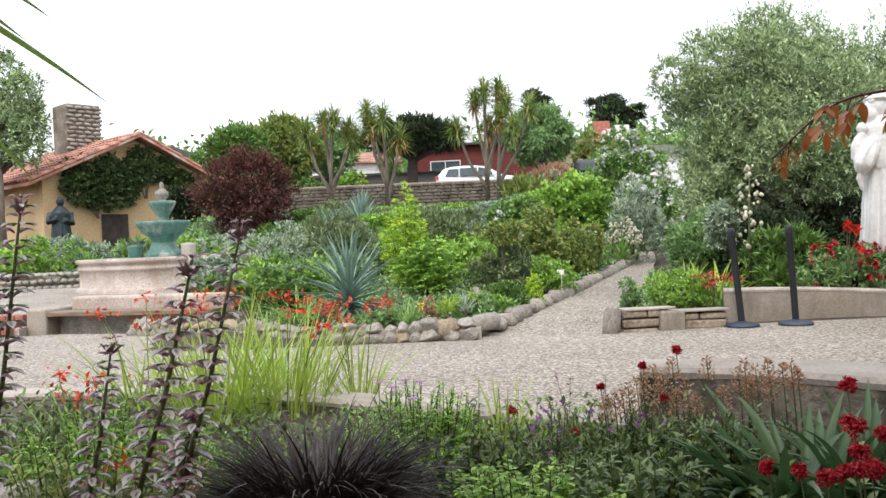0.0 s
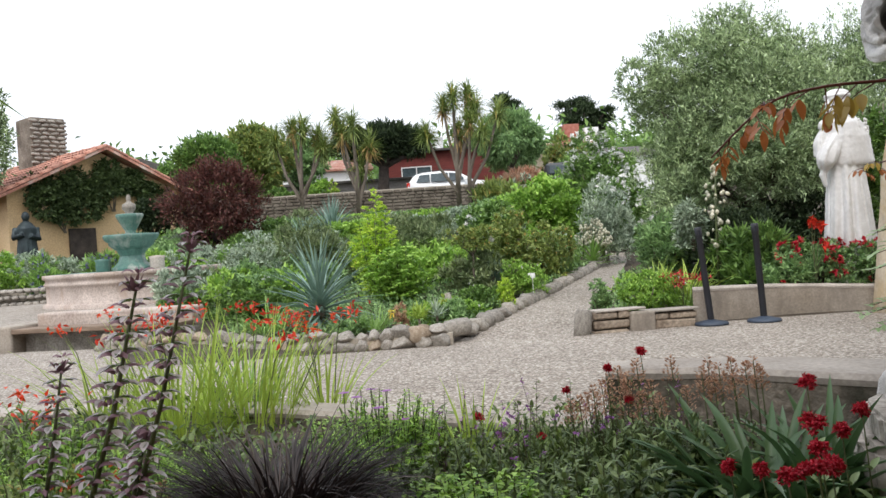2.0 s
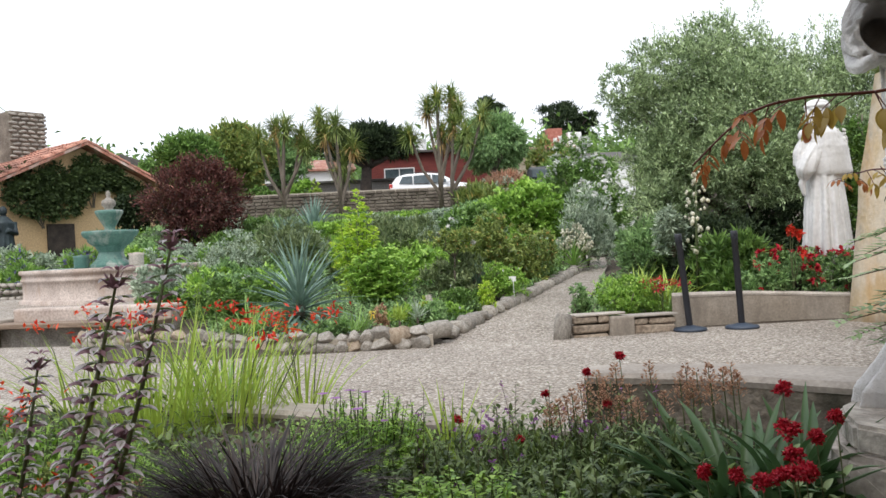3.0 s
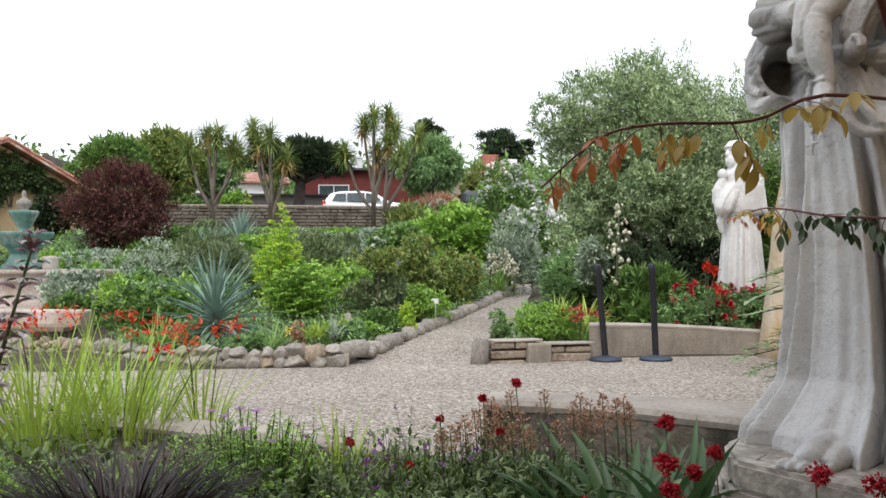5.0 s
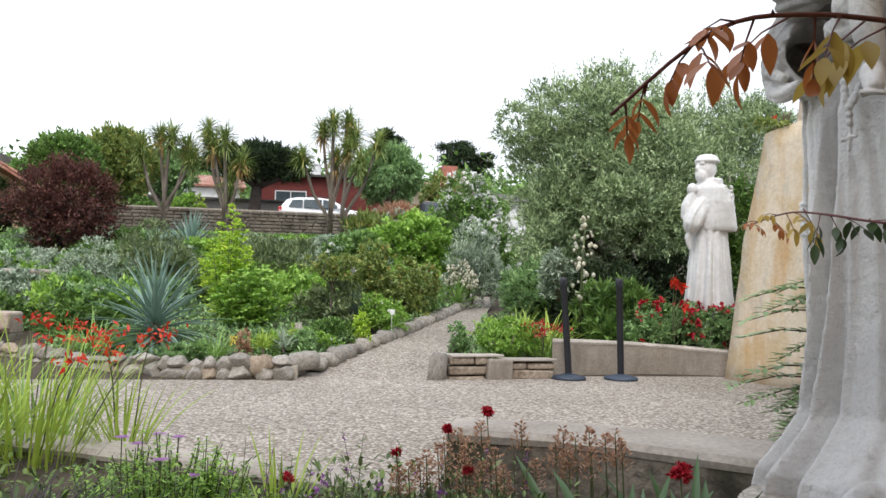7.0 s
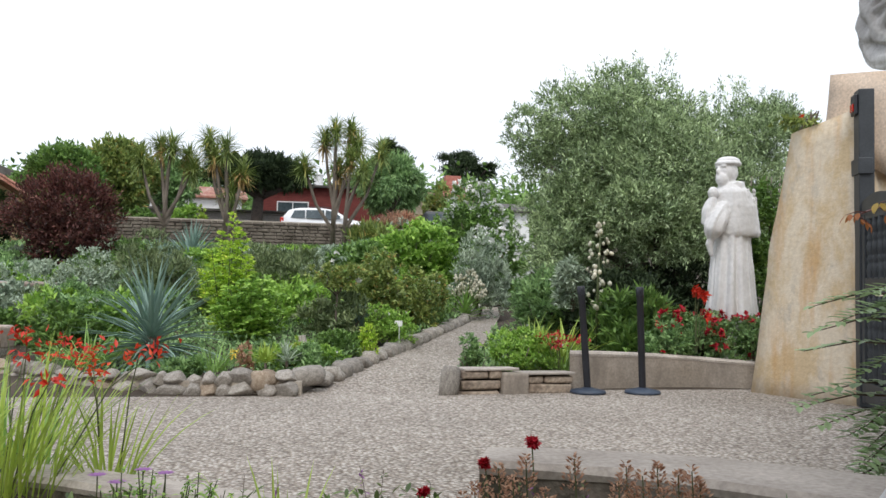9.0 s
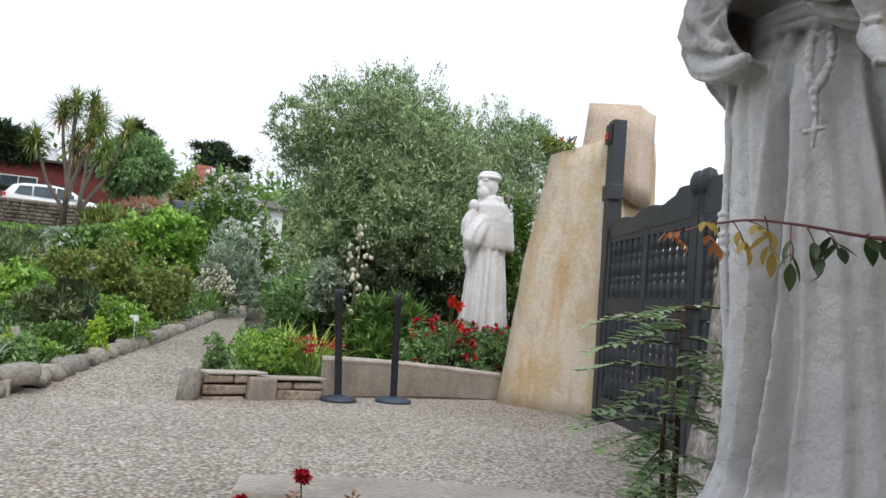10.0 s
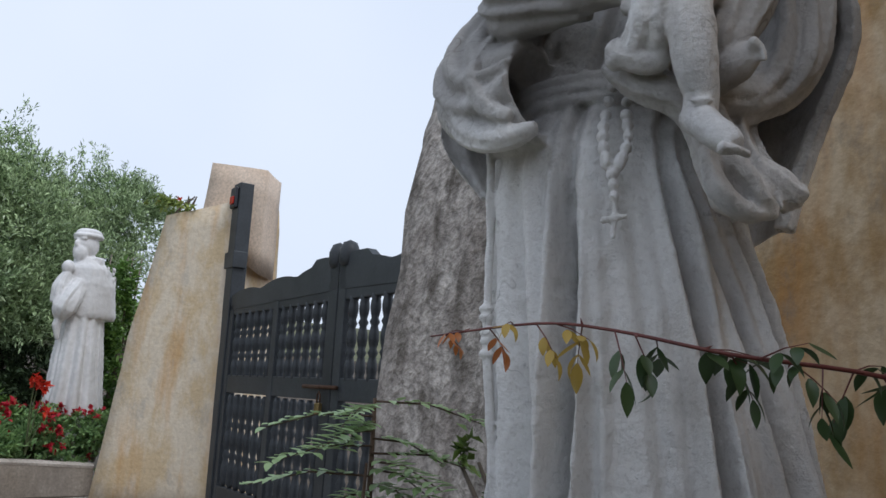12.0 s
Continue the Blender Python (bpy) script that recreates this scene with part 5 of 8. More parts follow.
v, f = lathe([(0.24, 1.10), (0.34, 1.14), (0.44, 1.22), (0.45, 1.28), (0.52, 1.33), (0.55, 1.40), (0.54, 1.44), (0.47, 1.43), (0.34, 1.36), (0.0, 1.34)], 64, scallop, cap=False)
obj("lower_bowl", mesh_from("lower_bowl", v, f, True), PATINA, fountain, "scalloped green and buff bowl")
v, f = lathe([(0.15, 1.34), (0.10, 1.5), (0.16, 1.6), (0.26, 1.78), (0.28, 1.84), (0.26, 1.86), (0.12, 1.85), (0.0, 1.85)], 24, cap=False)
obj("upper_bowl", mesh_from("upper_bowl", v, f, True), PATINA, fountain)
v, f = lathe([(0.10, 1.85), (0.08, 1.90), (0.14, 1.97), (0.13, 2.06), (0.06, 2.1), (0.035, 2.14), (0.05, 2.18), (0.03, 2.25), (0.0, 2.27)], 20, cap=False)
obj("finial", mesh_from("finial", v, f, True), ROCK, fountain, "grey carved finial")
v, f = lathe([(2.75, -0.16), (2.75, -0.02), (2.6, 0.0), (0, 0.004)], 48, cap=False)
tagged(obj("fountain_step", mesh_from("fountain_step", v, f), FOUNTAIN, label="round brick-edged plaster step under the fountain", m=pose(FX, FY, FZ)), category="step", kind="structure")
step = bpy.data.objects["fountain_step"]
bmk = bmesh.new()
box(bmk, -0.17, -0.05, -0.035, 0.17, 0.05, 0.035, bevel=0.006)
me = bpy.data.meshes.new("brick")
bmk.to_mesh(me)
bmk.free()
me.materials.append(BRICK)
for k in range(48):
    a = 2 * math.pi * k / 48
    if math.sin(a) < 0.35:
        b = new("brick", me)
        b.parent = step
        b.matrix_basis = pose(2.76 * math.cos(a), 2.76 * math.sin(a), -0.045, 0, 0, math.degrees(a) + 90)

# plaza paving round the fountain
sheet("plaza_paving", [(-14, 11.9, 0.2), (-8, 11.7, 0.2), (-5.6, 11.6, 0.2), (-3.4, 11.8, 0.2)], [(-14, 21.5, 0.3), (-8, 21.5, 0.3), (-5.6, 21, 0.3), (-3.4, 20, 0.3)], GRAVEL, "pale paving around the fountain", "paving", 0.03)
# brick steps up to the plaza
steps = thing("brick_steps", "two red brick steps with pale treads", "steps", kind="structure")
for k in range(2):
    z0, y0 = 0.13 * k, 10.95 + 0.36 * k
    bm = bmesh.new()
    box(bm, -9.5, y0 + 0.06, -0.1, -5.62, 11.95, z0 + 0.10)
    part("step_core", bm, FOUNTAIN, steps)
    for i in range(32):
        b = new("brick", me)
        b.parent = steps
        b.matrix_basis = pose(-9.4 + 0.118 * i, y0 + 0.05, z0 + 0.078, 90, 0, 90) @ Matrix.Diagonal((0.62, 1.0, 1.5, 1))
bench = thing("wall_bench", "weathered board bench on a low plaster wall", "bench", -4.35, 11.05, 0.0, -18)
bm = bmesh.new()
box(bm, -1.28, -0.22, -0.05, -0.95, 0.55, 0.33, bevel=0.03)
part("end_block", bm, CONCRETE, bench)
bm = bmesh.new()
box(bm, -0.95, 0.02, -0.05, 1.5, 0.5, 0.22, bevel=0.02)
part("stone_base", bm, ROCK, bench)
bm = bmesh.new()
box(bm, -1.10, -0.2, 0.225, 1.55, 0.18, 0.29, bevel=0.012)
part("seat_board", bm, WOOD, bench, "long weathered brown seat board")
bm = bmesh.new()
box(bm, -0.9, 0.2, 0.2, 1.5, 0.5, 0.46, bevel=0.03)
part("back_wall", bm, FOUNTAIN, bench)
# low stone wall left of the fountain
low = thing("low_rubble_wall", "low grey rubble wall around the planting by the fountain", "stone wall", kind="structure")
obj("mortar_body", rubble_bed("mortar_body", [(-14, 19.6, 0.25), (-10.5, 19.4, 0.25), (-8.2, 19.9, 0.25)], 0.42, 0.3, MORTAR), MORTAR, low)
for k in range(34):
    for j in range(3):
        stone(low, -14 + 0.172 * k + 0.06 * (j % 2), 19.42 - 0.08 * math.sin(k * 0.09), 0.33 + 0.15 * j, 0.105, 0.12, 0.085)

# ---- ochre house with tiled gable roof ----
house = thing("ochre_house", "small ochre stucco house with a clay tile gable roof and vines", "house", -10.91, 30.00, 1.15, 48)
bm = bmesh.new()
WX0, WX1 = -3.25, 3.0
gable = [(WX0, 0), (WX1, 0), (WX1, 2.65), (0.05, 3.95), (WX0, 2.55)]
lo = [bm.verts.new((x, 0.0, z - 0.3 if z == 0 else z)) for x, z in gable]
hi = [bm.verts.new((x, 9.0, z - 0.3 if z == 0 else z)) for x, z in gable]
bm.faces.new(lo)
bm.faces.new(hi[::-1])
for i in range(5):
    j = (i + 1) % 5
    bm.faces.new((lo[i], hi[i], hi[j], lo[j]))
bmesh.ops.recalc_face_normals(bm, faces=bm.faces[:])
part("wall", bm, HOUSE_WALL, house)
tile_v, tile_f = [], []
for i in range(7):
    a = math.pi * i / 6
    for y in (0.0, 0.46):
        r = 0.105 - 0.02 * y
        tile_v.append((r * math.cos(a), y, r * math.sin(a) + 0.02 - 0.05 * y))
for i in range(6):
    tile_f.append((2 * i, 2 * i + 2, 2 * i + 3, 2 * i + 1))
TILE_ME = mesh_from("roof_tile", tile_v, tile_f, True)
TILE_ME.materials.append(TILE)


def roof_slope(x_top, z_top, x_low, z_low, y0, y1, count):
    """One slope: a deck, and rows of barrel tiles laid down it."""
    bm = bmesh.new()
    v = [bm.verts.new(p) for p in ((x_top, y0, z_top - 0.1), (x_low, y0, z_low - 0.1), (x_low, y1, z_low - 0.1), (x_top, y1, z_top - 0.1), (x_top, y0, z_top), (x_low, y0, z_low), (x_low, y1, z_low), (x_top, y1, z_top))]
    for q in ((0, 1, 2, 3), (4, 5, 6, 7), (0, 1, 5, 4), (1, 2, 6, 5), (2, 3, 7, 6), (3, 0, 4, 7)):
        bm.faces.new([v[i] for i in q])
    bmesh.ops.recalc_face_normals(bm, faces=bm.faces[:])
    deck = part("roof", bm, TILE, house)
    L = math.hypot(x_low - x_top, z_low - z_top)
    ang = math.degrees(math.atan2(z_top - z_low, abs(x_low - x_top)))
    n = int(L / 0.40)
    made = 0
    for j in range(int((y1 - y0) / 0.25)):
        for k in range(n + 1):
            if made >= count:
                return deck
            s = min(1.0, (k + 1.0) / n)
            x, z = x_top + (x_low - x_top) * s, z_top + (z_low - z_top) * s
            t = new("roof_tile", TILE_ME)
            t.parent = deck
            turn = 90 if x_low > x_top else -90
            t.matrix_basis = pose(x, y0 + 0.1 + 0.25 * j, z + 0.02, 0, 0, turn) @ pose(0, 0, 0, ang, 0, 0) @ pose(0, 0, 0, float(rng.uniform(-2, 2)), 0, float(rng.uniform(-3, 3)))
            made += 1
    return deck


roof_slope(0.05, 4.12, 3.6, 2.42, -0.45, 9.3, 120)
roof_slope(0.05, 4.12, -3.85, 2.32, -0.45, 9.3, 320)
chim = part("chimney_core", (lambda b: (box(b, -1.05, 2.9, 2.9, 0.25, 4.1, 5.6, bevel=0.05), b)[1])(bmesh.new()), RUBBLE, house, "squat rubble-stone chimney")
for k in range(15):
    for side in range(2):
        for j in range(4):
            z = 3.3 + 0.155 * k
            if side == 0:
                stone(chim, -0.92 + 0.33 * j + 0.1 * (k % 2), 2.90, z, 0.19, 0.09, 0.095, 0)
            else:
                stone(chim, 0.25, 3.05 + 0.3 * j + 0.08 * (k % 2), z, 0.17, 0.09, 0.095, 90)
bm = bmesh.new()
box(bm, -1.3, -0.06, -0.25, -0.35, 0.02, 1.3)
part("door", bm, BARK_DARK, house, "dark timber door behind vines")


# ---- plants ----
def singly(name, v, f, count, material, parent):
    """Each blade of a clump as a part of its own."""
    pv, pf = len(v) // count, len(f) // count
    for k in range(count):
        obj(name, mesh_from(name, v[k * pv:(k + 1) * pv], f[k * pf:(k + 1) * pf] - k * pv, True), material, parent)


def stuffed(ob):
    return tagged(ob, kind="stuff")


def scatter(n, rx, ry, rz, lumps, shell_in=0.72, up_bias=0.25, sprig=9, reach=0.15):
    """Points of a crown made of lumps inside an ellipsoid whose middle is the origin, gathered in sprigs, and the way each leaf points."""
    c = unit(rng.normal(size=(lumps, 3))) * rng.uniform(0.25, 0.82, (lumps, 1))
    c[:, 2] *= 0.9
    r = rng.uniform(0.16, 0.42, lumps) * min(1.0, (20 / lumps) ** 0.3333)
    m = n // sprig + 1
    k = rng.choice(lumps, m, p=r ** 2 / np.sum(r ** 2))
    d = unit(rng.normal(size=(m, 3)) + np.array([0, 0, up_bias]))
    o = c[k] + d * (r[k] * (shell_in + (1 - shell_in) * rng.random(m) ** 0.5 + 0.12 * np.maximum(0, rng.normal(size=m))))[:, None]
    near = np.linalg.norm(o[:, None, :] - c[None], axis=2) / r[None]
    near[np.arange(m), k] = 9.0
    free = np.flatnonzero(near.min(1) > 0.62) if lumps > 1 else np.arange(m)
    if len(free) > 4:
        buried = np.flatnonzero(near.min(1) <= 0.62)
        buried = buried[rng.random(len(buried)) < 0.75]
        pick = rng.choice(free, len(buried))
        o[buried], d[buried] = o[pick] + rng.normal(size=(len(buried), 3)) * 0.03, d[pick]
    grow = unit(d + rng.normal(size=(m, 3)) * 0.4 + np.array([0, 0, 0.3]))
    if sprig == 1:
        return o[:n] * np.array([rx, ry, rz]), d[:n]
    j = np.repeat(np.arange(m), sprig)[:n]
    p = o[j] + grow[j] * (reach * rng.random(n) * rng.uniform(0.5, 1.3, m)[j])[:, None] + rng.normal(size=(n, 3)) * reach * 0.14
    return p * np.array([rx, ry, rz]), unit(grow[j] * 0.7 + rng.normal(size=(n, 3)) * 0.6)


def crown_mesh(name, n, rx, ry, rz, lumps, leaf, wide, lift=0.3, wild=0.8, up_bias=0.25):
    p, d = scatter(n, rx, ry, rz, lumps, up_bias=up_bias)
    v, f = leaves(p, d + rng.normal(size=(n, 3)) * wild * 0.6 + np.array([0, 0, lift]), leaf, wide)
    return v, f


def shrub(name, label, material, xy, top, width, n=1800, leaf=0.06, wide=0.028, lumps=14, deep=0.9, lift=0.35, flowers=None, stem=BARK, category="shrub", up_bias=0.25, base=None):
    """A rounded shrub: stems and a crown of single leaves; flowers: material, how many, size."""
    x, y = xy
    z = gz(x, y) - 0.03 if base is None else base
    h = max(0.1, top - z)
    t = thing(name, label, category, x, y, z, float(rng.uniform(0, 360)))
    rx, rz = width / 2, h * 0.56
    n, leaf, wide = int(n * 1.5), leaf * 1.15, wide * 1.25
    v, f = crown_mesh("foliage", n, rx * 1.1, rx * deep, rz * 1.08, lumps, leaf, wide, lift, up_bias=up_bias)
    v = v + np.array([0, 0, h * 0.50])
    v[:, 2] = np.maximum(v[:, 2], 0.01)
    stuffed(obj("foliage", mesh_from("foliage", v, f), material, t))
    pairs = []
    for k in range(5):
        a = 2 * math.pi * (k + rng.random() * 0.6) / 5
        e = Vector((math.cos(a) * rx * 0.55, math.sin(a) * rx * 0.55, h * rng.uniform(0.45, 0.8)))
        pairs.append(tube([(0, 0, -0.02), (e.x * 0.35, e.y * 0.35, e.z * 0.5), tuple(e)], [0.012 + 0.012 * h, 0.010 + 0.006 * h, 0.004], 6))
    stuffed(obj("branchwork", mesh_from("branchwork", *join(*pairs), smooth=True), stem, t))
    if flowers:
        fm, fn, fs = flowers
        seat = v[::4]
        out = seat / np.array([rx, rx * deep, rz]) - np.array([0, 0, h * 0.50 / rz])
        outer = np.flatnonzero(np.linalg.norm(out, axis=1) + 0.35 * out[:, 2] > np.quantile(np.linalg.norm(out, axis=1) + 0.35 * out[:, 2], 0.72))
        pick = rng.choice(outer, fn)
        p, d = seat[pick] + unit(out[pick]) * 0.03 + np.array([0, 0, 0.02]), unit(out[pick])
        p[:, 2] = np.maximum(p[:, 2], 0.04)
        q, w = [], []
        for _ in range(6):
            q.append(p)
            w.append(unit(d * 0.7 + rng.normal(size=(fn, 3))))
        v, f = leaves(np.concatenate(q), np.concatenate(w), fs, fs * 0.75)
        stuffed(obj("blossom", mesh_from("blossom", v, f), fm, t))
    return t


def rosette(name, label, material, xy, size, count, width, z=None, rise=(8, 86), droop=(5, 45), category="yucca", seg=5):
    """A rosette of strap leaves round one heart."""
    x, y = xy
    z = gz(x, y) if z is None else z
    t = thing(name, label, category, x, y, z)
    k = np.arange(count)
    el = rise[1] + (rise[0] - rise[1]) * (k / count) ** 0.8 + rng.normal(size=count) * 4
    pos = np.stack([rng.normal(size=count) * 0.02, rng.normal(size=count) * 0.02, 0.05 + size * 0.28 * (1 - k / count)], 1)
    v, f = blades(pos, k * 137.5 + rng.normal(size=count) * 8, el, size * rng.uniform(0.8, 1.1, count), width, rng.uniform(*droop, count), seg, 0.35)
    singly("leaf", v, f, count, material, t)
    v, f = lathe([(size * 0.07, 0), (size * 0.08, size * 0.2), (size * 0.04, size * 0.36)], 10)
    obj("heart", mesh_from("heart", v, f), BARK, t)
    return t


def tuft(name, label, material, xy, z, size, count, width, spread=0.06, rise=(45, 88), droop=(25, 80), category="grass", flowers=None, seg=6):
    """A tuft of grassy blades; flowers: material, stems, height."""
    x, y = xy
    t = thing(name, label, category, x, y, z)
    a = rng.uniform(0, 360, count)
    rr = spread * np.sqrt(rng.random(count))
    pos = np.stack([np.cos(np.radians(a)) * rr, np.sin(np.radians(a)) * rr, np.zeros(count) - 0.02], 1)
    v, f = blades(pos, a + rng.normal(size=count) * 25, rng.uniform(*rise, count), size * rng.uniform(0.55, 1.1, count), width * rng.uniform(0.7, 1.2, count), rng.uniform(*droop, count), seg)
    if count <= 130:
        singly("blade", v, f, count, material, t)
    else:
        stuffed(obj("foliage", mesh_from("foliage", v, f, True), material, t))
    if flowers:
        fm, fn, fh = flowers
        st, P, D = [], [], []
        for _ in range(fn):
            b = rng.uniform(0, 2 * math.pi)
            o = spread * 1.6 + 0.12
            e = np.array([math.cos(b) * o * rng.uniform(0.3, 1.2), math.sin(b) * o * rng.uniform(0.3, 1.2), fh * rng.uniform(0.8, 1.1)])
            st.append(tube([(e[0] * 0.3, e[1] * 0.3, 0), (e[0] * 0.7, e[1] * 0.7, e[2] * 0.75), tuple(e)], [0.004, 0.003, 0.002], 5))
            for k in range(15):
                P.append(e + np.array([rng.normal() * 0.038, rng.normal() * 0.038, rng.normal() * 0.018]))
                D.append(rng.normal(size=3) + np.array([0, 0, 0.5]))
        stuffed(obj("flower_stalk", mesh_from("flower_stalk", *join(*st)), STEM, t))
        v, f = leaves(np.array(P), np.array(D), 0.042, 0.018)
        stuffed(obj("flower_spray", mesh_from("flower_spray", v, f), fm, t))
    return t


def trunk_and_limbs(base, fork, tips, r0, r1, bend=0.15):
    b, k = Vector(base), Vector(fork)
    mid = b.lerp(k, 0.5) + Vector((rng.normal() * bend * 0.3, rng.normal() * bend * 0.3, 0))
    pairs = [tube([b, mid, k], [r0 * 1.25, r0, r0 * 0.8], 10)]
    for e in tips:
        e = Vector(e)
        m1 = k.lerp(e, 0.35) + Vector((rng.normal() * bend, rng.normal() * bend, rng.normal() * bend * 0.4))
        m2 = k.lerp(e, 0.7) + Vector((rng.normal() * bend, rng.normal() * bend, rng.normal() * bend * 0.4))
        pairs.append(tube([k - Vector((0, 0, r0)), m1, m2, e], [r0 * 0.7, r0 * 0.5, r0 * 0.35, r1], 7))
    return join(*pairs)


def tree(name, label, material, xy, top, low, width, n, leaf, wide, lumps=26, bark=BARK, r0=0.12, deep=1.0, lift=0.15, category="tree", up_bias=0.2, base=None, spiky=0.0):
    """A tree: trunk with limbs, and an uneven crown of single leaves or small leaf clumps."""
    x, y = xy
    z = gz(x, y) if base is None else base
    t = thing(name, label, category, x, y, z, 0)
    h = top - z
    lo = low - z
    rx, rz, mid = width / 2, (top - low) / 2, (lo + h) / 2
    tips = []
    for k in range(9):
        a = 2 * math.pi * k / 9 + rng.random()
        tips.append((math.cos(a) * rx * rng.uniform(0.35, 0.75), math.sin(a) * rx * deep * rng.uniform(0.35, 0.75), mid + rz * rng.uniform(-0.3, 0.6)))
    fork = (0, 0, max(0.25, lo + rz * 0.25))
    obj("trunk", mesh_from("trunk", *trunk_and_limbs((0, 0, -0.1), fork, tips, r0, r0 * 0.12, rx * 0.12), smooth=True), bark, t)
    v, f = crown_mesh("crown", n, rx, rx * deep, rz, lumps, leaf, wide, lift, up_bias=up_bias)
    v = v + np.array([0, 0, mid])
    if spiky:
        m = int(n * spiky)
        a = rng.uniform(0, 2 * math.pi, 150)
        el = rng.uniform(0.05, 1.4, 150)
        d = np.stack([np.cos(a) * np.cos(el), np.sin(a) * np.cos(el), np.sin(el)], 1)
        k = rng.integers(0, 150, m)
        s = (rng.uniform(0.7, 0.86, m) + rng.uniform(0, 0.26, 150)[k] * rng.random(m))[:, None]
        p = d[k] * np.array([rx, rx * deep, rz]) * s + rng.normal(size=(m, 3)) * 0.07 + np.array([0, 0, mid]) + np.array([0, 0, 0.25]) * (s - 0.7)
        v, f = merge((v, f), leaves(p, d[k] + rng.normal(size=(m, 3)) * 0.5 + np.array([0, 0, 0.6]), leaf, wide))
    obj("crown", mesh_from("crown", v, f), material, t)
    return t


# big grey-green shrub-tree behind the white statue
def olive():
    """A broad grey-green tree: leaning limbs, several leafy masses and feathery shoots above them."""
    x0, y0 = 5.25, 11.9
    z0 = gz(x0, y0)
    t = thing("olive_tree", "broad grey-green tree with fine leaves and feathery top", "tree", x0, y0, z0)
    masses = [((5.2, 11.9, 2.25), (2.0, 1.5, 1.55), 42000, 70), ((4.75, 11.9, 3.25), (1.2, 1.0, 0.95), 21000, 34), ((3.55, 11.8, 2.75), (0.55, 0.6, 0.75), 5000, 14),
              ((3.75, 11.5, 1.65), (0.8, 0.7, 0.85), 11000, 24), ((6.6, 12.0, 2.9), (1.3, 1.0, 1.0), 19000, 36), ((4.75, 10.85, 1.80), (0.88, 0.6, 0.68), 16000, 28), ((6.2, 11.6, 1.7), (1.2, 0.9, 1.0), 9000, 26)]
    base = Vector((x0, y0, z0))
    tips, V = [], []
    for c, r, n, lumps in masses:
        o = np.array(c) - np.array(base)
        tips.append(tuple(o))
        p, d = scatter(n, r[0], r[1], r[2], lumps, 0.7, 0.3, 12, 0.16)
        V.append(leaves(p + o, d + np.array([0, 0, 0.25]), 0.075, 0.021))
        shoots = int(14 * r[0])
        a = rng.uniform(0, 2 * math.pi, shoots)
        el = rng.uniform(0.3, 1.5, shoots)
        d0 = np.stack([np.cos(a) * np.cos(el), np.sin(a) * np.cos(el), np.sin(el)], 1)
        root = o + d0 * np.array(r) * 0.72
        way = unit(d0 * 0.5 + np.array([0, 0, 0.9]) + rng.normal(size=(shoots, 3)) * 0.2)
        m = 60
        k = np.repeat(np.arange(shoots), m)
        s = rng.random(shoots * m) * rng.uniform(0.25, 0.55, shoots)[k]
        q = root[k] + way[k] * s[:, None] + rng.normal(size=(shoots * m, 3)) * 0.025
        V.append(leaves(q, way[k] + rng.normal(size=q.shape) * 0.7, 0.062, 0.017))
    obj("trunk", mesh_from("trunk", *trunk_and_limbs((0, 0, -0.1), (0.0, 0.0, 0.7), tips, 0.13, 0.02, 0.12), smooth=True), BARK, t)
    v, f = merge(*V)
    obj("crown", mesh_from("crown", v, f), LEAF_OLIVE, t)


olive()
# added dark foliage that stands in for the shade below the crown
tree("dark_shrub", "dark filler shrub standing in for the shade behind the statue", LEAF_DARK, (5.3, 11.2), 1.5, 0.2, 3.4, 14000, 0.08, 0.035, lumps=30, deep=0.5, r0=0.06)
shrub("shade_hedge", "dark filler leaves standing in for shade beneath the grey-green tree", LEAF_DARK, (4.0, 10.6), 1.2, 1.6, 4200, 0.07, 0.03)

# beds between the court and the road, largest first
rosette("blue_yucca", "large blue-green yucca rosette with stiff pale-edged leaves", LEAF_BLUE, (-1.10, 9.60), 0.80, 150, 0.046, 0.20, (-38, 88), (5, 45))
def wispy_bush(name, label, material, xy, stems, leaf, wide, twigs=26, low=0.2, category="shrub"):
    """An open bush of upright stems with leafy side twigs. stems: (lean x, lean y, height, twig length)."""
    x, y = xy
    t = thing(name, label, category, x, y, gz(x, y) - 0.02)
    pairs, P, D = [], [], []
    for dx, dy, h, reach in stems:
        line = [np.array([dx * 0.15, dy * 0.15, 0.0]), np.array([dx * 0.6, dy * 0.6, h * 0.5]), np.array([dx, dy, h])]
        pairs.append(tube([tuple(q) for q in line], [0.012, 0.008, 0.003], 6))
        for k in range(twigs):
            u = low + (1 - low) * (k + rng.random()) / twigs
            o = line[0] * (1 - u) ** 2 + 2 * u * (1 - u) * line[1] + u * u * line[2]
            a = 2.4 * k + rng.random()
            w = np.array([math.cos(a), math.sin(a), rng.uniform(0.2, 0.9)])
            L = reach * (1.1 - 0.75 * u) * rng.uniform(0.6, 1.2)
            m = 13
            q = np.linspace(0.15, 1, m)
            P.append(o + w * (L * q)[:, None] - np.array([0, 0, 0.25 * L]) * (q ** 2)[:, None] + rng.normal(size=(m, 3)) * 0.008)
            sd = np.array([-w[1], w[0], 0.1])
            D.append(w * 0.5 + sd * np.where(np.arange(m) % 2 == 0, 1, -1)[:, None] + rng.normal(size=(m, 3)) * 0.3)
    v, f = leaves(np.concatenate(P), np.concatenate(D), leaf, wide)
    stuffed(obj("foliage", mesh_from("foliage", v, f), material, t))
    stuffed(obj("branchwork", mesh_from("branchwork", *join(*pairs), smooth=True), STEM, t))
    return t


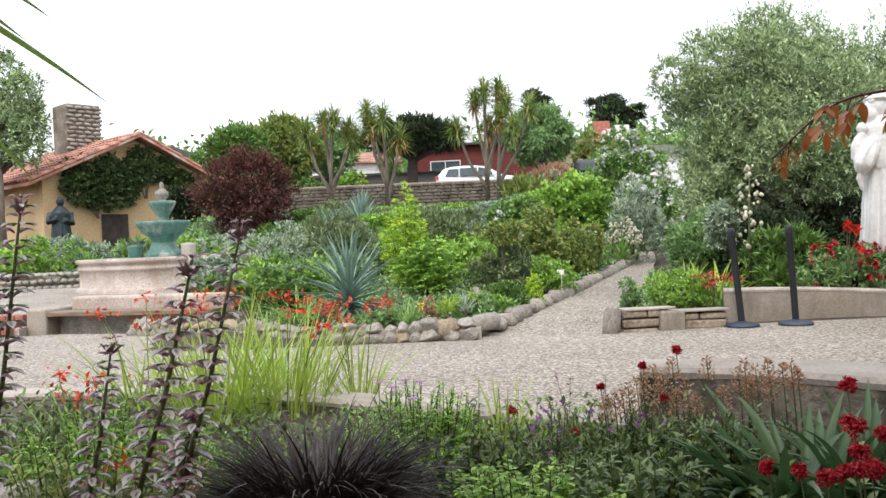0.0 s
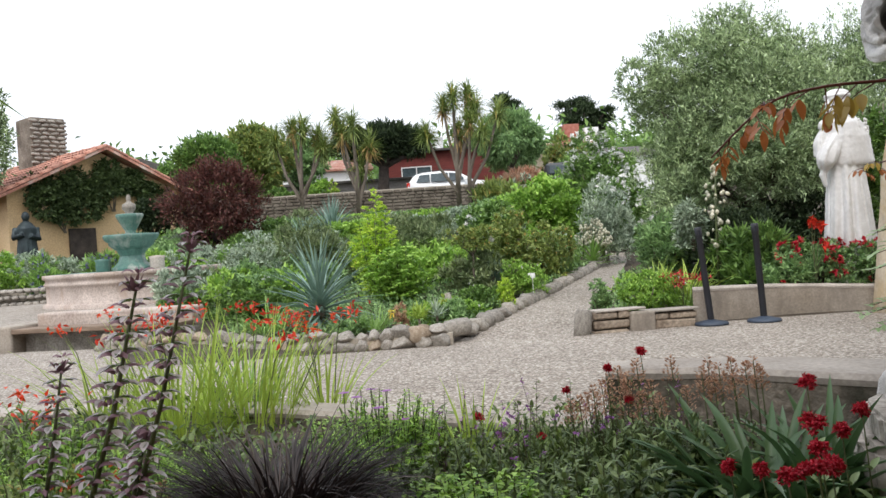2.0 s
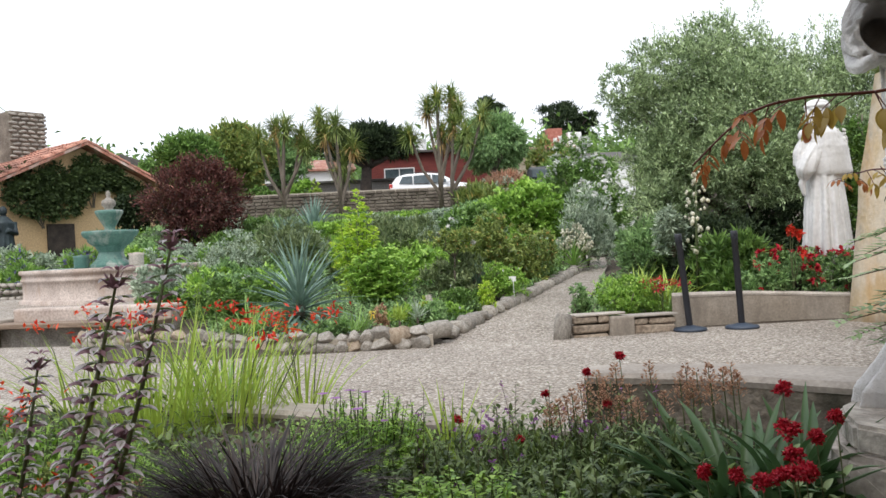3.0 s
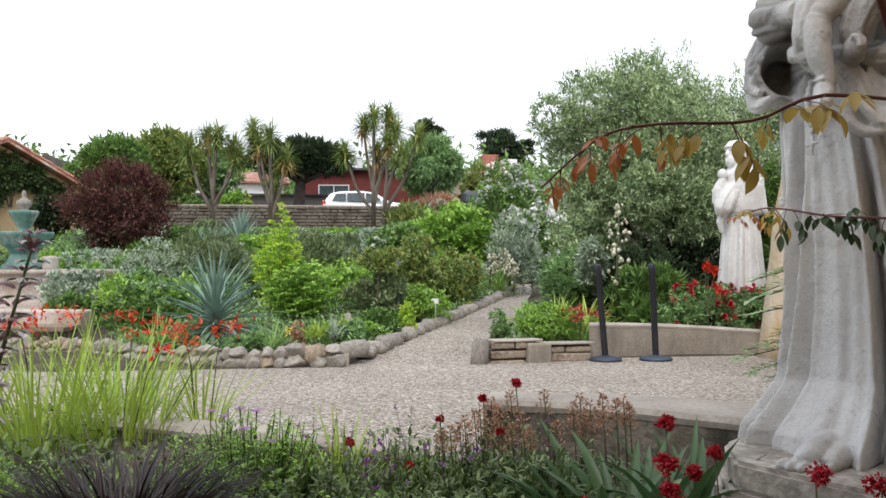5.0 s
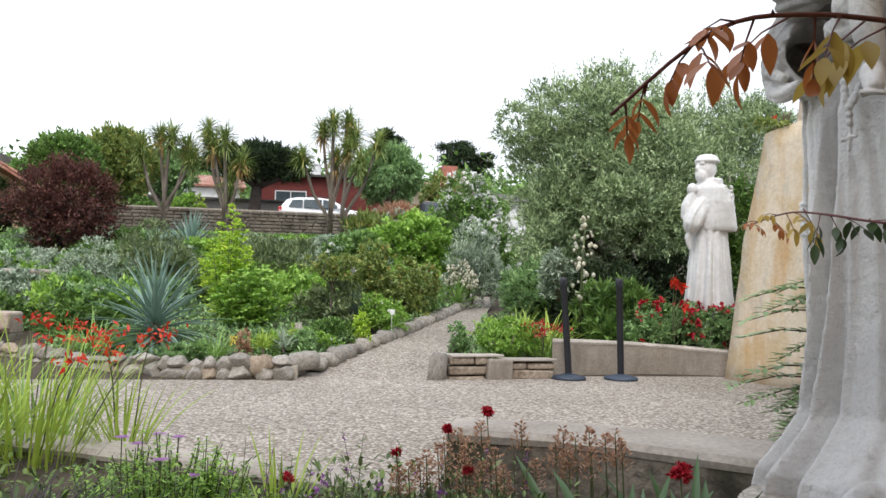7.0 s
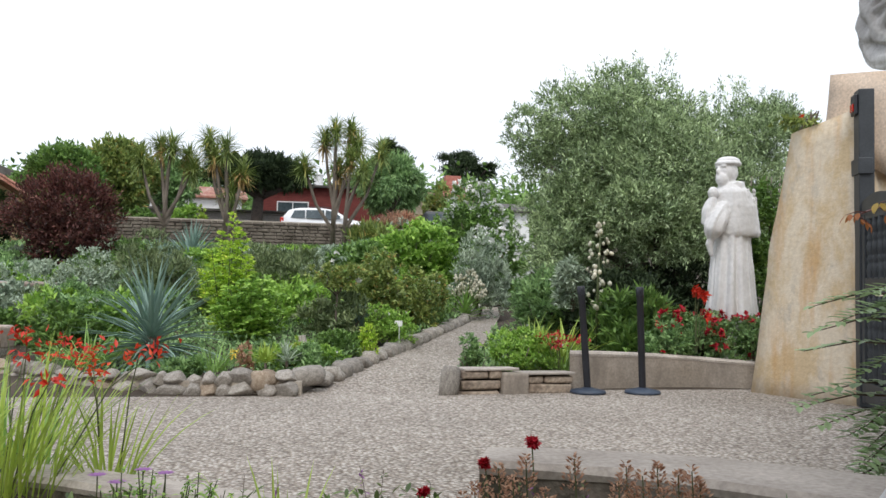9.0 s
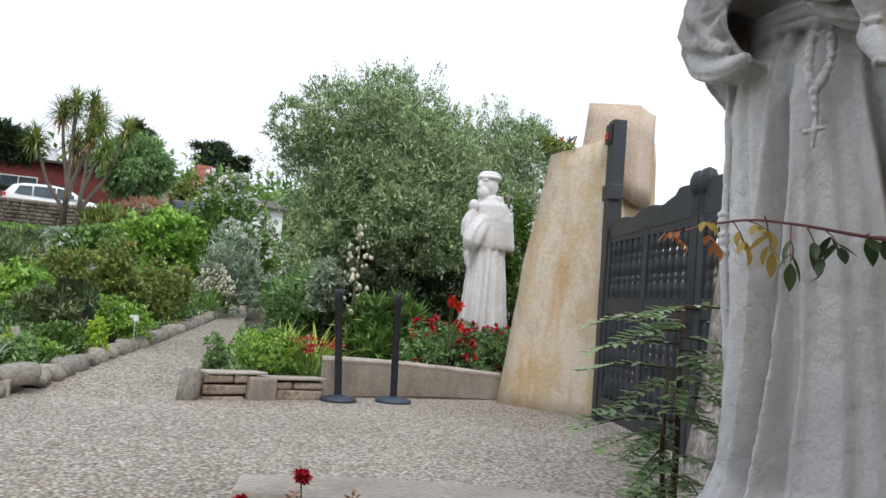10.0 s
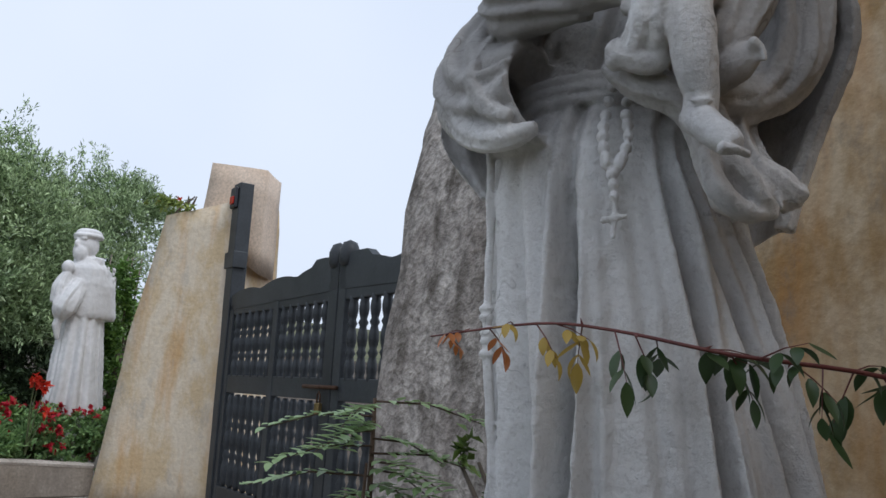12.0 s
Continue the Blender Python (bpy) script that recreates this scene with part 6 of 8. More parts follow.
wispy_bush("lime_bush", "open lime-green leafy bush with spreading twigs", LEAF_BRIGHT, (-0.24, 11.30), [(0.5 * math.cos(2.4 * k) * (0.3 + 0.05 * k), 0.4 * math.sin(2.4 * k) * (0.3 + 0.05 * k), 0.84 - 0.03 * k, 0.26) for k in range(15)], 0.066, 0.040, 22, 0.06)
wispy_bush("golden_bush", "tall narrow golden-lime bush with feathery twigs", LEAF_LIME, (-0.53, 11.70), [(0.05, 0.0, 1.58, 0.2), (-0.1, 0.05, 1.38, 0.2), (0.18, 0.1, 1.32, 0.2), (-0.2, -0.08, 1.12, 0.22), (0.02, -0.15, 1.22, 0.22), (0.26, -0.1, 1.05, 0.22), (-0.3, 0.05, 0.9, 0.22), (0.12, 0.15, 1.42, 0.18)], 0.058, 0.028, 34, 0.12)
shrub("rosemary", "spiky grey-green rosemary mound", LEAF_ROSEMARY, (-1.71, 14.00), 1.51, 1.42, 3600, 0.09, 0.014, 18, lift=1.0)
shrub("rosemary", "tall spiky rosemary behind the lime bush", LEAF_ROSEMARY, (0.11, 14.00), 1.50, 1.42, 3600, 0.10, 0.014, 18, lift=1.1)
shrub("sage_mound", "soft grey-green sage mound", LEAF_GREY, (-2.56, 12.50), 1.27, 1.18, 3200, 0.05, 0.02, 18)
shrub("sage_mound", "grey-green sage with pale flowers", LEAF_SAGE, (-2.20, 11.30), 0.93, 0.99, 3000, 0.05, 0.022, 18, flowers=(FLOWER_WHITE, 8, 0.03))
shrub("low_green_shrub", "low leafy green shrub by the stone edging", LEAF_GREEN, (-1.98, 10.20), 0.69, 0.82, 2400, 0.06, 0.03)
shrub("orange_tinged_shrub", "green shrub with yellow and orange tinged leaves", LEAF_ORANGE, (1.43, 12.30), 1.29, 0.95, 3400, 0.055, 0.028, 18)
shrub("orange_tinged_shrub", "yellow-green shrub over bare grey stems", LEAF_ORANGE, (2.05, 12.80), 1.21, 0.78, 2400, 0.055, 0.028, 14)
shrub("dark_cushion", "dense dark green cushion shrub", LEAF_GREEN, (2.08, 13.60), 1.03, 1.37, 2800, 0.05, 0.02)
shrub("green_bush", "broad bright green bush on the bank", LEAF_BRIGHT, (2.80, 18.00), 2.17, 1.70, 4200, 0.10, 0.05, 22)
shrub("green_bush", "mid green bush on the bank", LEAF_GREEN, (1.56, 17.00), 1.62, 1.37, 3000, 0.10, 0.045, 18)
shrub("lavender_bush", "grey-leaved bush with upright twigs", LEAF_GREY, (3.41, 15.00), 1.71, 1.11, 3400, 0.08, 0.018, 18, lift=0.9)
shrub("white_poppy_bush", "tall bush dotted with large white flowers", LEAF_GREEN, (4.40, 20.00), 3.08, 2.09, 5200, 0.10, 0.04, 24, flowers=(FLOWER_WHITE, 130, 0.11))
shrub("white_poppy_bush", "bush dotted with white flowers behind the tree", LEAF_GREEN, (4.32, 17.00), 2.30, 1.49, 3600, 0.09, 0.035, 18, flowers=(FLOWER_WHITE, 90, 0.10))
shrub("euphorbia", "bright green whorled euphorbia bush", LEAF_SAGE, (3.28, 11.00), 1.15, 0.85, 3600, 0.085, 0.02, 18, lift=0.5)
shrub("silver_shrub", "silvery leaved shrub on bare stems", LEAF_GREY, (3.43, 10.20), 1.31, 0.43, 1300, 0.08, 0.022, 10, base=0.75)
shrub("broad_lance_bush", "dense bush of long green lance leaves", LEAF_GREEN, (3.88, 9.70), 0.86, 0.82, 2600, 0.13, 0.026, 14, lift=0.7)
shrub("daisy_mound", "fresh green mound of small white daisies", LEAF_BRIGHT, (2.53, 9.15), 0.50, 0.68, 3600, 0.04, 0.014, 18, flowers=(FLOWER_WHITE, 12, 0.022))
shrub("daisy_mound", "grey-green creeping plant spilling over the planter corner", LEAF_SAGE, (1.97, 9.00), 0.49, 0.36, 1200, 0.04, 0.016, 10)
shrub("red_rose_bush", "low green bush with crimson flowers around the statue", LEAF_SAGE, (4.21, 9.25), 0.59, 0.69, 2400, 0.07, 0.02, 14, flowers=(FLOWER_CRIMSON, 10, 0.045))
shrub("red_rose_bush", "low green bush with crimson flower heads at the statue's foot", LEAF_SAGE, (4.73, 9.15), 0.51, 0.62, 2200, 0.06, 0.02, 14, flowers=(FLOWER_CRIMSON, 14, 0.05))
shrub("red_rose_bush", "dark leaved bush with red flowers in the shade", LEAF_GREEN, (4.42, 9.80), 0.89, 0.73, 1800, 0.07, 0.022, 12, flowers=(FLOWER_CRIMSON, 8, 0.05))
rosette("agave", "blue-green agave with narrow leaves", LEAF_BLUE, (1.15, 11.60), 0.42, 60, 0.04, None, (20, 86), (0, 25), "agave")
rosette("agave", "large spiky agave on the far bank", LEAF_BLUE, (-2.33, 24.00), 1.0, 60, 0.09, None, (15, 86), (0, 25), "agave")
rosette("agave", "large spiky agave below the road wall", LEAF_BLUE, (-3.26, 25.00), 1.0, 60, 0.09, None, (15, 86), (0, 25), "agave")
tuft("striped_iris", "yellow-green striped strap leaves", LEAF_YELLOW, (3.02, 9.50), 0.2, 0.55, 90, 0.028, 0.2, (40, 85), (15, 60), "iris")
tuft("striped_iris", "arching yellow-striped strap leaves", LEAF_YELLOW, (2.87, 9.90), 0.25, 0.5, 60, 0.026, 0.15, (40, 85), (15, 60), "iris")
tuft("red_kangaroo_paw", "clump with drooping dark red flower heads", LEAF_STRAP, (2.92, 9.00), 0.15, 0.35, 40, 0.015, 0.08, (40, 85), (15, 60), "flower", (FLOWER_CRIMSON, 16, 0.34))
tuft("lance_leaf_clump", "arching green strap leaves beside the blue yucca", LEAF_STRAP, (-1.64, 9.30), 0.2, 0.5, 80, 0.02, 0.15, (30, 80), (30, 90), "flower")

# small plants along the stone edging
def cushion(name, label, material, px_xy, width, top, n, leaf, wide, flowers=None, category="groundcover"):
    return shrub(name, label, material, px_xy, top, width, n, leaf, wide, 10, 0.9, 0.5, flowers, STEM, category)


cushion("green_groundcover", "low green groundcover beside the path", LEAF_BRIGHT, (1.49, 11.20), 0.8, 0.69, 2200, 0.04, 0.018, (FLOWER_WHITE, 5, 0.02))
cushion("green_groundcover", "low green groundcover with tiny white flowers", LEAF_GREEN, (0.79, 10.30), 0.75, 0.46, 2200, 0.04, 0.018, (FLOWER_WHITE, 6, 0.02))
cushion("yellow_groundcover", "low yellow-green cushion plant", LEAF_LIME, (1.04, 10.10), 0.35, 0.49, 900, 0.035, 0.015)
cushion("green_groundcover", "low green groundcover behind the cobbles", LEAF_BRIGHT, (0.42, 9.70), 0.75, 0.37, 2200, 0.04, 0.018, (FLOWER_WHITE, 3, 0.02))
cushion("green_groundcover", "leafy sage green groundcover patch", LEAF_SAGE, (0.44, 9.40), 0.5, 0.36, 1500, 0.05, 0.02)
cushion("yellow_groundcover", "small yellow-leaved cushion plant", LEAF_YELLOW, (0.26, 9.50), 0.22, 0.45, 500, 0.04, 0.018)
cushion("green_groundcover", "soft green ferny cushion plant", LEAF_BRIGHT, (0.03, 9.40), 0.4, 0.39, 1300, 0.05, 0.012)
cushion("brown_groundcover", "small rust-brown tufted plant", DRY_RUST, (-0.17, 9.20), 0.2, 0.36, 400, 0.04, 0.016)
rosette("succulent", "pale lime succulent rosette at the stone edging", LEAF_YELLOW, (0.02, 8.85), 0.17, 50, 0.02, 0.2, (10, 80), (0, 20), "succulent")
rosette("succulent", "grey spiky succulent at the stone edging", LEAF_GREY, (0.21, 8.95), 0.18, 40, 0.02, 0.2, (10, 80), (0, 20), "succulent")
tuft("yellow_daisy", "green tuft with a yellow daisy", LEAF_STRAP, (-0.45, 9.00), 0.18, 0.3, 90, 0.012, 0.12, (20, 85), (10, 60), "flower", (FLOWER_YELLOW, 1, 0.16))
cushion("green_groundcover", "low green plants beneath the blue yucca", LEAF_SAGE, (-0.72, 9.00), 0.45, 0.26, 1000, 0.05, 0.02)
ms = thing("marker_stone", "small upright grey stone among groundcover", "rock", 0.38, 9.70, 0.15)
stone(ms, 0, 0, 0.15, 0.07, 0.06, 0.28)
ps = thing("plant_label", "small white plant label on a stake", "plant label", 1.52, 10.90, gz(1.5, 10.9))
bm = bmesh.new()
box(bm, -0.045, -0.006, 0.30, 0.045, 0.006, 0.37, pose(0, 0, 0, -14, 0, 0), bevel=0.002)
part("plate", bm, SIGN, ps)
v, f = tube([(0, 0, 0), (0, 0.0, 0.31)], [0.006, 0.006], 6)
obj("stake", mesh_from("stake", v, f), TRIM_WHITE, ps)


def rose_standard(xy, top):
    x, y = xy
    z = gz(x, y)
    t = thing("standard_rose", "small standard rose with white blooms on a bare stem", "rose", x, y, z)
    h = top - z
    obj("stem", mesh_from("stem", *trunk_and_limbs((0, 0, -0.05), (0.03, 0, h * 0.6), [(0.2, 0.05, h * 0.9), (-0.18, 0, h * 0.92), (0, 0.1, h * 0.95), (-0.1, -0.15, h * 0.85)], 0.016, 0.004, 0.04), smooth=True), BARK, t)
    v, f = crown_mesh("crown", 1500, 0.36, 0.3, 0.24, 12, 0.055, 0.03)
    obj("foliage", mesh_from("foliage", v + np.array([0, 0, h * 0.82]), f), LEAF_ORANGE, t)
    p, d = scatter(7, 0.36, 0.3, 0.26, 6, 0.95, 0.8, 1)
    P = np.repeat(p + np.array([0, 0, h * 0.84]), 10, 0)
    v, f = leaves(P, rng.normal(size=P.shape), 0.045, 0.04)
    stuffed(obj("bloom", mesh_from("bloom", v, f), FLOWER_WHITE, t))


rose_standard((0.77, 11.40), 1.28)


def bell_spike(x, y, z0, z1, spread, n, label):
    """A tall stem hung with cream bells."""
    t = thing("yucca_flower_spike", label, "yucca flower", x, y, z0)
    h = z1 - z0
    v, f = tube([(0, 0, -0.05), (0.02, 0, h * 0.5), (0.05, 0, h)], [0.018, 0.014, 0.006], 8)
    obj("stalk", mesh_from("stalk", v, f, True), STEM, t)
    s = rng.uniform(0.30, 1.0, n)
    a = rng.uniform(0, 2 * math.pi, n)
    r = spread * np.sin(np.pi * np.clip((s - 0.22) / 0.85, 0, 1)) ** 0.7 * rng.uniform(0.3, 1, n)
    p = np.stack([0.04 * s + r * np.cos(a), r * np.sin(a), h * s], 1)
    v, f = blobs(p, rng.uniform(0.016, 0.027, n), 1.3, 1)
    stuffed(obj("bell", mesh_from("bell", v, f, True), FLOWER_CREAM, t))
    v, f = leaves(p, p * np.array([-1, -1, 0]) + np.array([0, 0, -0.02]), 0.03, 0.006)
    stuffed(obj("flower_stalk", mesh_from("flower_stalk", v, f), STEM, t))
    return t


bell_spike(3.60, 9.90, 0.35, 1.74, 0.16, 60, "tall stem of cream yucca bells beside the barrier posts")
for sx, sy, drop, _ in ((2.94, 14.60, 1, 0.05), (3.14, 14.60, 0, 0.0), (3.26, 14.40, 2, 0.0)):
    bell_spike(sx, sy, gz(3, sy) + 0.25, 1.28 - 0.09 * drop, 0.16, 55, "short stem of cream yucca bells by the path's end")
rosette("agave", "green yucca rosette beneath cream flower stems", LEAF_STRAP, (3.08, 14.50), 0.5, 50, 0.04, None, (10, 80), (5, 30), "yucca")

# filler shrubs on the bank, each with its own size and tone
bank = random.Random(11)
FILL = [("bank_shrub", "mixed green shrub on the garden bank", LEAF_GREEN), ("bank_shrub", "grey-green shrub on the garden bank", LEAF_GREY), ("bank_shrub", "yellow-green shrub on the garden bank", LEAF_BRIGHT), ("bank_shrub", "sage green shrub on the garden bank", LEAF_SAGE), ("bank_shrub", "spiky olive-green shrub on the garden bank", LEAF_ROSEMARY)]
for k in range(120):
    y = bank.uniform(11.2, 32)
    x = bank.uniform(-0.30 * y - 0.6, 0.245 * y + 1.0)
    if path_left(y) - 0.7 < x < path_right(y) + 0.7 and y < 17.5:
        continue
    if x < -2.6 and y < 21.5:
        continue
    if abs(x + 0.06 * y) < 0.6 and y < 13:
        continue
    nm, lb, mt = FILL[bank.randrange(len(FILL))]
    w = bank.uniform(0.8, 1.7) * (0.75 + y / 40)
    hh = bank.uniform(0.35, 0.75) * (0.75 + y / 34)
    crest_z = gz(x, y) + hh
    if y > 19 and x < 0.1 * y:
        crest_z = max(gz(x, y) + 0.22, min(crest_z, 0.85 + 0.045 * y))
    shrub(nm, lb, mt, (x, y), crest_z, w, 1500 + int(600 * bank.random()), 0.05 + y * 0.0028, (0.012 if mt is LEAF_ROSEMARY else 0.024) + y * 0.0008, 14, lift=0.9 if mt is LEAF_ROSEMARY else 0.35)
# low growth that closes over the soil of the bank
cov = []
for (x0, x1, y0, y1, n) in ((-2.2, 1.0, 8.9, 11.5, 5000), (-3.0, 3.0, 11.5, 16, 9000), (1.9, 5.5, 8.95, 12.5, 6000), (-4.5, 7.0, 16, 24, 9000), (-9, 9.5, 24, 36, 11000), (-14, -3, 21.5, 32, 7000)):
    x, y = rng.uniform(x0, x1, n), rng.uniform(y0, y1, n)
    pl = np.interp(y, [8.3, 9.7, 11.2, 15.2, 17, 18], [0.30, 0.98, 1.72, 3.48, 3.9, 9.0]) - 0.12
    pr = np.interp(y, [8.3, 9.7, 11.2, 15.2, 17, 18], [1.62, 2.05, 2.55, 3.80, 4.2, 9.0]) + 0.12
    line = np.interp(x, [-3.9, -2.6, -1.55, -0.7, 0.3], [10.7, 9.85, 9.05, 8.75, 8.7])
    keep = ~((x > pl) & (x < pr)) & (y > line)
    x, y = x[keep], y[keep]
    z = np.array([gz(a, b) for a, b in zip(x, y)]) + rng.uniform(0.0, 0.14, len(x))
    m = len(x)
    k = 0.055 + 0.006 * np.maximum(0, y - 9)
    cov.append(leaves(np.stack([x, y, z], 1), rng.normal(size=(m, 3)) + np.array([0, 0, 0.9]), k, k * 0.45))
v, f = merge(*cov)
tagged(obj("bank_groundcover", mesh_from("bank_groundcover", v, f), LEAF_SAGE, label="mixed low green growth covering the garden bank"), category="groundcover", kind="stuff")
# planting behind the fountain
for k in range(16):
    x = -14.5 + 0.78 * k + bank.uniform(-0.2, 0.2)
    y = bank.uniform(20.2, 23.5)
    if abs(x - FX) < 2.2 and y < 20.4:
        y += 1
    mt = FILL[bank.randrange(len(FILL))]
    shrub(mt[0], mt[1], mt[2], (x, y), 0.28 + bank.uniform(0.7, 1.25), bank.uniform(1.2, 2.0), 1900, 0.10, 0.04, 14, base=0.25)
for x, y, w in ((-8.8, 20.3, 1.5), (-7.7, 20.6, 1.2), (-4.4, 20.3, 1.1)):
    shrub("blue_agapanthus", "bed of blue-violet flowers behind the fountain", LEAF_STRAP, (x, y), 1.22, w, 1000, 0.2, 0.03, 12, lift=0.8, flowers=(FLOWER_VIOLET, 70, 0.07), base=0.25, category="flower")
for x, y in ((-3.6, 13.2), (-3.2, 14.6), (-3.9, 15.4), (-2.9, 16.4), (-3.3, 12.0)):
    shrub("bank_shrub", "grey-green shrub beside the fountain", FILL[bank.randrange(len(FILL))][2], (x, y), gz(x, y) + bank.uniform(0.5, 0.8), bank.uniform(1.0, 1.5), 2200, 0.07, 0.028, 14)

# creeper with orange trumpets between statue and pillar
def creeper(name, label, material, x, y, z0, z1, width, n, leaf, flowers=None, turn=0.0, lean=0.0):
    t = thing(name, label, "climber", x, y, z0, turn)
    h = z1 - z0
    p, d = scatter(n, width / 2, 0.22, h / 2 * 1.05, 16)
    p = p + np.array([0, 0, h / 2])
    p[:, 0] += lean * p[:, 2]
    v, f = leaves(p, d + np.array([0, -0.6, -0.2]) + rng.normal(size=(n, 3)) * 0.4, leaf, leaf * 0.5)
    stuffed(obj("foliage", mesh_from("foliage", v, f), material, t))
    pairs = [tube([(rng.uniform(-0.1, 0.1), 0, -0.05), (rng.uniform(-0.3, 0.3) * width, 0.05, h * 0.5), (rng.uniform(-0.4, 0.4) * width, 0.02, h * 0.9)], [0.025, 0.015, 0.006], 6) for _ in range(4)]
    stuffed(obj("branchwork", mesh_from("branchwork", *join(*pairs), smooth=True), BARK, t))
    if flowers:
        fm, fn, fs = flowers
        p, d = scatter(fn, width / 2, 0.25, h / 2, 10, 0.98, 0.25, 1)
        p = p + np.array([0, -0.1, h / 2])
        p[:, 0] += lean * p[:, 2]
        P = np.repeat(p, 7, 0)
        v, f = leaves(P, rng.normal(size=P.shape) + np.array([0, -0.8, 0.2]), fs, fs * 0.5)
        stuffed(obj("blossom", mesh_from("blossom", v, f), fm, t))
    return t


creeper("trumpet_vine", "green climber with orange-red trumpet flowers beside the pillar", LEAF_GREEN, 5.36, 9.45, 0.3, 2.5, 0.6, 2600, 0.08, (FLOWER_ORANGE, 5, 0.06), -15)
creeper("trumpet_vine", "small climber on top of the gate pillar", LEAF_ORANGE, 4.95, 8.1, 2.45, 2.72, 0.4, 260, 0.06, (FLOWER_ORANGE, 1, 0.05), -60)
rr = thing("scarlet_rose", "scarlet rose blooms on thin stems before the white statue", "rose", 4.30, 8.95, 0.36)
P = []
st = []
for x, z in ((0.0, 0.60), (0.07, 0.57), (0.11, 0.36), (-0.03, 0.64)):
    P.append((x, -0.1, z))
    st.append(tube([(0.02, 0, 0), (x * 0.6, -0.05, z * 0.6), (x, -0.1, z)], [0.006, 0.005, 0.004], 5))
PP = np.repeat(np.array(P), 16, 0)
v, f = leaves(PP + rng.normal(size=PP.shape) * 0.012, rng.normal(size=PP.shape), 0.07, 0.05)
stuffed(obj("bloom", mesh_from("bloom", v, f), FLOWER_RED, rr))
stuffed(obj("stem", mesh_from("stem", *join(*st)), STEM, rr))
# vines on the house
creeper("house_vine", "dense dark vine over the house gable", LEAF_VINE, -11.80, 28.72, 2.35, 4.45, 2.9, 6500, 0.16, None, 48)
creeper("house_vine", "green vine trained under the house roof", LEAF_VINE, -10.55, 30.1, 3.05, 4.85, 2.6, 5600, 0.16, None, 48)
creeper("house_vine", "vine hanging at the corner of the house wall", LEAF_VINE, -9.55, 31.2, 2.5, 4.2, 1.5, 2400, 0.16, None, 48)

# red-flowered planting at the white statue's foot
for x, y, top, w, n in ((4.22, 9.35, 0.73, 0.55, 26), (4.50, 9.20, 0.73, 0.55, 34), (4.76, 9.08, 0.64, 0.5, 34), (4.97, 8.95, 0.74, 0.45, 26)):
    shrub("red_rose_bush", "low leafy rose bush with crimson blooms at the statue's foot", LEAF_SAGE, (x, y), top, w, 1700, 0.04, 0.02, 12, flowers=(FLOWER_CRIMSON, n, 0.05), category="rose", base=0.3)


# ---- road wall, car, houses and trees beyond ----
wall_line = [(-9.5, 36.4), (-5.5, 36.3), (-2.0, 36.3), (4.2, 36.5), (9.0, 37.0)]
road_wall = thing("road_wall", "long dark rubble-stone retaining wall below the road", "stone wall", kind="structure")
obj("mortar_body", rubble_bed("mortar_body", [(x, y + 0.25, 2.0) for x, y in wall_line], 1.60, 0.5, MORTAR), MORTAR, road_wall)
sv, sf = [], []
bmk = bmesh.new()
box(bmk, -0.5, -0.5, -0.5, 0.5, 0.5, 0.5, bevel=0.12)
bv = np.array([tuple(q.co) for q in bmk.verts])
bf = [[q.index for q in fa.verts] for fa in bmk.faces]
bmk.free()
for row in range(11):
    x = -9.3 + 0.2 * (row % 2)
    while x < 8.6:
        L = float(rng.uniform(0.22, 0.55))
        yy = float(np.interp(x, [p[0] for p in wall_line], [p[1] for p in wall_line])) + 0.02
        o = len(sv)
        c = np.array([x + L / 2, yy + float(rng.uniform(-0.04, 0.03)), 2.06 + 0.143 * row])
        sv += [tuple(q) for q in bv * np.array([L - 0.04, 0.2, 0.112]) + c]
        sf += [tuple(i + o for i in q) for q in bf]
        x += L
tagged(obj("wall_stones", mesh_from("wall_stones", sv, sf), RUBBLE, road_wall, "dark grey and brown coursed stones"), kind="stuff")

# white car, seen side-on above the wall
car = thing("white_hatchback", "white hatchback car parked on the road above the wall", "car", 1.93, 40.00, 2.98, -7)
side = [(-2.05, 0.30), (-2.10, 0.75), (-2.02, 0.98), (-1.72, 1.40), (-1.30, 1.50), (-0.3, 1.52), (0.35, 1.44), (1.05, 1.02), (1.75, 0.90), (2.05, 0.72), (2.12, 0.42), (2.05, 0.28)]
bm = bmesh.new()
lo = [bm.verts.new((x, -0.86 if z < 1.0 else -0.70, z)) for x, z in side]
hi = [bm.verts.new((x, 0.86 if z < 1.0 else 0.70, z)) for x, z in side]
bm.faces.new(lo)
bm.faces.new(hi[::-1])
for i in range(len(side)):
    j = (i + 1) % len(side)
    bm.faces.new((lo[i], hi[i], hi[j], lo[j]))
bmesh.ops.recalc_face_normals(bm, faces=bm.faces[:])
bmesh.ops.bevel(bm, geom=bm.edges[:], offset=0.04, segments=2, affect="EDGES")
part("body", bm, WHITE_PAINT, car, smooth=True)


def pane(parent, name, corners, material):
    bm = bmesh.new()
    a = [bm.verts.new(p) for p in corners]
    b = [bm.verts.new((p[0], p[1] + 0.03, p[2])) for p in corners]
    bm.faces.new(a)
    bm.faces.new(b[::-1])
    for i in range(len(a)):
        j = (i + 1) % len(a)
        bm.faces.new((a[i], b[i], b[j], a[j]))
    bmesh.ops.recalc_face_normals(bm, faces=bm.faces[:])
    return part(name, bm, material, parent)


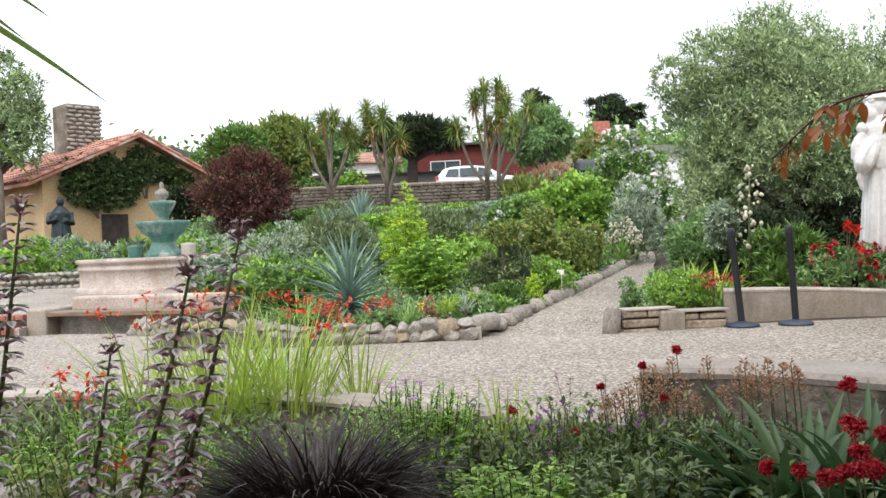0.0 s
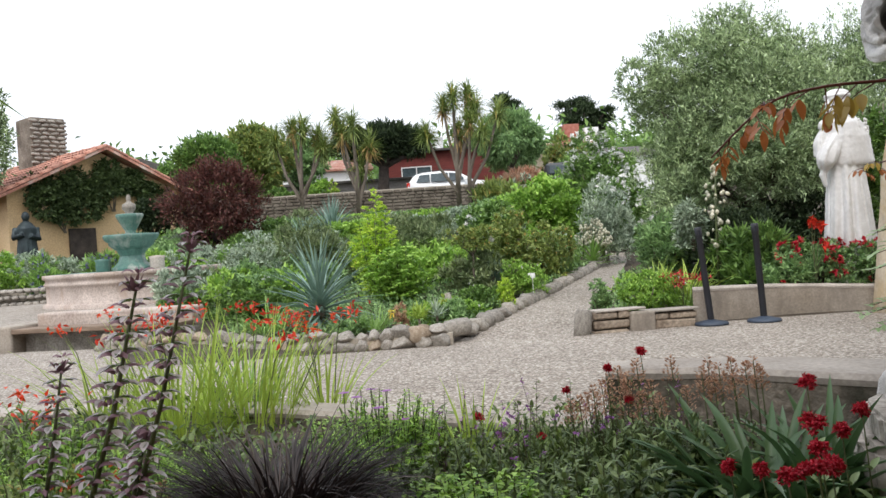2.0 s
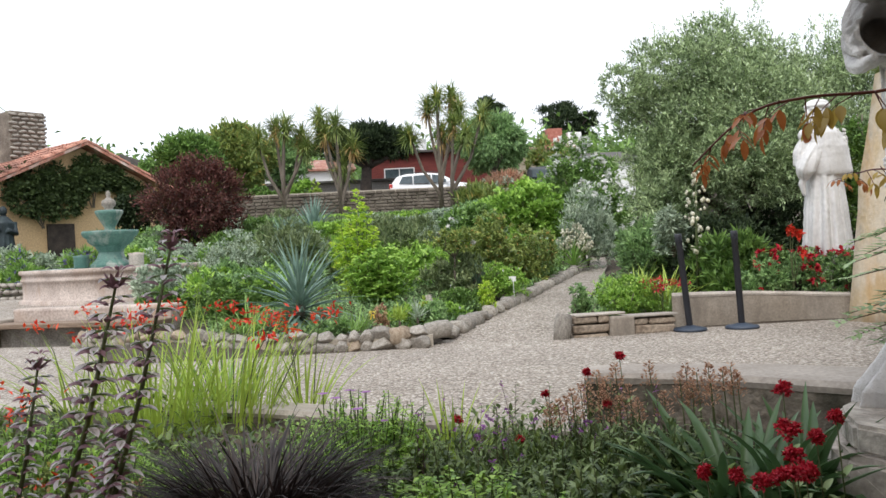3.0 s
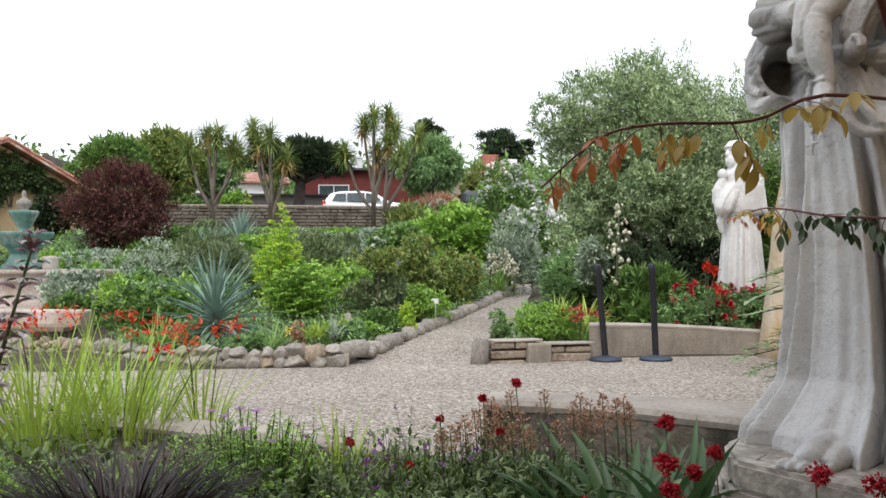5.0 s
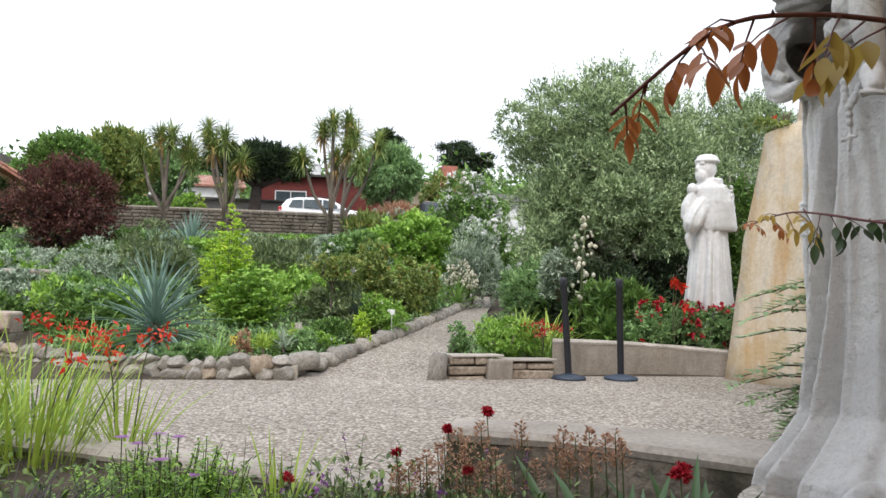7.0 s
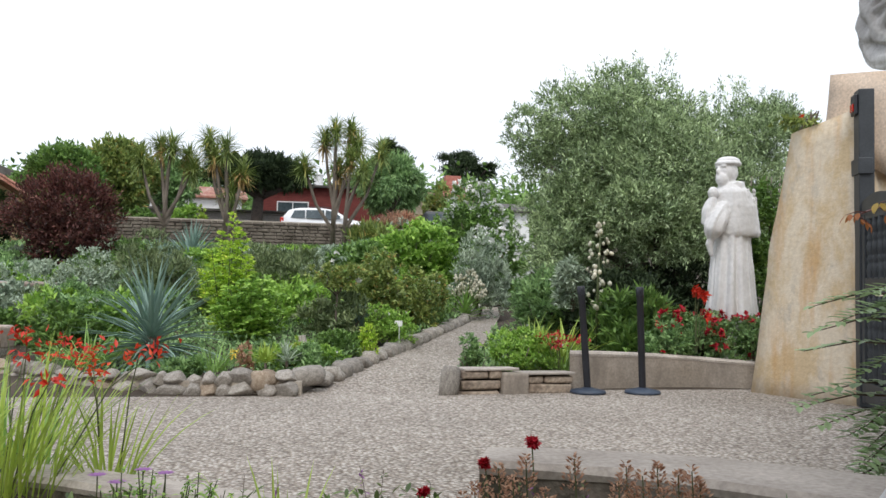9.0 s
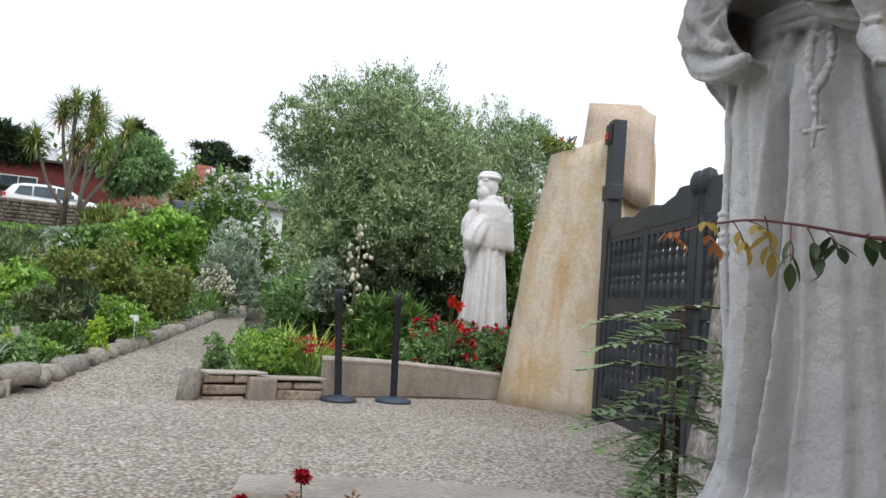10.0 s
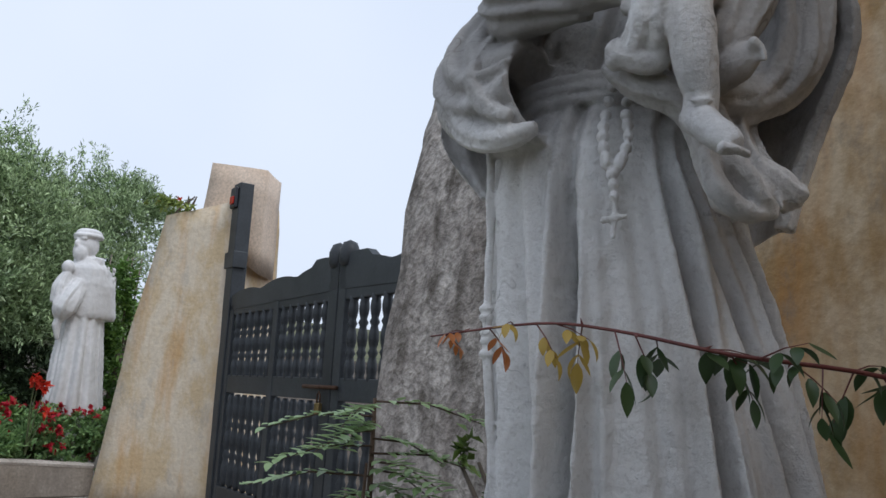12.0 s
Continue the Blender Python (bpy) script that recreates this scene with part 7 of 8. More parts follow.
pane(car, "rear_side_window", [(-1.62, -0.80, 1.04), (-0.98, -0.82, 1.04), (-0.98, -0.735, 1.40), (-1.45, -0.735, 1.38)], GLASS_DARK)
pane(car, "door_window", [(-0.92, -0.82, 1.04), (-0.12, -0.82, 1.03), (-0.12, -0.735, 1.42), (-0.92, -0.735, 1.41)], GLASS_DARK)
pane(car, "front_window", [(-0.05, -0.82, 1.03), (0.78, -0.82, 1.02), (0.32, -0.735, 1.36), (-0.05, -0.735, 1.42)], GLASS_DARK)
bm = bmesh.new()
box(bm, -2.08, -0.83, 0.82, -1.92, -0.66, 1.06, bevel=0.02)
part("tail_light", bm, RED_LAMP, car, "red tail light")
bm = bmesh.new()
box(bm, 0.62, -1.02, 0.98, 0.80, -0.84, 1.12, bevel=0.03)
part("wing_mirror", bm, WHITE_PAINT, car)
for x in (-1.32, 1.32):
    v, f = lathe([(0.0, -0.1), (0.30, -0.1), (0.32, -0.06), (0.32, 0.06), (0.30, 0.1), (0.0, 0.1)], 24, cap=False)
    for yy in (-0.76, 0.76):
        w = obj("wheel", mesh_from("wheel", v, f, True), TYRE, car, m=pose(x, yy, 0.32, 90, 0, 0))
# roof rails
for yy in (-0.6, 0.6):
    v, f = tube([(-1.4, yy, 1.5), (-1.2, yy, 1.56), (0.0, yy, 1.57), (0.25, yy, 1.5)], [0.015] * 4, 6)
    obj("roof_rail", mesh_from("roof_rail", v, f), GATE, car)
# dark pickup further along
pick = thing("dark_pickup", "dark pickup parked behind the white flowering bush", "car", 6.88, 41.00, 3.0, -5)
bm = bmesh.new()
box(bm, -2.0, -0.85, 0.35, 2.3, 0.85, 1.0, bevel=0.08)
box(bm, -0.3, -0.75, 1.0, 1.2, 0.75, 1.62, bevel=0.12)
part("body", bm, GATE, pick)
bm = bmesh.new()
box(bm, -0.15, -0.78, 1.1, 0.95, -0.74, 1.5, bevel=0.02)
part("window", bm, GLASS_DARK, pick)
bm = bmesh.new()
box(bm, -2.05, -0.84, 0.75, -1.97, -0.68, 0.98, bevel=0.01)
part("tail_light", bm, RED_LAMP, pick)
for x in (-1.3, 1.5):
    for yy in (-0.78, 0.78):
        obj("wheel", mesh_from("wheel", *lathe([(0.0, -0.1), (0.33, -0.1), (0.36, 0.0), (0.33, 0.1), (0.0, 0.1)], 20, cap=False), smooth=True), TYRE, pick, m=pose(x, yy, 0.36, 90, 0, 0))


def simple_house(name, label, x, y, z, w, d, h, wall, roof, rise, turn=0.0, overhang=0.4, ridge_x=True):
    t = thing(name, label, "house", x, y, z, turn)
    bm = bmesh.new()
    box(bm, -w / 2, 0, -1.0, w / 2, d, h, bevel=0.02)
    part("wall", bm, wall, t)
    bm = bmesh.new()
    o = overhang
    a = [(-w / 2 - o, -o, h), (w / 2 + o, -o, h), (w / 2 + o, d + o, h), (-w / 2 - o, d + o, h)]
    r = [(-w / 2 - o, d / 2, h + rise), (w / 2 + o, d / 2, h + rise)] if ridge_x else [(0, -o, h + rise), (0, d + o, h + rise)]
    va = [bm.verts.new(p) for p in a]
    vb = [bm.verts.new((p[0], p[1], p[2] + 0.12)) for p in a]
    vr = [bm.verts.new((p[0], p[1], p[2] + 0.12)) for p in r]
    bm.faces.new(va[::-1])
    for i in range(4):
        j = (i + 1) % 4
        bm.faces.new((va[i], va[j], vb[j], vb[i]))
    if ridge_x:
        for q in ((vb[0], vb[1], vr[1], vr[0]), (vb[2], vb[3], vr[0], vr[1]), (vb[1], vb[2], vr[1]), (vb[3], vb[0], vr[0])):
            bm.faces.new(q)
    else:
        for q in ((vb[1], vb[2], vr[1], vr[0]), (vb[3], vb[0], vr[0], vr[1]), (vb[0], vb[1], vr[0]), (vb[2], vb[3], vr[1])):
            bm.faces.new(q)
    bmesh.ops.recalc_face_normals(bm, faces=bm.faces[:])
    part("roof", bm, roof, t)
    return t


def window(parent, x, z, w, h, y=0.0, trim=TRIM_WHITE, name="window"):
    """A window set in a house front: frame, and a dark pane behind it."""
    bm = bmesh.new()
    for a in ((x - w / 2 - 0.06, z - 0.06, x - w / 2, z + h + 0.06), (x + w / 2, z - 0.06, x + w / 2 + 0.06, z + h + 0.06), (x - w / 2, z - 0.06, x + w / 2, z), (x - w / 2, z + h, x + w / 2, z + h + 0.06), (x - 0.025, z, x + 0.025, z + h)):
        box(bm, a[0], y - 0.06, a[1], a[2], y + 0.03, a[3])
    fr = part(name, bm, trim, parent)
    bm = bmesh.new()
    box(bm, x - w / 2, y - 0.03, z, x + w / 2, y - 0.004, z + h)
    part("pane", bm, GLASS_DARK, fr)
    return fr


red = simple_house("red_house", "dark red timber house with a low dark roof", 2.64, 50.00, 2.9, 8.6, 8, 3.75, RED_HOUSE, ROOF_DARK, 0.45, -4)
window(red, -2.3, 1.5, 1.7, 1.35)
bm = bmesh.new()
box(bm, -4.28, -0.05, -0.5, -4.1, 0.0, 3.7)
box(bm, 4.1, -0.05, -0.5, 4.28, 0.0, 3.7)
part("corner_boards", bm, RED_HOUSE, red)
v, f = lathe([(0.28, 3.9), (0.28, 4.9), (0.33, 4.92), (0.33, 5.0), (0.0, 5.0)], 12)
obj("flue", mesh_from("flue", v, f), TRIM_WHITE, red, "pale roof flue", m=pose(-1.0, 3.5, 0))
fence = thing("red_fence", "low dark red timber fence by the road", "fence", 4.29, 46.00, 2.95, -3)
bmk = bmesh.new()
box(bmk, -0.08, -0.02, 0, 0.08, 0.02, 1.3)
pm = bpy.data.meshes.new("picket")
bmk.to_mesh(pm)
bmk.free()
pm.materials.append(RED_HOUSE)
for k in range(40):
    o = new("picket", pm)
    o.parent = fence
    o.location = (-3.5 + 0.18 * k, 0, 0)
tan = simple_house("tan_house", "tan stucco house front under a brown roof", 12.28, 62.00, 3.6, 3.6, 7, 4.2, TAN_HOUSE, TILE, 0.5, 4)
bm = bmesh.new()
box(bm, -0.1, 2.5, 4.2, 1.1, 3.5, 6.1, bevel=0.03)
part("brick_chimney", bm, BRICK, tan, "red brick chimney")
bm = bmesh.new()
box(bm, 1.5, 2.4, 4.2, 2.6, 3.4, 5.75, bevel=0.03)
for i in range(3):
    box(bm, 1.58 + 0.34 * i, 2.35, 5.15, 1.78 + 0.34 * i, 2.5, 5.55)
part("white_chimney", bm, TRIM_WHITE, tan, "white chimney cap")
win = simple_house("white_cottage", "white-walled cottage half hidden behind the grey tree", 14.45, 58.00, 3.9, 5.0, 6, 2.5, TRIM_WHITE, ROOF_DARK, 0.8, 6)
grey = simple_house("grey_garage", "long low grey stucco wall and garage", -3.10, 48.00, 2.9, 9.0, 6, 2.0, GREY_WALL, ROOF_DARK, 0.3, 2)
white = simple_house("orange_roof_house", "pale house with an orange tile roof", -6.10, 60.00, 3.4, 6.0, 6, 3.4, TRIM_WHITE, TILE, 1.0, 8)
dark = simple_house("dark_timber_house", "dark timber house with gabled roof on the hill", -23.69, 75.00, 3.5, 5.4, 7, 5.6, GREY_WALL, ROOF_DARK, 1.3, 3, ridge_x=False)
window(dark, -1.0, 3.6, 1.2, 1.0)
window(dark, 1.0, 3.6, 1.2, 1.0)


# cordyline trees
def cordyline(x, y, heads, label):
    """Forked bare stems, each with a ball of stiff leaves and a skirt of dry ones. heads: (dx, dy, top z)."""
    z = gz(x, y) - 0.1
    t = thing("cordyline_tree", label, "tree", x, y, z)
    pairs = []
    for i, (dx, dy, top) in enumerate(heads):
        h = top - z - 0.35
        k = 0.30 + 0.12 * (i % 3)
        pairs.append(tube([(0, 0, 0), (0.03, 0, h * k), (dx * 0.6, dy * 0.6, h * (k + 0.3)), (dx, dy, h)], [0.10, 0.075, 0.055, 0.04], 8))
        for mat_, n, el, ln, nm in ((LEAF_PALM, 150, (-25, 86), 0.66, "leaf_head"), (LEAF_BROWNED if i % 2 else LEAF_PALM, 50, (-80, -20), 0.6, "leaf_skirt")):
            a = rng.uniform(0, 360, n)
            pos = np.stack([dx + rng.normal(size=n) * 0.05, dy + rng.normal(size=n) * 0.05, h + rng.uniform(-0.3, 0.15, n)], 1)
            v, f = blades(pos, a, rng.uniform(*el, n), ln * rng.uniform(0.75, 1.1, n), 0.05, rng.uniform(15, 60, n), 3)
            stuffed(obj(nm, mesh_from(nm, v, f), mat_, t))
    obj("trunk", mesh_from("trunk", *join(*pairs), smooth=True), BARK, t)
    return t


def heads_at(x0, y0, rows):
    return [(a - x0, 0.35 * math.sin(7 * a), z) for a, z in rows]


cordyline(-3.92, 30.00, heads_at(-3.92, 30.00, [(-4.68, 5.41), (-4.10, 5.88), (-3.71, 5.81), (-3.22, 5.52), (-3.01, 5.11)]), "forked cordyline tree with five leaf heads")
cordyline(-1.86, 29.00, heads_at(-1.86, 29.00, [(-2.49, 6.01), (-2.27, 5.45), (-1.89, 5.68), (-1.35, 5.00), (-1.72, 4.21)]), "forked cordyline tree with drooping yellowed heads")
cordyline(1.66, 30.00, heads_at(1.66, 30.00, [(0.65, 5.33), (1.31, 6.34), (1.69, 6.62), (2.23, 6.69), (2.43, 6.17), (1.85, 5.40)]), "tall cordyline tree with slim crowded heads")
cordyline(2.00, 29.00, heads_at(2.00, 29.00, [(3.17, 5.85), (2.17, 5.62), (2.53, 5.11)]), "cordyline tree with a long side branch")

# big trees behind the wall
tree("cypress_tree", "dark flat-topped cypress with a leaning trunk", LEAF_DARK, (-1.43, 46.00), 7.77, 5.61, 5.43, 22000, 0.30, 0.09, 44, BARK_DARK, 0.32, 0.7, base=2.9, spiky=0.15)
tree("pepper_tree", "soft green drooping tree beside the road", LEAF_SAGE, (5.41, 45.00), 7.93, 4.82, 3.79, 20000, 0.30, 0.07, 40, BARK, 0.22, 0.9, lift=-0.7, base=2.9, spiky=0.15)
tree("leafy_tree", "broad olive-green tree behind the maroon bush", LEAF_ORANGE, (-7.70, 41.00), 7.40, 4.08, 4.14, 20000, 0.26, 0.11, 40, BARK, 0.2, 0.8, base=2.6, spiky=0.12)
tree("leafy_tree", "mid green tree behind the house", LEAF_GREEN, (-9.14, 38.00), 6.58, 3.86, 2.95, 16000, 0.24, 0.10, 40, BARK, 0.18, 0.8, base=2.4, spiky=0.12)
tree("leafy_tree", "open light green tree behind the cordylines", LEAF_SAGE, (-5.64, 43.00), 7.09, 4.07, 2.75, 6500, 0.24, 0.10, 22, BARK, 0.15, 0.8, base=2.8)
tree("maroon_tree", "round maroon-leaved smoke bush", LEAF_MAROON, (-6.10, 26.00), 4.05, 0.95, 3.5, 15000, 0.12, 0.045, 22, BARK_DARK, 0.09, 0.85, base=1.0, spiky=0.35)
tree("dark_shrub", "dark green shrub beside the maroon bush", LEAF_DARK, (-8.26, 27.00), 3.24, 1.72, 1.36, 4200, 0.15, 0.06, 20, BARK_DARK, 0.07, 0.85, base=1.1)
tree("hill_tree", "green tree far behind the house roof", LEAF_GREEN, (-16.65, 60.00), 8.26, 5.6, 3.64, 9000, 0.24, 0.12, 20, BARK, 0.25, 0.8)
tree("house_tree", "grey-green tree over the house roof", LEAF_OLIVE, (-14.17, 27.00), 7.83, 3.39, 3.09, 9000, 0.18, 0.07, 26, BARK, 0.15, 0.9, base=1.0)
shrub("round_box_bush", "clipped bright green bush above the road wall", LEAF_BRIGHT, (-4.24, 38.60), 4.40, 1.51, 1800, 0.16, 0.08, base=2.9)
shrub("road_hedge", "low mixed hedge above the road wall", LEAF_GREEN, (-5.93, 38.40), 3.98, 1.81, 1500, 0.16, 0.08, base=2.9)
shrub("yellow_bush", "small yellow-green bush above the road wall", LEAF_YELLOW, (-3.50, 38.40), 4.15, 0.67, 700, 0.12, 0.06, base=2.9)
shrub("dry_aloe_bush", "reddish aloe clump on top of the bank", DRY_RUST, (4.06, 31.00), 3.44, 2.51, 2600, 0.30, 0.05, 18, lift=0.8)
shrub("dry_aloe_bush", "green and rust aloe clump on the bank", LEAF_ORANGE, (2.92, 29.00), 2.91, 1.56, 1700, 0.30, 0.05, 16, lift=0.8)
shrub("hill_shrub", "brown-green shrubs before the tan house", LEAF_ORANGE, (9.78, 52.00), 7.01, 2.80, 2400, 0.3, 0.12, 18, base=3.0)
shrub("hill_shrub", "dense green shrubs along the road", LEAF_GREEN, (10.53, 46.00), 5.66, 3.72, 3000, 0.3, 0.12, 20, base=3.0)


def pine(x, y, top, width, label):
    """A hill pine: leaning trunk, flat tiers of needle clumps with gaps."""
    z = gz(x, y)
    t = thing("hill_pine", label, "tree", x, y, z)
    h = top - z
    tips = [(rng.uniform(-0.6, 0.6) * width * (1.15 - 0.7 * s), rng.uniform(-0.3, 0.3) * width, h * s) for s in (0.55, 0.62, 0.68, 0.74, 0.80, 0.86, 0.91, 0.95, 0.98)]
    obj("trunk", mesh_from("trunk", *trunk_and_limbs((0, 0, -0.5), (0.2, 0, h * 0.55), tips, 0.3, 0.06, 0.5), smooth=True), BARK_DARK, t)
    V = []
    for e in tips:
        m = 520
        d = rng.normal(size=(m, 3)) * np.array([width * 0.12, width * 0.11, h * 0.024]) + np.array(e)
        V.append(leaves(d, rng.normal(size=(m, 3)) + np.array([0, 0, 0.4]), 0.7, 0.16))
    v, f = merge(*V)
    obj("crown", mesh_from("crown", v, f), LEAF_DARK, t)
    return t


pine(14.53, 120.00, 21.53, 3.88, "far dark pine on the hill")
pine(24.14, 120.00, 20.59, 5.82, "spreading far dark pine on the hill")
pine(28.54, 125.00, 19.84, 4.21, "lower far dark pine on the hill")
far_wood = []
for k in range(60):
    a = -52 + 1.75 * k
    y = 95 + 20 * math.sin(k * 1.7)
    m = 260
    c = np.array([a, y, gz(a, y) + 2.2])
    far_wood.append(leaves(rng.normal(size=(m, 3)) * np.array([2.2, 2.0, 1.5]) + c, rng.normal(size=(m, 3)) + np.array([0, 0, 0.5]), 1.1, 0.5))
v, f = merge(*far_wood)
tagged(obj("far_woods", mesh_from("far_woods", v, f), LEAF_GREEN, label="distant belt of mixed green trees on the hill"), category="trees", kind="stuff")


# ---- the near flower bed ----
bed = sheet("near_bed", [(-5.0, -3.0, 0.02), (-2.0, -3.0, 0.02), (-0.5, -3.0, 0.02), (0.6, -3.0, 0.02), (1.3, -2.8, 0.02), (1.7, -1.0, 0.05)], [(-5.0, 5.55, 0.05), (-1.65, 5.12, 0.08), (-0.02, 3.98, 0.10), (0.73, 3.30, 0.12), (1.35, 2.93, 0.13), (1.95, 2.3, 0.14)], SOIL, "dark soil of the near flower bed", "flower bed", 0.03)
BED = 0.12
NEAR_SAGE = leafy("bed_sage_leaves", (0.06, 0.105, 0.036), (0.25, 0.34, 0.12), 0.5, 0.2, gain=1.0)
NEAR_GREEN = leafy("bed_green_leaves", (0.045, 0.085, 0.02), (0.17, 0.25, 0.055), 0.5, 0.2, gain=1.0)


def near_leaves(n, xr, yr, zr, length, width, rise=(10, 75), droop=(10, 70), centre=None):
    """Many short oval leaves over a patch of the bed."""
    if centre is None:
        p = np.stack([rng.uniform(*xr, n), rng.uniform(*yr, n), rng.uniform(*zr, n)], 1)
    else:
        p = centre
    return blades(p, rng.uniform(0, 360, len(p)), rng.uniform(*rise, len(p)), length * rng.uniform(0.6, 1.2, len(p)), width * rng.uniform(0.8, 1.2, len(p)), rng.uniform(*droop, len(p)), 4, 0.18, True)


def leafy_mound(name, label, material, x, y, w, d, top, n, length, width, category="flower", flowers=None, stems=STEM, rise=(5, 80)):
    """A near plant of many oval leaves on branching stems."""
    t = thing(name, label, category, x, y, BED)
    h = top - BED
    shoots = max(18, int(n * 0.045))
    each = int(n * 1.9 / shoots)
    a = rng.uniform(0, 2 * math.pi, shoots)
    q = np.sqrt(rng.random(shoots))
    foot = np.stack([np.cos(a) * q * w * 0.36, np.sin(a) * q * d * 0.36, np.zeros(shoots)], 1)
    top_ = foot * rng.uniform(1.1, 1.6, (shoots, 1)) + np.stack([rng.normal(size=shoots) * 0.03, rng.normal(size=shoots) * 0.03, h * rng.uniform(0.40, 1.02, shoots) * (1.0 - 0.35 * q ** 2)], 1)
    pairs = [tube([tuple(foot[k]), tuple(foot[k] * 0.45 + top_[k] * 0.55 + rng.normal(size=3) * 0.012), tuple(top_[k])], [0.0032, 0.0026, 0.0014], 5) for k in range(shoots)]
    k = np.repeat(np.arange(shoots), each)
    u = rng.uniform(0.18, 1.0, len(k))[:, None]
    p = foot[k] * (1 - u) + top_[k] * u + rng.normal(size=(len(k), 3)) * 0.006
    p[:, 2] = np.maximum(p[:, 2], 0.01)
    m = len(k)
    big_ = (1.15 - 0.55 * u[:, 0])
    v, f = blades(p, rng.uniform(0, 360, m), rng.uniform(*rise, m), length * 0.80 * big_ * rng.uniform(0.7, 1.25, m), width * 1.0 * big_ * rng.uniform(0.8, 1.2, m), rng.uniform(10, 80, m), 4, 0.18, True)
    stuffed(obj("foliage", mesh_from("foliage", v, f, True), material, t))
    stuffed(obj("branchwork", mesh_from("branchwork", *join(*pairs)), stems, t))
    if flowers:
        fm, fn, fs = flowers
        p, dd = scatter(fn, w / 2, d / 2, h * 0.58, 12, 0.95, 1.0, 1)
        p = p + np.array([0, 0, h * 0.5])
        P = np.repeat(p, 6, 0)
        v, f = leaves(P, rng.normal(size=P.shape) + np.array([0, 0, 0.4]), fs, fs * 0.6)
        stuffed(obj("blossom", mesh_from("blossom", v, f), fm, t))
    return t


# acanthus spikes
def acanthus(base, tip, whorls, label):
    t = thing("acanthus_spike", label, "acanthus", base[0], base[1], base[2])
    B, T = np.zeros(3), np.array(tip) - np.array(base)
    mid = T * 0.5 + np.array([0.01, 0.0, 0.0])
    v, f = tube([B, mid, T * 0.97], [0.0075, 0.0055, 0.003], 8)
    obj("stalk", mesh_from("stalk", v, f, True), STEM, t)
    ax = unit(T[None])[0]
    hoods, lips, bracts = [], [], []
    for k in range(whorls):
        s = 1 - 0.86 * (k / whorls) ** 0.95
        c = T * s
        size = 0.6 + 0.4 * min(1.0, k / 5)
        for j in range(4):
            a = 90 * j + 45 * (k % 2) + rng.normal() * 10
            d = np.array([math.cos(math.radians(a)), math.sin(math.radians(a)), 0])
            p = c + d * 0.008
            hoods.append((p + np.array([0, 0, 0.010]), a, 30 + 14 * rng.random(), 0.048 * size * rng.uniform(0.8, 1.1), 0.016 * size, 50 + 45 * rng.random()))
            lips.append((p + d * 0.016 - np.array([0, 0, 0.004]), a + rng.normal() * 12, -4, 0.038 * size * rng.uniform(0.7, 1.1), 0.021 * size, 60))
            bracts.append((p - np.array([0, 0, 0.006]), a, 10, 0.042 * size, 0.015, 60))
    for rows, mt, nm in ((hoods, HOOD_PURPLE, "hood"), (lips, LIP_WHITE, "lip"), (bracts, NEAR_GREEN, "bract")):
        v, f = blades(np.array([r[0] for r in rows]), np.array([r[1] for r in rows]), np.array([r[2] for r in rows]), np.array([r[3] for r in rows]), np.array([r[4] for r in rows]), np.array([r[5] for r in rows]), 5, -0.45 if nm == "hood" else 0.3, True)
        singly(nm, v, f, len(rows), mt, t)
    p = np.repeat(T[None], 10, 0)
    v, f = blades(p - ax * 0.03, np.arange(10) * 137.0, rng.uniform(40, 82, 10), np.full(10, 0.045), np.full(10, 0.013), np.full(10, 20.0), 4, 0.3, True)
    singly("bud", v, f, 10, HOOD_PURPLE, t)
    return t


acanthus((-0.690, 2.000, 0.310), (-0.500, 2.090, 1.060), 17, "tall acanthus spike with purple hoods and white lips")
acanthus((-0.690, 1.750, 0.410), (-0.540, 1.800, 0.980), 15, "leaning acanthus spike with purple hoods and white lips")
acanthus((-0.970, 2.150, 0.260), (-0.900, 2.250, 0.770), 12, "shorter acanthus spike with a green bud")
acanthus((-1.090, 1.890, 0.320), (-1.000, 2.000, 1.140), 19, "tall straight acanthus spike with purple hoods")
acanthus((-0.680, 1.900, 0.350), (-0.640, 2.090, 0.600), 7, "short acanthus spike among the taller ones")

# crocosmia and other strap-leaved clumps
tuft("crocosmia", "yellow-green crocosmia leaves with scarlet flower sprays", LEAF_YELLOW, (-1.20, 4.30), 0.10, 0.72, 125, 0.014, 0.22, (55, 88), (10, 45), "crocosmia", (FLOWER_RED, 2, 0.60))
tuft("crocosmia", "dense yellow-green crocosmia leaves with orange-red sprays", LEAF_YELLOW, (-0.90, 4.50), 0.10, 0.70, 125, 0.014, 0.24, (55, 88), (10, 45), "crocosmia", (FLOWER_RED, 3, 0.62))
tuft("crocosmia", "crocosmia with many scarlet flower sprays by the edging", LEAF_STRAP, (-1.03, 5.20), 0.08, 0.6, 60, 0.018, 0.2, (55, 88), (10, 45), "crocosmia", (FLOWER_RED, 10, 0.60))
tuft("crocosmia", "crocosmia with arching orange-red sprays", LEAF_YELLOW, (-1.80, 5.00), 0.08, 0.6, 50, 0.018, 0.22, (45, 85), (10, 60), "crocosmia", (FLOWER_ORANGE, 4, 0.60))
tuft("crocosmia", "crocosmia sprays leaning over the edging", LEAF_YELLOW, (-0.51, 4.70), 0.08, 0.5, 34, 0.016, 0.08, (55, 88), (10, 45), "crocosmia", (FLOWER_ORANGE, 3, 0.55))
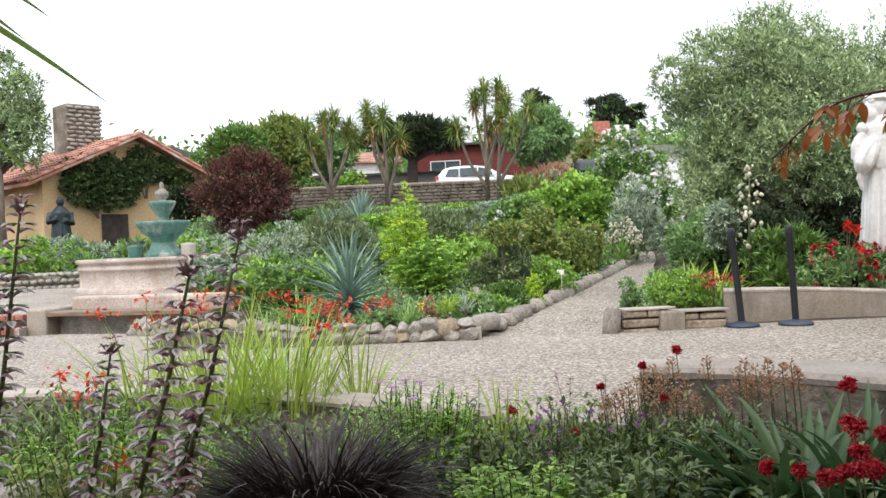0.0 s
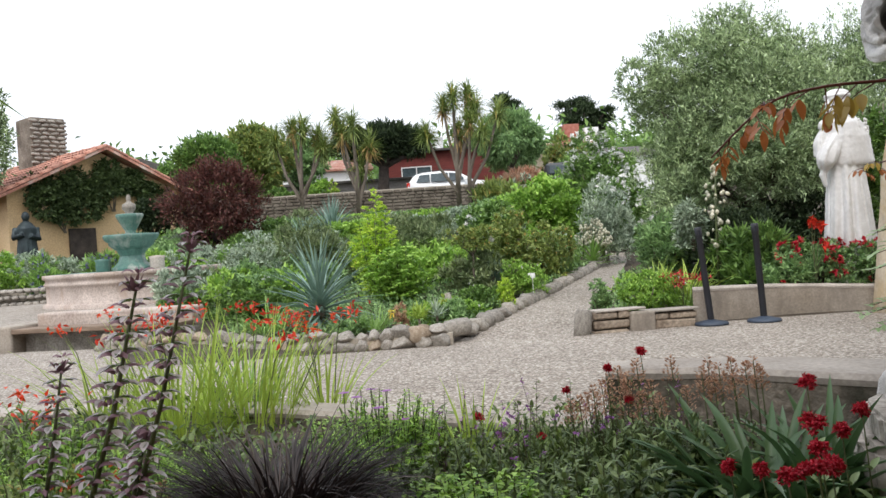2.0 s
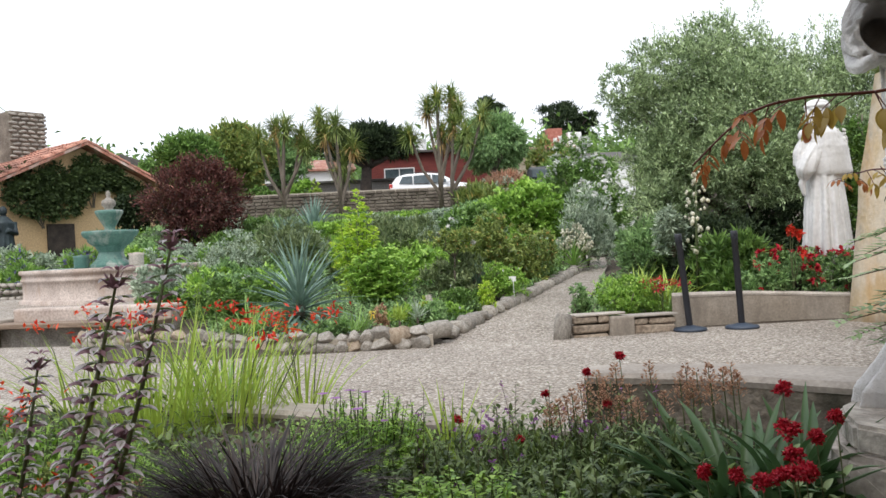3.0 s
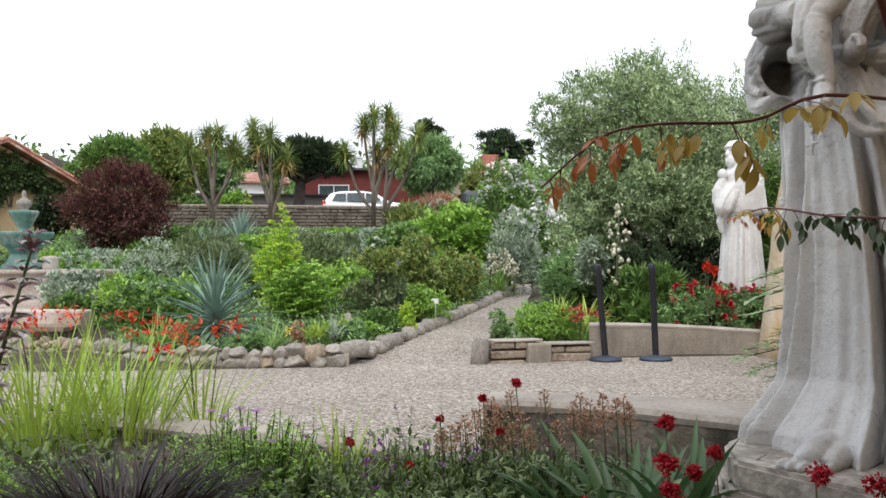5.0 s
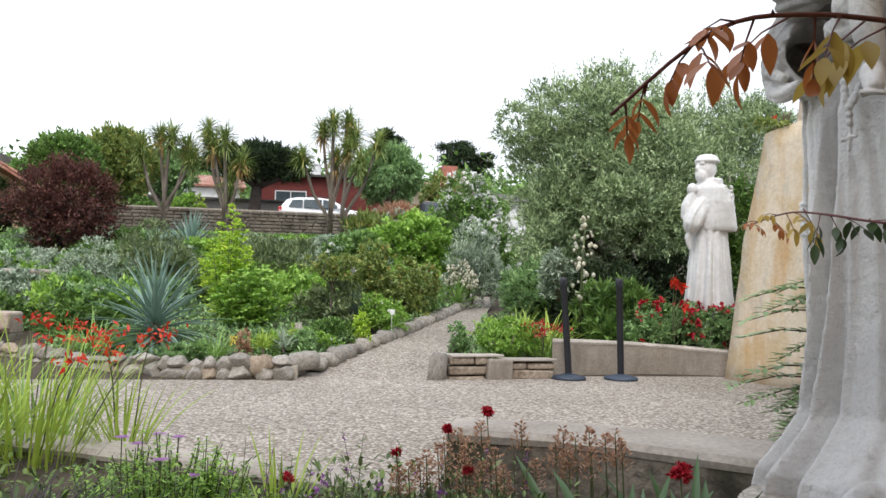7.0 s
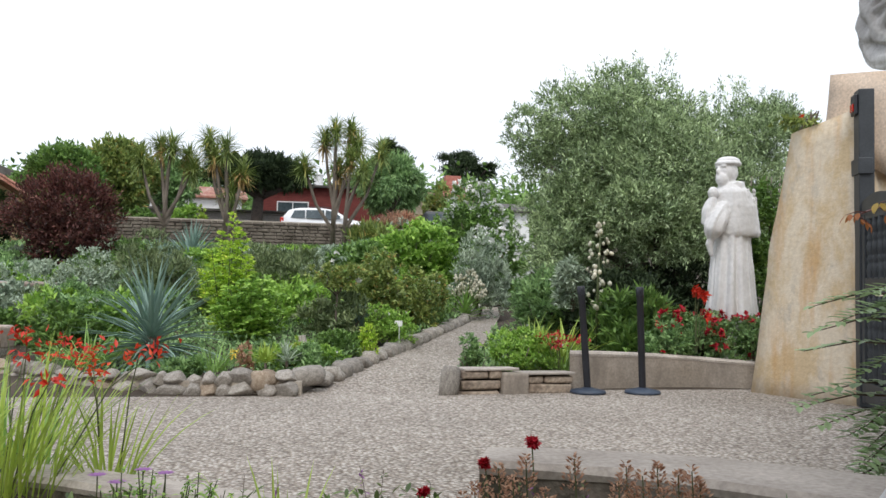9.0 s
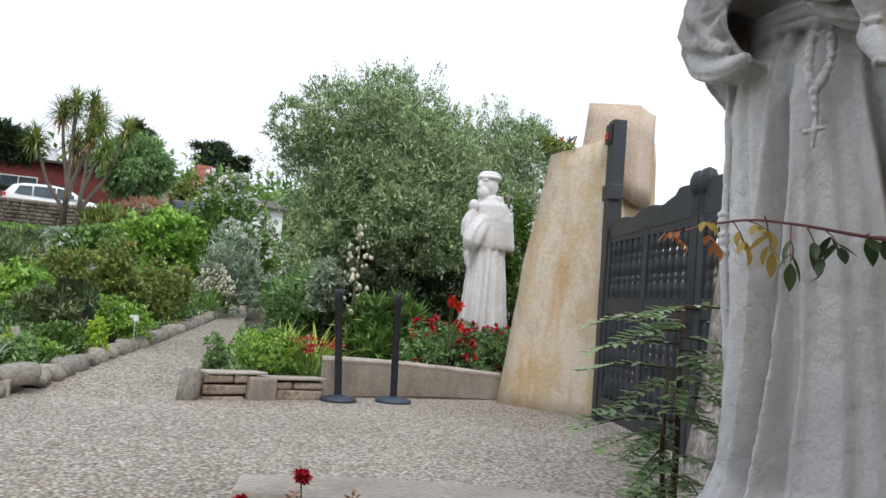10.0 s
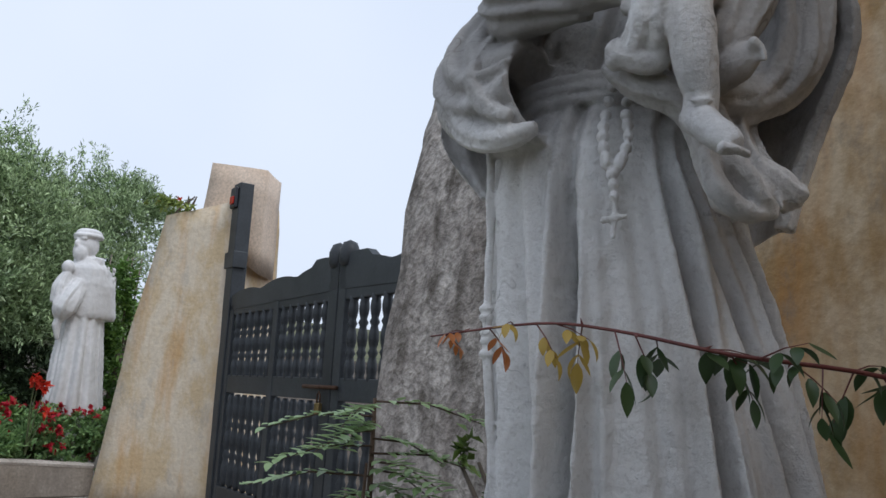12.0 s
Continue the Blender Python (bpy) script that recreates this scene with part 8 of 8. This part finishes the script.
tuft("crocosmia", "low orange crocosmia flowers among the acanthus", LEAF_STRAP, (-0.93, 2.75), 0.10, 0.3, 26, 0.012, 0.1, (35, 80), (20, 60), "crocosmia", (FLOWER_ORANGE, 2, 0.26))
tuft("crocosmia", "crocosmia flowers at the bed's edge", LEAF_STRAP, (-1.61, 3.60), 0.10, 0.4, 34, 0.014, 0.12, (35, 80), (20, 60), "crocosmia", (FLOWER_ORANGE, 3, 0.36))
tuft("strap_leaf_tuft", "upright yellow-green strap leaf tuft", LEAF_YELLOW, (0.21, 3.25), 0.12, 0.42, 36, 0.013, 0.05, (55, 88), (10, 60), "grass")
tuft("black_grass", "mound of dark purple-black strap grass", LEAF_BLACK, (-0.40, 2.46), 0.20, 0.42, 2300, 0.0095, 0.16, (0, 86), (40, 110), "grass", seg=7)
tuft("strap_leaf_tuft", "few arching yellow blades in the black grass", LEAF_YELLOW, (-0.41, 2.62), 0.16, 0.36, 8, 0.010, 0.03, (60, 85), (60, 120), "grass")
tuft("strap_leaf_tuft", "arching lime strap leaves beside the black grass", LEAF_LIME, (-0.02, 2.55), 0.12, 0.34, 30, 0.014, 0.06, (15, 60), (30, 80), "grass")

# mounds and masses, back to front
leafy_mound("african_daisy", "green mound of purple daisies", LEAF_BRIGHT, -0.16, 3.28, 0.66, 0.5, 0.47, 3200, 0.042, 0.014, flowers=None, rise=(-10, 60))


def daisies(rows, material, size, z_stem, label):
    for x, y, z in rows:
        t = thing("purple_daisy", label, "flower", x, y, BED)
        k = 12
        a = np.arange(k) * 30.0
        v, f = blades(np.repeat(np.array([[0, 0, z - BED]]), k, 0), a, np.full(k, 12.0), np.full(k, size), np.full(k, size * 0.42), np.full(k, 14.0), 3, 0.1, True)
        singly("petal", v, f, k, material, t)
        v, f = tube([(0, 0, 0), (0, 0, z - BED)], [0.002, 0.002], 5)
        obj("stem", mesh_from("stem", v, f), STEM, t)


daisies([(-0.280, 3.330, 0.450), (-0.180, 3.430, 0.440), (-0.120, 3.430, 0.430), (-0.230, 3.330, 0.430), (-0.140, 3.180, 0.410), (-0.050, 3.230, 0.350)], FLOWER_PURPLE, 0.028, 0.1, "purple daisy above its green mound")
leafy_mound("wallflower", "grey-green bushy plant with small purple flowers", NEAR_SAGE, 0.38, 3.05, 0.6, 0.45, 0.41, 1500, 0.05, 0.012, flowers=(FLOWER_PURPLE, 22, 0.014), rise=(25, 88))
leafy_mound("wallflower", "sage-green bushy plant with violet flowers", NEAR_GREEN, 0.57, 2.85, 0.6, 0.5, 0.41, 1600, 0.05, 0.012, flowers=(FLOWER_PURPLE, 14, 0.014), rise=(25, 88))
leafy_mound("wallflower", "grey-green plant with narrow leaves", NEAR_SAGE, 0.71, 2.65, 0.6, 0.5, 0.41, 1600, 0.07, 0.018, rise=(-10, 70))
leafy_mound("valerian_foliage", "green leafy valerian growth", NEAR_SAGE, 0.52, 2.35, 0.55, 0.4, 0.40, 800, 0.06, 0.022)
leafy_mound("wallflower", "dark green leafy plant with violet flowers", NEAR_GREEN, 0.32, 2.55, 0.5, 0.4, 0.38, 1000, 0.05, 0.016, flowers=(FLOWER_PURPLE, 10, 0.016))
leafy_mound("pale_leaf_mound", "pale yellow-green leafy mound", LEAF_BRIGHT, 0.17, 2.35, 0.6, 0.4, 0.41, 1900, 0.05, 0.024, rise=(-10, 50))
leafy_mound("dark_leaf_mound", "low bronze-green creeping plant", NEAR_GREEN, 0.05, 2.75, 0.5, 0.4, 0.39, 800, 0.045, 0.024)
leafy_mound("fine_leaf_mound", "feathery bright green plant among the acanthus", LEAF_BRIGHT, -0.80, 2.75, 0.8, 0.5, 0.46, 2000, 0.06, 0.012)
leafy_mound("fine_leaf_mound", "leafy green plant at the bed's corner", LEAF_BRIGHT, -1.19, 2.90, 0.8, 0.5, 0.50, 2200, 0.06, 0.016)
leafy_mound("rusty_groundcover", "rust and green groundcover under the acanthus", LEAF_ORANGE, -1.09, 2.45, 0.7, 0.45, 0.48, 2000, 0.045, 0.018)
leafy_mound("rusty_groundcover", "low reddish groundcover by the rocks", DRY_RUST, -0.92, 2.50, 0.45, 0.3, 0.45, 420, 0.035, 0.014)
leafy_mound("fine_leaf_mound", "soft green growth beside the acanthus spikes", NEAR_GREEN, -1.56, 3.20, 0.9, 0.6, 0.51, 1300, 0.06, 0.016)
leafy_mound("wallflower", "grey-green stems before the low seat wall", NEAR_SAGE, 0.88, 2.75, 0.6, 0.4, 0.46, 1300, 0.055, 0.014, rise=(20, 88))
leafy_mound("wallflower", "tall sage-green growth at the seat wall", NEAR_SAGE, 0.74, 2.95, 0.45, 0.3, 0.46, 900, 0.05, 0.013, rise=(25, 88))
# general growth closes over the soil
v1 = near_leaves(5200, (-2.6, 0.75), (2.2, 4.0), (0.13, 0.24), 0.05, 0.02)
v2 = near_leaves(2600, (0.2, 1.35), (1.7, 2.9), (0.13, 0.26), 0.055, 0.02)
v3 = near_leaves(2400, (-4.5, -0.9), (3.4, 5.0), (0.1, 0.24), 0.06, 0.022)
v, f = merge(v1, v2, v3)
tagged(obj("bed_undergrowth", mesh_from("bed_undergrowth", v, f, True), NEAR_GREEN, label="low mixed green growth covering the near bed"), category="groundcover", kind="stuff")

LEAF_LANCE = leafy("glossy_lance_leaves", (0.03, 0.07, 0.025), (0.10, 0.19, 0.07), 0.38, 0.2, gain=1.0)
# lance-leaved valerian with crimson heads at the plinth
tuft("lance_leaf_valerian", "broad clump of dark green lance leaves", LEAF_LANCE, (1.03, 2.44), 0.20, 0.38, 130, 0.052, 0.18, (4, 70), (25, 85), "valerian", seg=6)
tuft("lance_leaf_valerian", "green lance leaves beside the statue plinth", LEAF_LANCE, (1.24, 2.55), 0.20, 0.38, 125, 0.050, 0.14, (10, 74), (25, 75), "valerian", seg=6)


def valerian(x, y, z, size, label, material=FLOWER_CRIMSON, dome=0.75):
    t = thing("valerian_flower", label, "flower", x, y, BED)
    h = z - BED
    v, f = tube([(0.05, 0.04, 0), (0.02, 0.02, h * 0.6), (0, 0, h)], [0.0026, 0.0023, 0.0018], 6)
    obj("stem", mesh_from("stem", v, f, True), STEM, t)
    n = 210
    lobe = unit(rng.normal(size=(6, 3)) + np.array([0, 0, 0.2])) * size * 0.62
    lobe[:, 2] *= dome
    d = unit(rng.normal(size=(n, 3)) + np.array([0, 0, 0.3]))
    p = lobe[rng.integers(0, 6, n)] + d * (size * 0.48 * (0.7 + 0.3 * rng.random(n)))[:, None] + np.array([0, 0, h])
    v, f = leaves(p, d + rng.normal(size=(n, 3)) * 0.5, 0.011, 0.007)
    stuffed(obj("flower_head", mesh_from("flower_head", v, f), material, t))
    v, f = blobs(p[:70] * np.array([0.97, 0.97, 1]), 0.0045, 1.0, 1)
    stuffed(obj("floret", mesh_from("floret", v, f), material, t))
    lp = np.array([[0.03, 0.03, h * s] for s in (0.2, 0.2, 0.4, 0.4, 0.6, 0.6)])
    v, f = blades(lp, np.array([20, 200, 110, 290, 40, 220.0]), np.full(6, 40.0), np.full(6, 0.06), np.full(6, 0.02), np.full(6, 50.0), 4, 0.2, True)
    singly("leaf", v, f, 6, NEAR_SAGE, t)
    return t


for x, y, z, s in ((0.980, 2.040, 0.510, 0.033), (1.050, 2.040, 0.490, 0.022), (1.040, 2.190, 0.580, 0.024), (1.130, 2.090, 0.520, 0.022), (0.970, 1.990, 0.460, 0.026), (0.970, 1.940, 0.430, 0.030), (0.870, 1.950, 0.410, 0.026), (0.790, 2.100, 0.400, 0.022), (0.850, 2.050, 0.400, 0.020), (0.930, 2.000, 0.410, 0.022), (0.920, 1.900, 0.440, 0.026)):
    valerian(x, y, z, s * 0.85, "crimson valerian flower head beside the plinth")
for x, y, z, s in ((1.210, 1.780, 0.540, 0.03), (1.380, 1.800, 0.500, 0.034), (0.240, 3.220, 0.340, 0.018), (0.830, 3.050, 0.570, 0.015), (0.720, 3.100, 0.510, 0.012), (0.560, 3.110, 0.440, 0.010), (0.430, 2.910, 0.320, 0.011), (0.740, 2.900, 0.430, 0.011)):
    valerian(x, y, z, s, "small crimson valerian flower above the foliage")


def rust_plume(x, y, z, size):
    t = thing("dry_valerian_plume", "rust-brown dried valerian plume on a thin stem", "dried flower", x, y, BED, 0, "dried plumes")
    h = z - BED
    v, f = tube([(0.02, 0.01, 0), (0.01, 0.0, h * 0.6), (0, 0, h)], [0.003, 0.0026, 0.0015], 5)
    obj("stem", mesh_from("stem", v, f), STEM, t)
    n = 95
    s = rng.random(n)
    a = rng.uniform(0, 2 * math.pi, n)
    r = size * 0.40 * (1 - s) ** 0.6 * rng.uniform(0.2, 1, n)
    p = np.stack([r * np.cos(a), r * np.sin(a), h - size * 0.9 + size * s], 1)
    v, f = leaves(p, np.stack([np.cos(a), np.sin(a), np.full(n, 0.8)], 1), 0.014, 0.007)
    obj("plume", mesh_from("plume", v, f), DRY_RUST, t)


for x, y, z, s in ((0.670, 3.000, 0.470, 0.13), (0.730, 3.000, 0.520, 0.10), (0.800, 3.000, 0.540, 0.10), (0.730, 2.900, 0.460, 0.12), (0.820, 2.900, 0.480, 0.10), (0.910, 2.950, 0.550, 0.09), (1.020, 2.890, 0.540, 0.11), (1.020, 2.840, 0.490, 0.09), (1.130, 2.840, 0.530, 0.08), (1.160, 2.790, 0.520, 0.08), (0.610, 2.960, 0.440, 0.10), (0.540, 2.910, 0.430, 0.08), (0.820, 2.800, 0.450, 0.08), (0.680, 2.950, 0.500, 0.12), (0.620, 2.910, 0.470, 0.11), (0.740, 2.900, 0.510, 0.11), (0.770, 2.850, 0.450, 0.10), (0.980, 2.840, 0.520, 0.11), (1.040, 2.840, 0.530, 0.11), (1.140, 2.790, 0.550, 0.09), (1.070, 2.790, 0.500, 0.09), (0.570, 2.910, 0.440, 0.10), (0.910, 2.800, 0.470, 0.09), (1.100, 2.890, 0.540, 0.07)):
    rust_plume(x, y, z, s)
# thin flowering stems that rise above the foliage
for k in range(26):
    x, y = 0.05 + 0.036 * k + float(rng.normal()) * 0.02, 3.05 + 0.12 * float(rng.normal()) - 0.008 * k
    h = float(rng.uniform(0.28, 0.42))
    t = thing("wiry_flower_stem", "thin wiry stem with tiny violet flowers", "flower", x, y, BED, 0, "wiry stems")
    dx = float(rng.normal()) * 0.03
    v, f = tube([(0, 0, 0), (dx * 0.5, 0, h * 0.5), (dx, 0, h)], [0.0014, 0.0011, 0.0007], 5)
    obj("stem", mesh_from("stem", v, f), STEM_BROWN, t)
    n = 14
    s = rng.uniform(0.55, 1.0, n)
    p = np.stack([dx * s, np.zeros(n), h * s], 1)
    v, f = leaves(p, rng.normal(size=(n, 3)) + np.array([0, 0, 0.6]), 0.016, 0.006)
    stuffed(obj("bud", mesh_from("bud", v, f), FLOWER_PURPLE if k % 3 == 0 else NEAR_SAGE, t))


# rose canes before the big statue
def rose_cane(name, label, pts, r, stations, materials, leaflet, sag=35):
    """A thorny cane with compound leaves. stations: where along it leaves sit, 0 to 1."""
    base = pts[0]
    t = thing(name, label, "rose", *base)
    P = [Vector(p) - Vector(base) for p in pts]
    fine = []
    for k in range(len(P) - 1):
        a, b, c, d = P[max(0, k - 1)], P[k], P[k + 1], P[min(len(P) - 1, k + 2)]
        for i in range(5):
            s = i / 5
            fine.append(0.5 * ((2 * b) + (c - a) * s + (2 * a - 5 * b + 4 * c - d) * s * s + (3 * b - a - 3 * c + d) * s ** 3))
    fine.append(P[-1])
    n = len(fine)
    v, f = tube(fine, [r * (1.1 - 0.75 * k / n) for k in range(n)], 8)
    cane = obj("cane", mesh_from("cane", v, f, True), STEM_RED, t)
    th = []
    for k in range(6, n - 2, 3):
        p = fine[k]
        d = Vector((rng.normal(), rng.normal(), rng.normal())).normalized()
        th.append(tube([p, p + d * r * 2.6], [r * 0.6, r * 0.08], 5))
    stuffed(obj("thorn", mesh_from("thorn", *join(*th)), STEM_RED, cane))
    for i, s in enumerate(stations):
        k = min(n - 2, int(s * (n - 1)))
        p = fine[k]
        az = float(rng.uniform(0, 360))
        el = float(rng.uniform(-70, 30))
        leaf_size = leaflet * float(rng.uniform(0.75, 1.15)) * (1.0 if s < 0.72 else 1.0 - 2.0 * (s - 0.72))
        L = leaf_size * 1.7
        d = Vector((math.cos(math.radians(az)) * math.cos(math.radians(el)), math.sin(math.radians(az)) * math.cos(math.radians(el)), math.sin(math.radians(el)) - 0.25)).normalized()
        e = p + d * L
        lf = obj("compound_leaf", mesh_from("compound_leaf", *tube([p, p.lerp(e, 0.5) + Vector((0, 0, 0.004)), e], [r * 0.3, r * 0.22, r * 0.12], 5)), STEM_RED, t)
        sd = d.cross(Vector((0, 0, 1)))
        sd = sd.normalized() if sd.length > 0.1 else Vector((1, 0, 0))
        rows = []
        for q, sg in ((0.4, 1), (0.4, -1), (0.75, 1), (0.75, -1), (1.0, 0)):
            w = (d * 0.5 + sd * sg).normalized() if sg else d
            rows.append((p.lerp(e, q), math.degrees(math.atan2(w.y, w.x)), math.degrees(math.asin(max(-1, min(1, w.z)))) - 28))
        m = len(rows)
        v, f = blades(np.array([tuple(q[0]) for q in rows]), np.array([q[1] for q in rows]) + rng.normal(size=m) * 10, np.array([q[2] for q in rows]) + rng.normal(size=m) * 12, leaf_size * rng.uniform(0.75, 1.1, m), leaf_size * 0.40, rng.uniform(sag * 0.1, sag * 2.2, m), 5, 0.12, True)
        singly("leaflet", v, f, m, materials[min(len(materials) - 1, int(s * len(materials)))], lf)
    return t


rose_cane("rose_cane", "thorny rose cane with green leaflets and red tips", [(1.95, 1.55, 0.14), (1.93, 1.70, 0.75), (1.80, 1.90, 1.06), (1.680, 2.050, 1.110), (1.550, 2.230, 1.130), (1.500, 2.390, 1.160), (1.490, 2.520, 1.170), (1.510, 2.740, 1.150)], 0.0050, [0.39, 0.405, 0.42, 0.43, 0.445, 0.46, 0.475, 0.49, 0.51, 0.53, 0.55, 0.58, 0.61, 0.64, 0.67, 0.70, 0.74, 0.78, 0.83, 0.87, 0.90, 0.93, 0.96, 0.99], [LEAF_ROSE] * 9 + [LEAF_ROSE_AMBER] * 2 + [LEAF_ROSE_RED], 0.058)
rose_cane("rose_cane", "arching rose cane with amber and red young leaves", [(1.75, 1.15, 0.1), (1.70, 1.2, 0.8), (1.35, 1.25, 1.17), (0.860, 1.100, 1.220), (0.700, 1.080, 1.180), (0.570, 1.060, 1.170), (0.490, 1.050, 1.150), (0.420, 1.060, 1.090)], 0.0034, [0.40, 0.43, 0.47, 0.50, 0.53, 0.56, 0.60, 0.62, 0.64, 0.68, 0.71, 0.74, 0.77, 0.80, 0.83, 0.86, 0.89, 0.91, 0.95, 0.99], [LEAF_ROSE_AMBER, LEAF_ROSE_AMBER, LEAF_ROSE_AMBER, LEAF_ROSE_AMBER, LEAF_ROSE_AMBER, LEAF_ROSE_RED, LEAF_ROSE_RED], 0.036)

# pinnate shrub by the grey tower
fern = thing("mahonia", "dark-stemmed shrub with glossy pinnate fronds before the tower", "shrub", 2.32, 3.52, 0.0)
fr_v = []
for k in range(38):
    s = 0.2 + 0.8 * k / 37
    az = float(rng.uniform(120, 330))
    L = float(rng.uniform(0.22, 0.38))
    n = 13
    q = np.linspace(0.15, 1, n)
    el = math.radians(18)
    d = np.array([math.cos(math.radians(az)), math.sin(math.radians(az)), 0.15])
    p0 = np.array([0.0, 0.0, 1.02 * s])
    pos = p0 + d[None] * (L * q)[:, None] - np.array([0, 0, 1])[None] * (0.10 * q ** 2)[:, None]
    pos = np.repeat(pos, 2, 0)
    a = np.where(np.arange(2 * n) % 2 == 0, az + 65, az - 65)
    fr_v.append(blades(pos, a + rng.normal(size=2 * n) * 8, rng.uniform(-10, 20, 2 * n), 0.058 * rng.uniform(0.8, 1.1, 2 * n), 0.026, rng.uniform(10, 50, 2 * n), 3, 0.15, True))
    v, f = tube([tuple(p0), tuple(p0 + d * L * 0.5 - np.array([0, 0, 0.025])), tuple(p0 + d * L - np.array([0, 0, 0.10]))], [0.004, 0.003, 0.0015], 5)
    stalk = obj("frond", mesh_from("frond", v, f), STEM_BROWN, fern)
    singly("leaflet", *fr_v[-1], 2 * n, LEAF_MAHONIA, stalk)
v, f = join(tube([(0, 0, 0), (0.02, 0.01, 0.5), (0, 0, 1.03)], [0.016, 0.012, 0.006], 7), tube([(0.02, 0, 0.02), (-0.1, -0.05, 0.5), (-0.14, -0.1, 0.85)], [0.012, 0.009, 0.004], 6))
obj("stem", mesh_from("stem", v, f, True), STEM_BROWN, fern)
creeper("wall_climber", "leafy climber on the grey tower behind the statue", NEAR_GREEN, 2.55, 3.2, 0.0, 0.95, 0.35, 500, 0.05, None, -60)

# palm blades that hang into the view, and a dark rose bloom overhead
palm = thing("palm_frond", "thin drooping green palm blades close by", "palm", -0.650, 0.950, 1.340)
B = np.array([-0.650, 0.950, 1.340])
tips = np.array([(-0.360, 0.930, 1.170), (-0.440, 0.970, 1.280), (-0.460, 0.950, 1.250), (-0.470, 0.980, 1.090)]) - B
starts = np.array([(-0.590, 0.950, 1.330), (-0.580, 0.970, 1.370), (-0.590, 0.950, 1.340), (-0.580, 0.980, 1.210)]) - B
for a, b in zip(starts, tips):
    m = (a + b) / 2 + np.array([0, 0, 0.012])
    rows = []
    for k in range(13):
        s = k / 12
        p = (1 - s) ** 2 * a + 2 * s * (1 - s) * m + s * s * b
        w = 0.005 * (1 - s ** 2.5) + 0.0002
        rows += [p + np.array([0, 0, w]), p + np.array([0, -w * 0.5, 0]), p - np.array([0, 0, w])]
    f = np.array([[3 * k + i, 3 * k + i + 1, 3 * k + i + 4, 3 * k + i + 3] for k in range(12) for i in range(2)])
    obj("blade", mesh_from("blade", np.array(rows), f, True), LEAF_STRAP, palm)
rib = [tuple(np.array([-0.6, -0.1, -1.0]) + np.array([-0.1, 0, 0])), (-0.35, -0.05, -0.4), (-0.1, 0, -0.05), (0.0, 0, 0.0)]
v, f = tube(rib, [0.02, 0.015, 0.010, 0.006], 8)
obj("stalk", mesh_from("stalk", v, f, True), STEM, palm)
bloom = thing("dark_rose", "dark red rose bloom hanging on its cane", "rose", 0.230, 1.150, 1.370)
pp = unit(rng.normal(size=(46, 3))) * 0.012
v, f = blades(pp, rng.uniform(0, 360, 46), rng.uniform(-80, 30, 46), 0.020 * rng.uniform(0.7, 1.1, 46), 0.020, rng.uniform(-60, 40, 46), 4, 0.2, True)
singly("petal", v, f, 46, solid("dark_rose_petals", (0.05, 0.004, 0.01), (0.10, 0.01, 0.02), 0.6, 10, 60, 0.1, 0.001), bloom)
v, f = tube([(0, 0, 0.01), (0.02, 0, 0.12), (0.1, 0.05, 0.3), (0.35, 0.1, 0.42), (0.8, 0.2, 0.2), (1.1, 0.25, -0.6), (1.15, 0.2, -1.2)], [0.003, 0.004, 0.005, 0.006, 0.007, 0.009, 0.01], 6)
obj("cane", mesh_from("cane", v, f, True), STEM_RED, bloom)
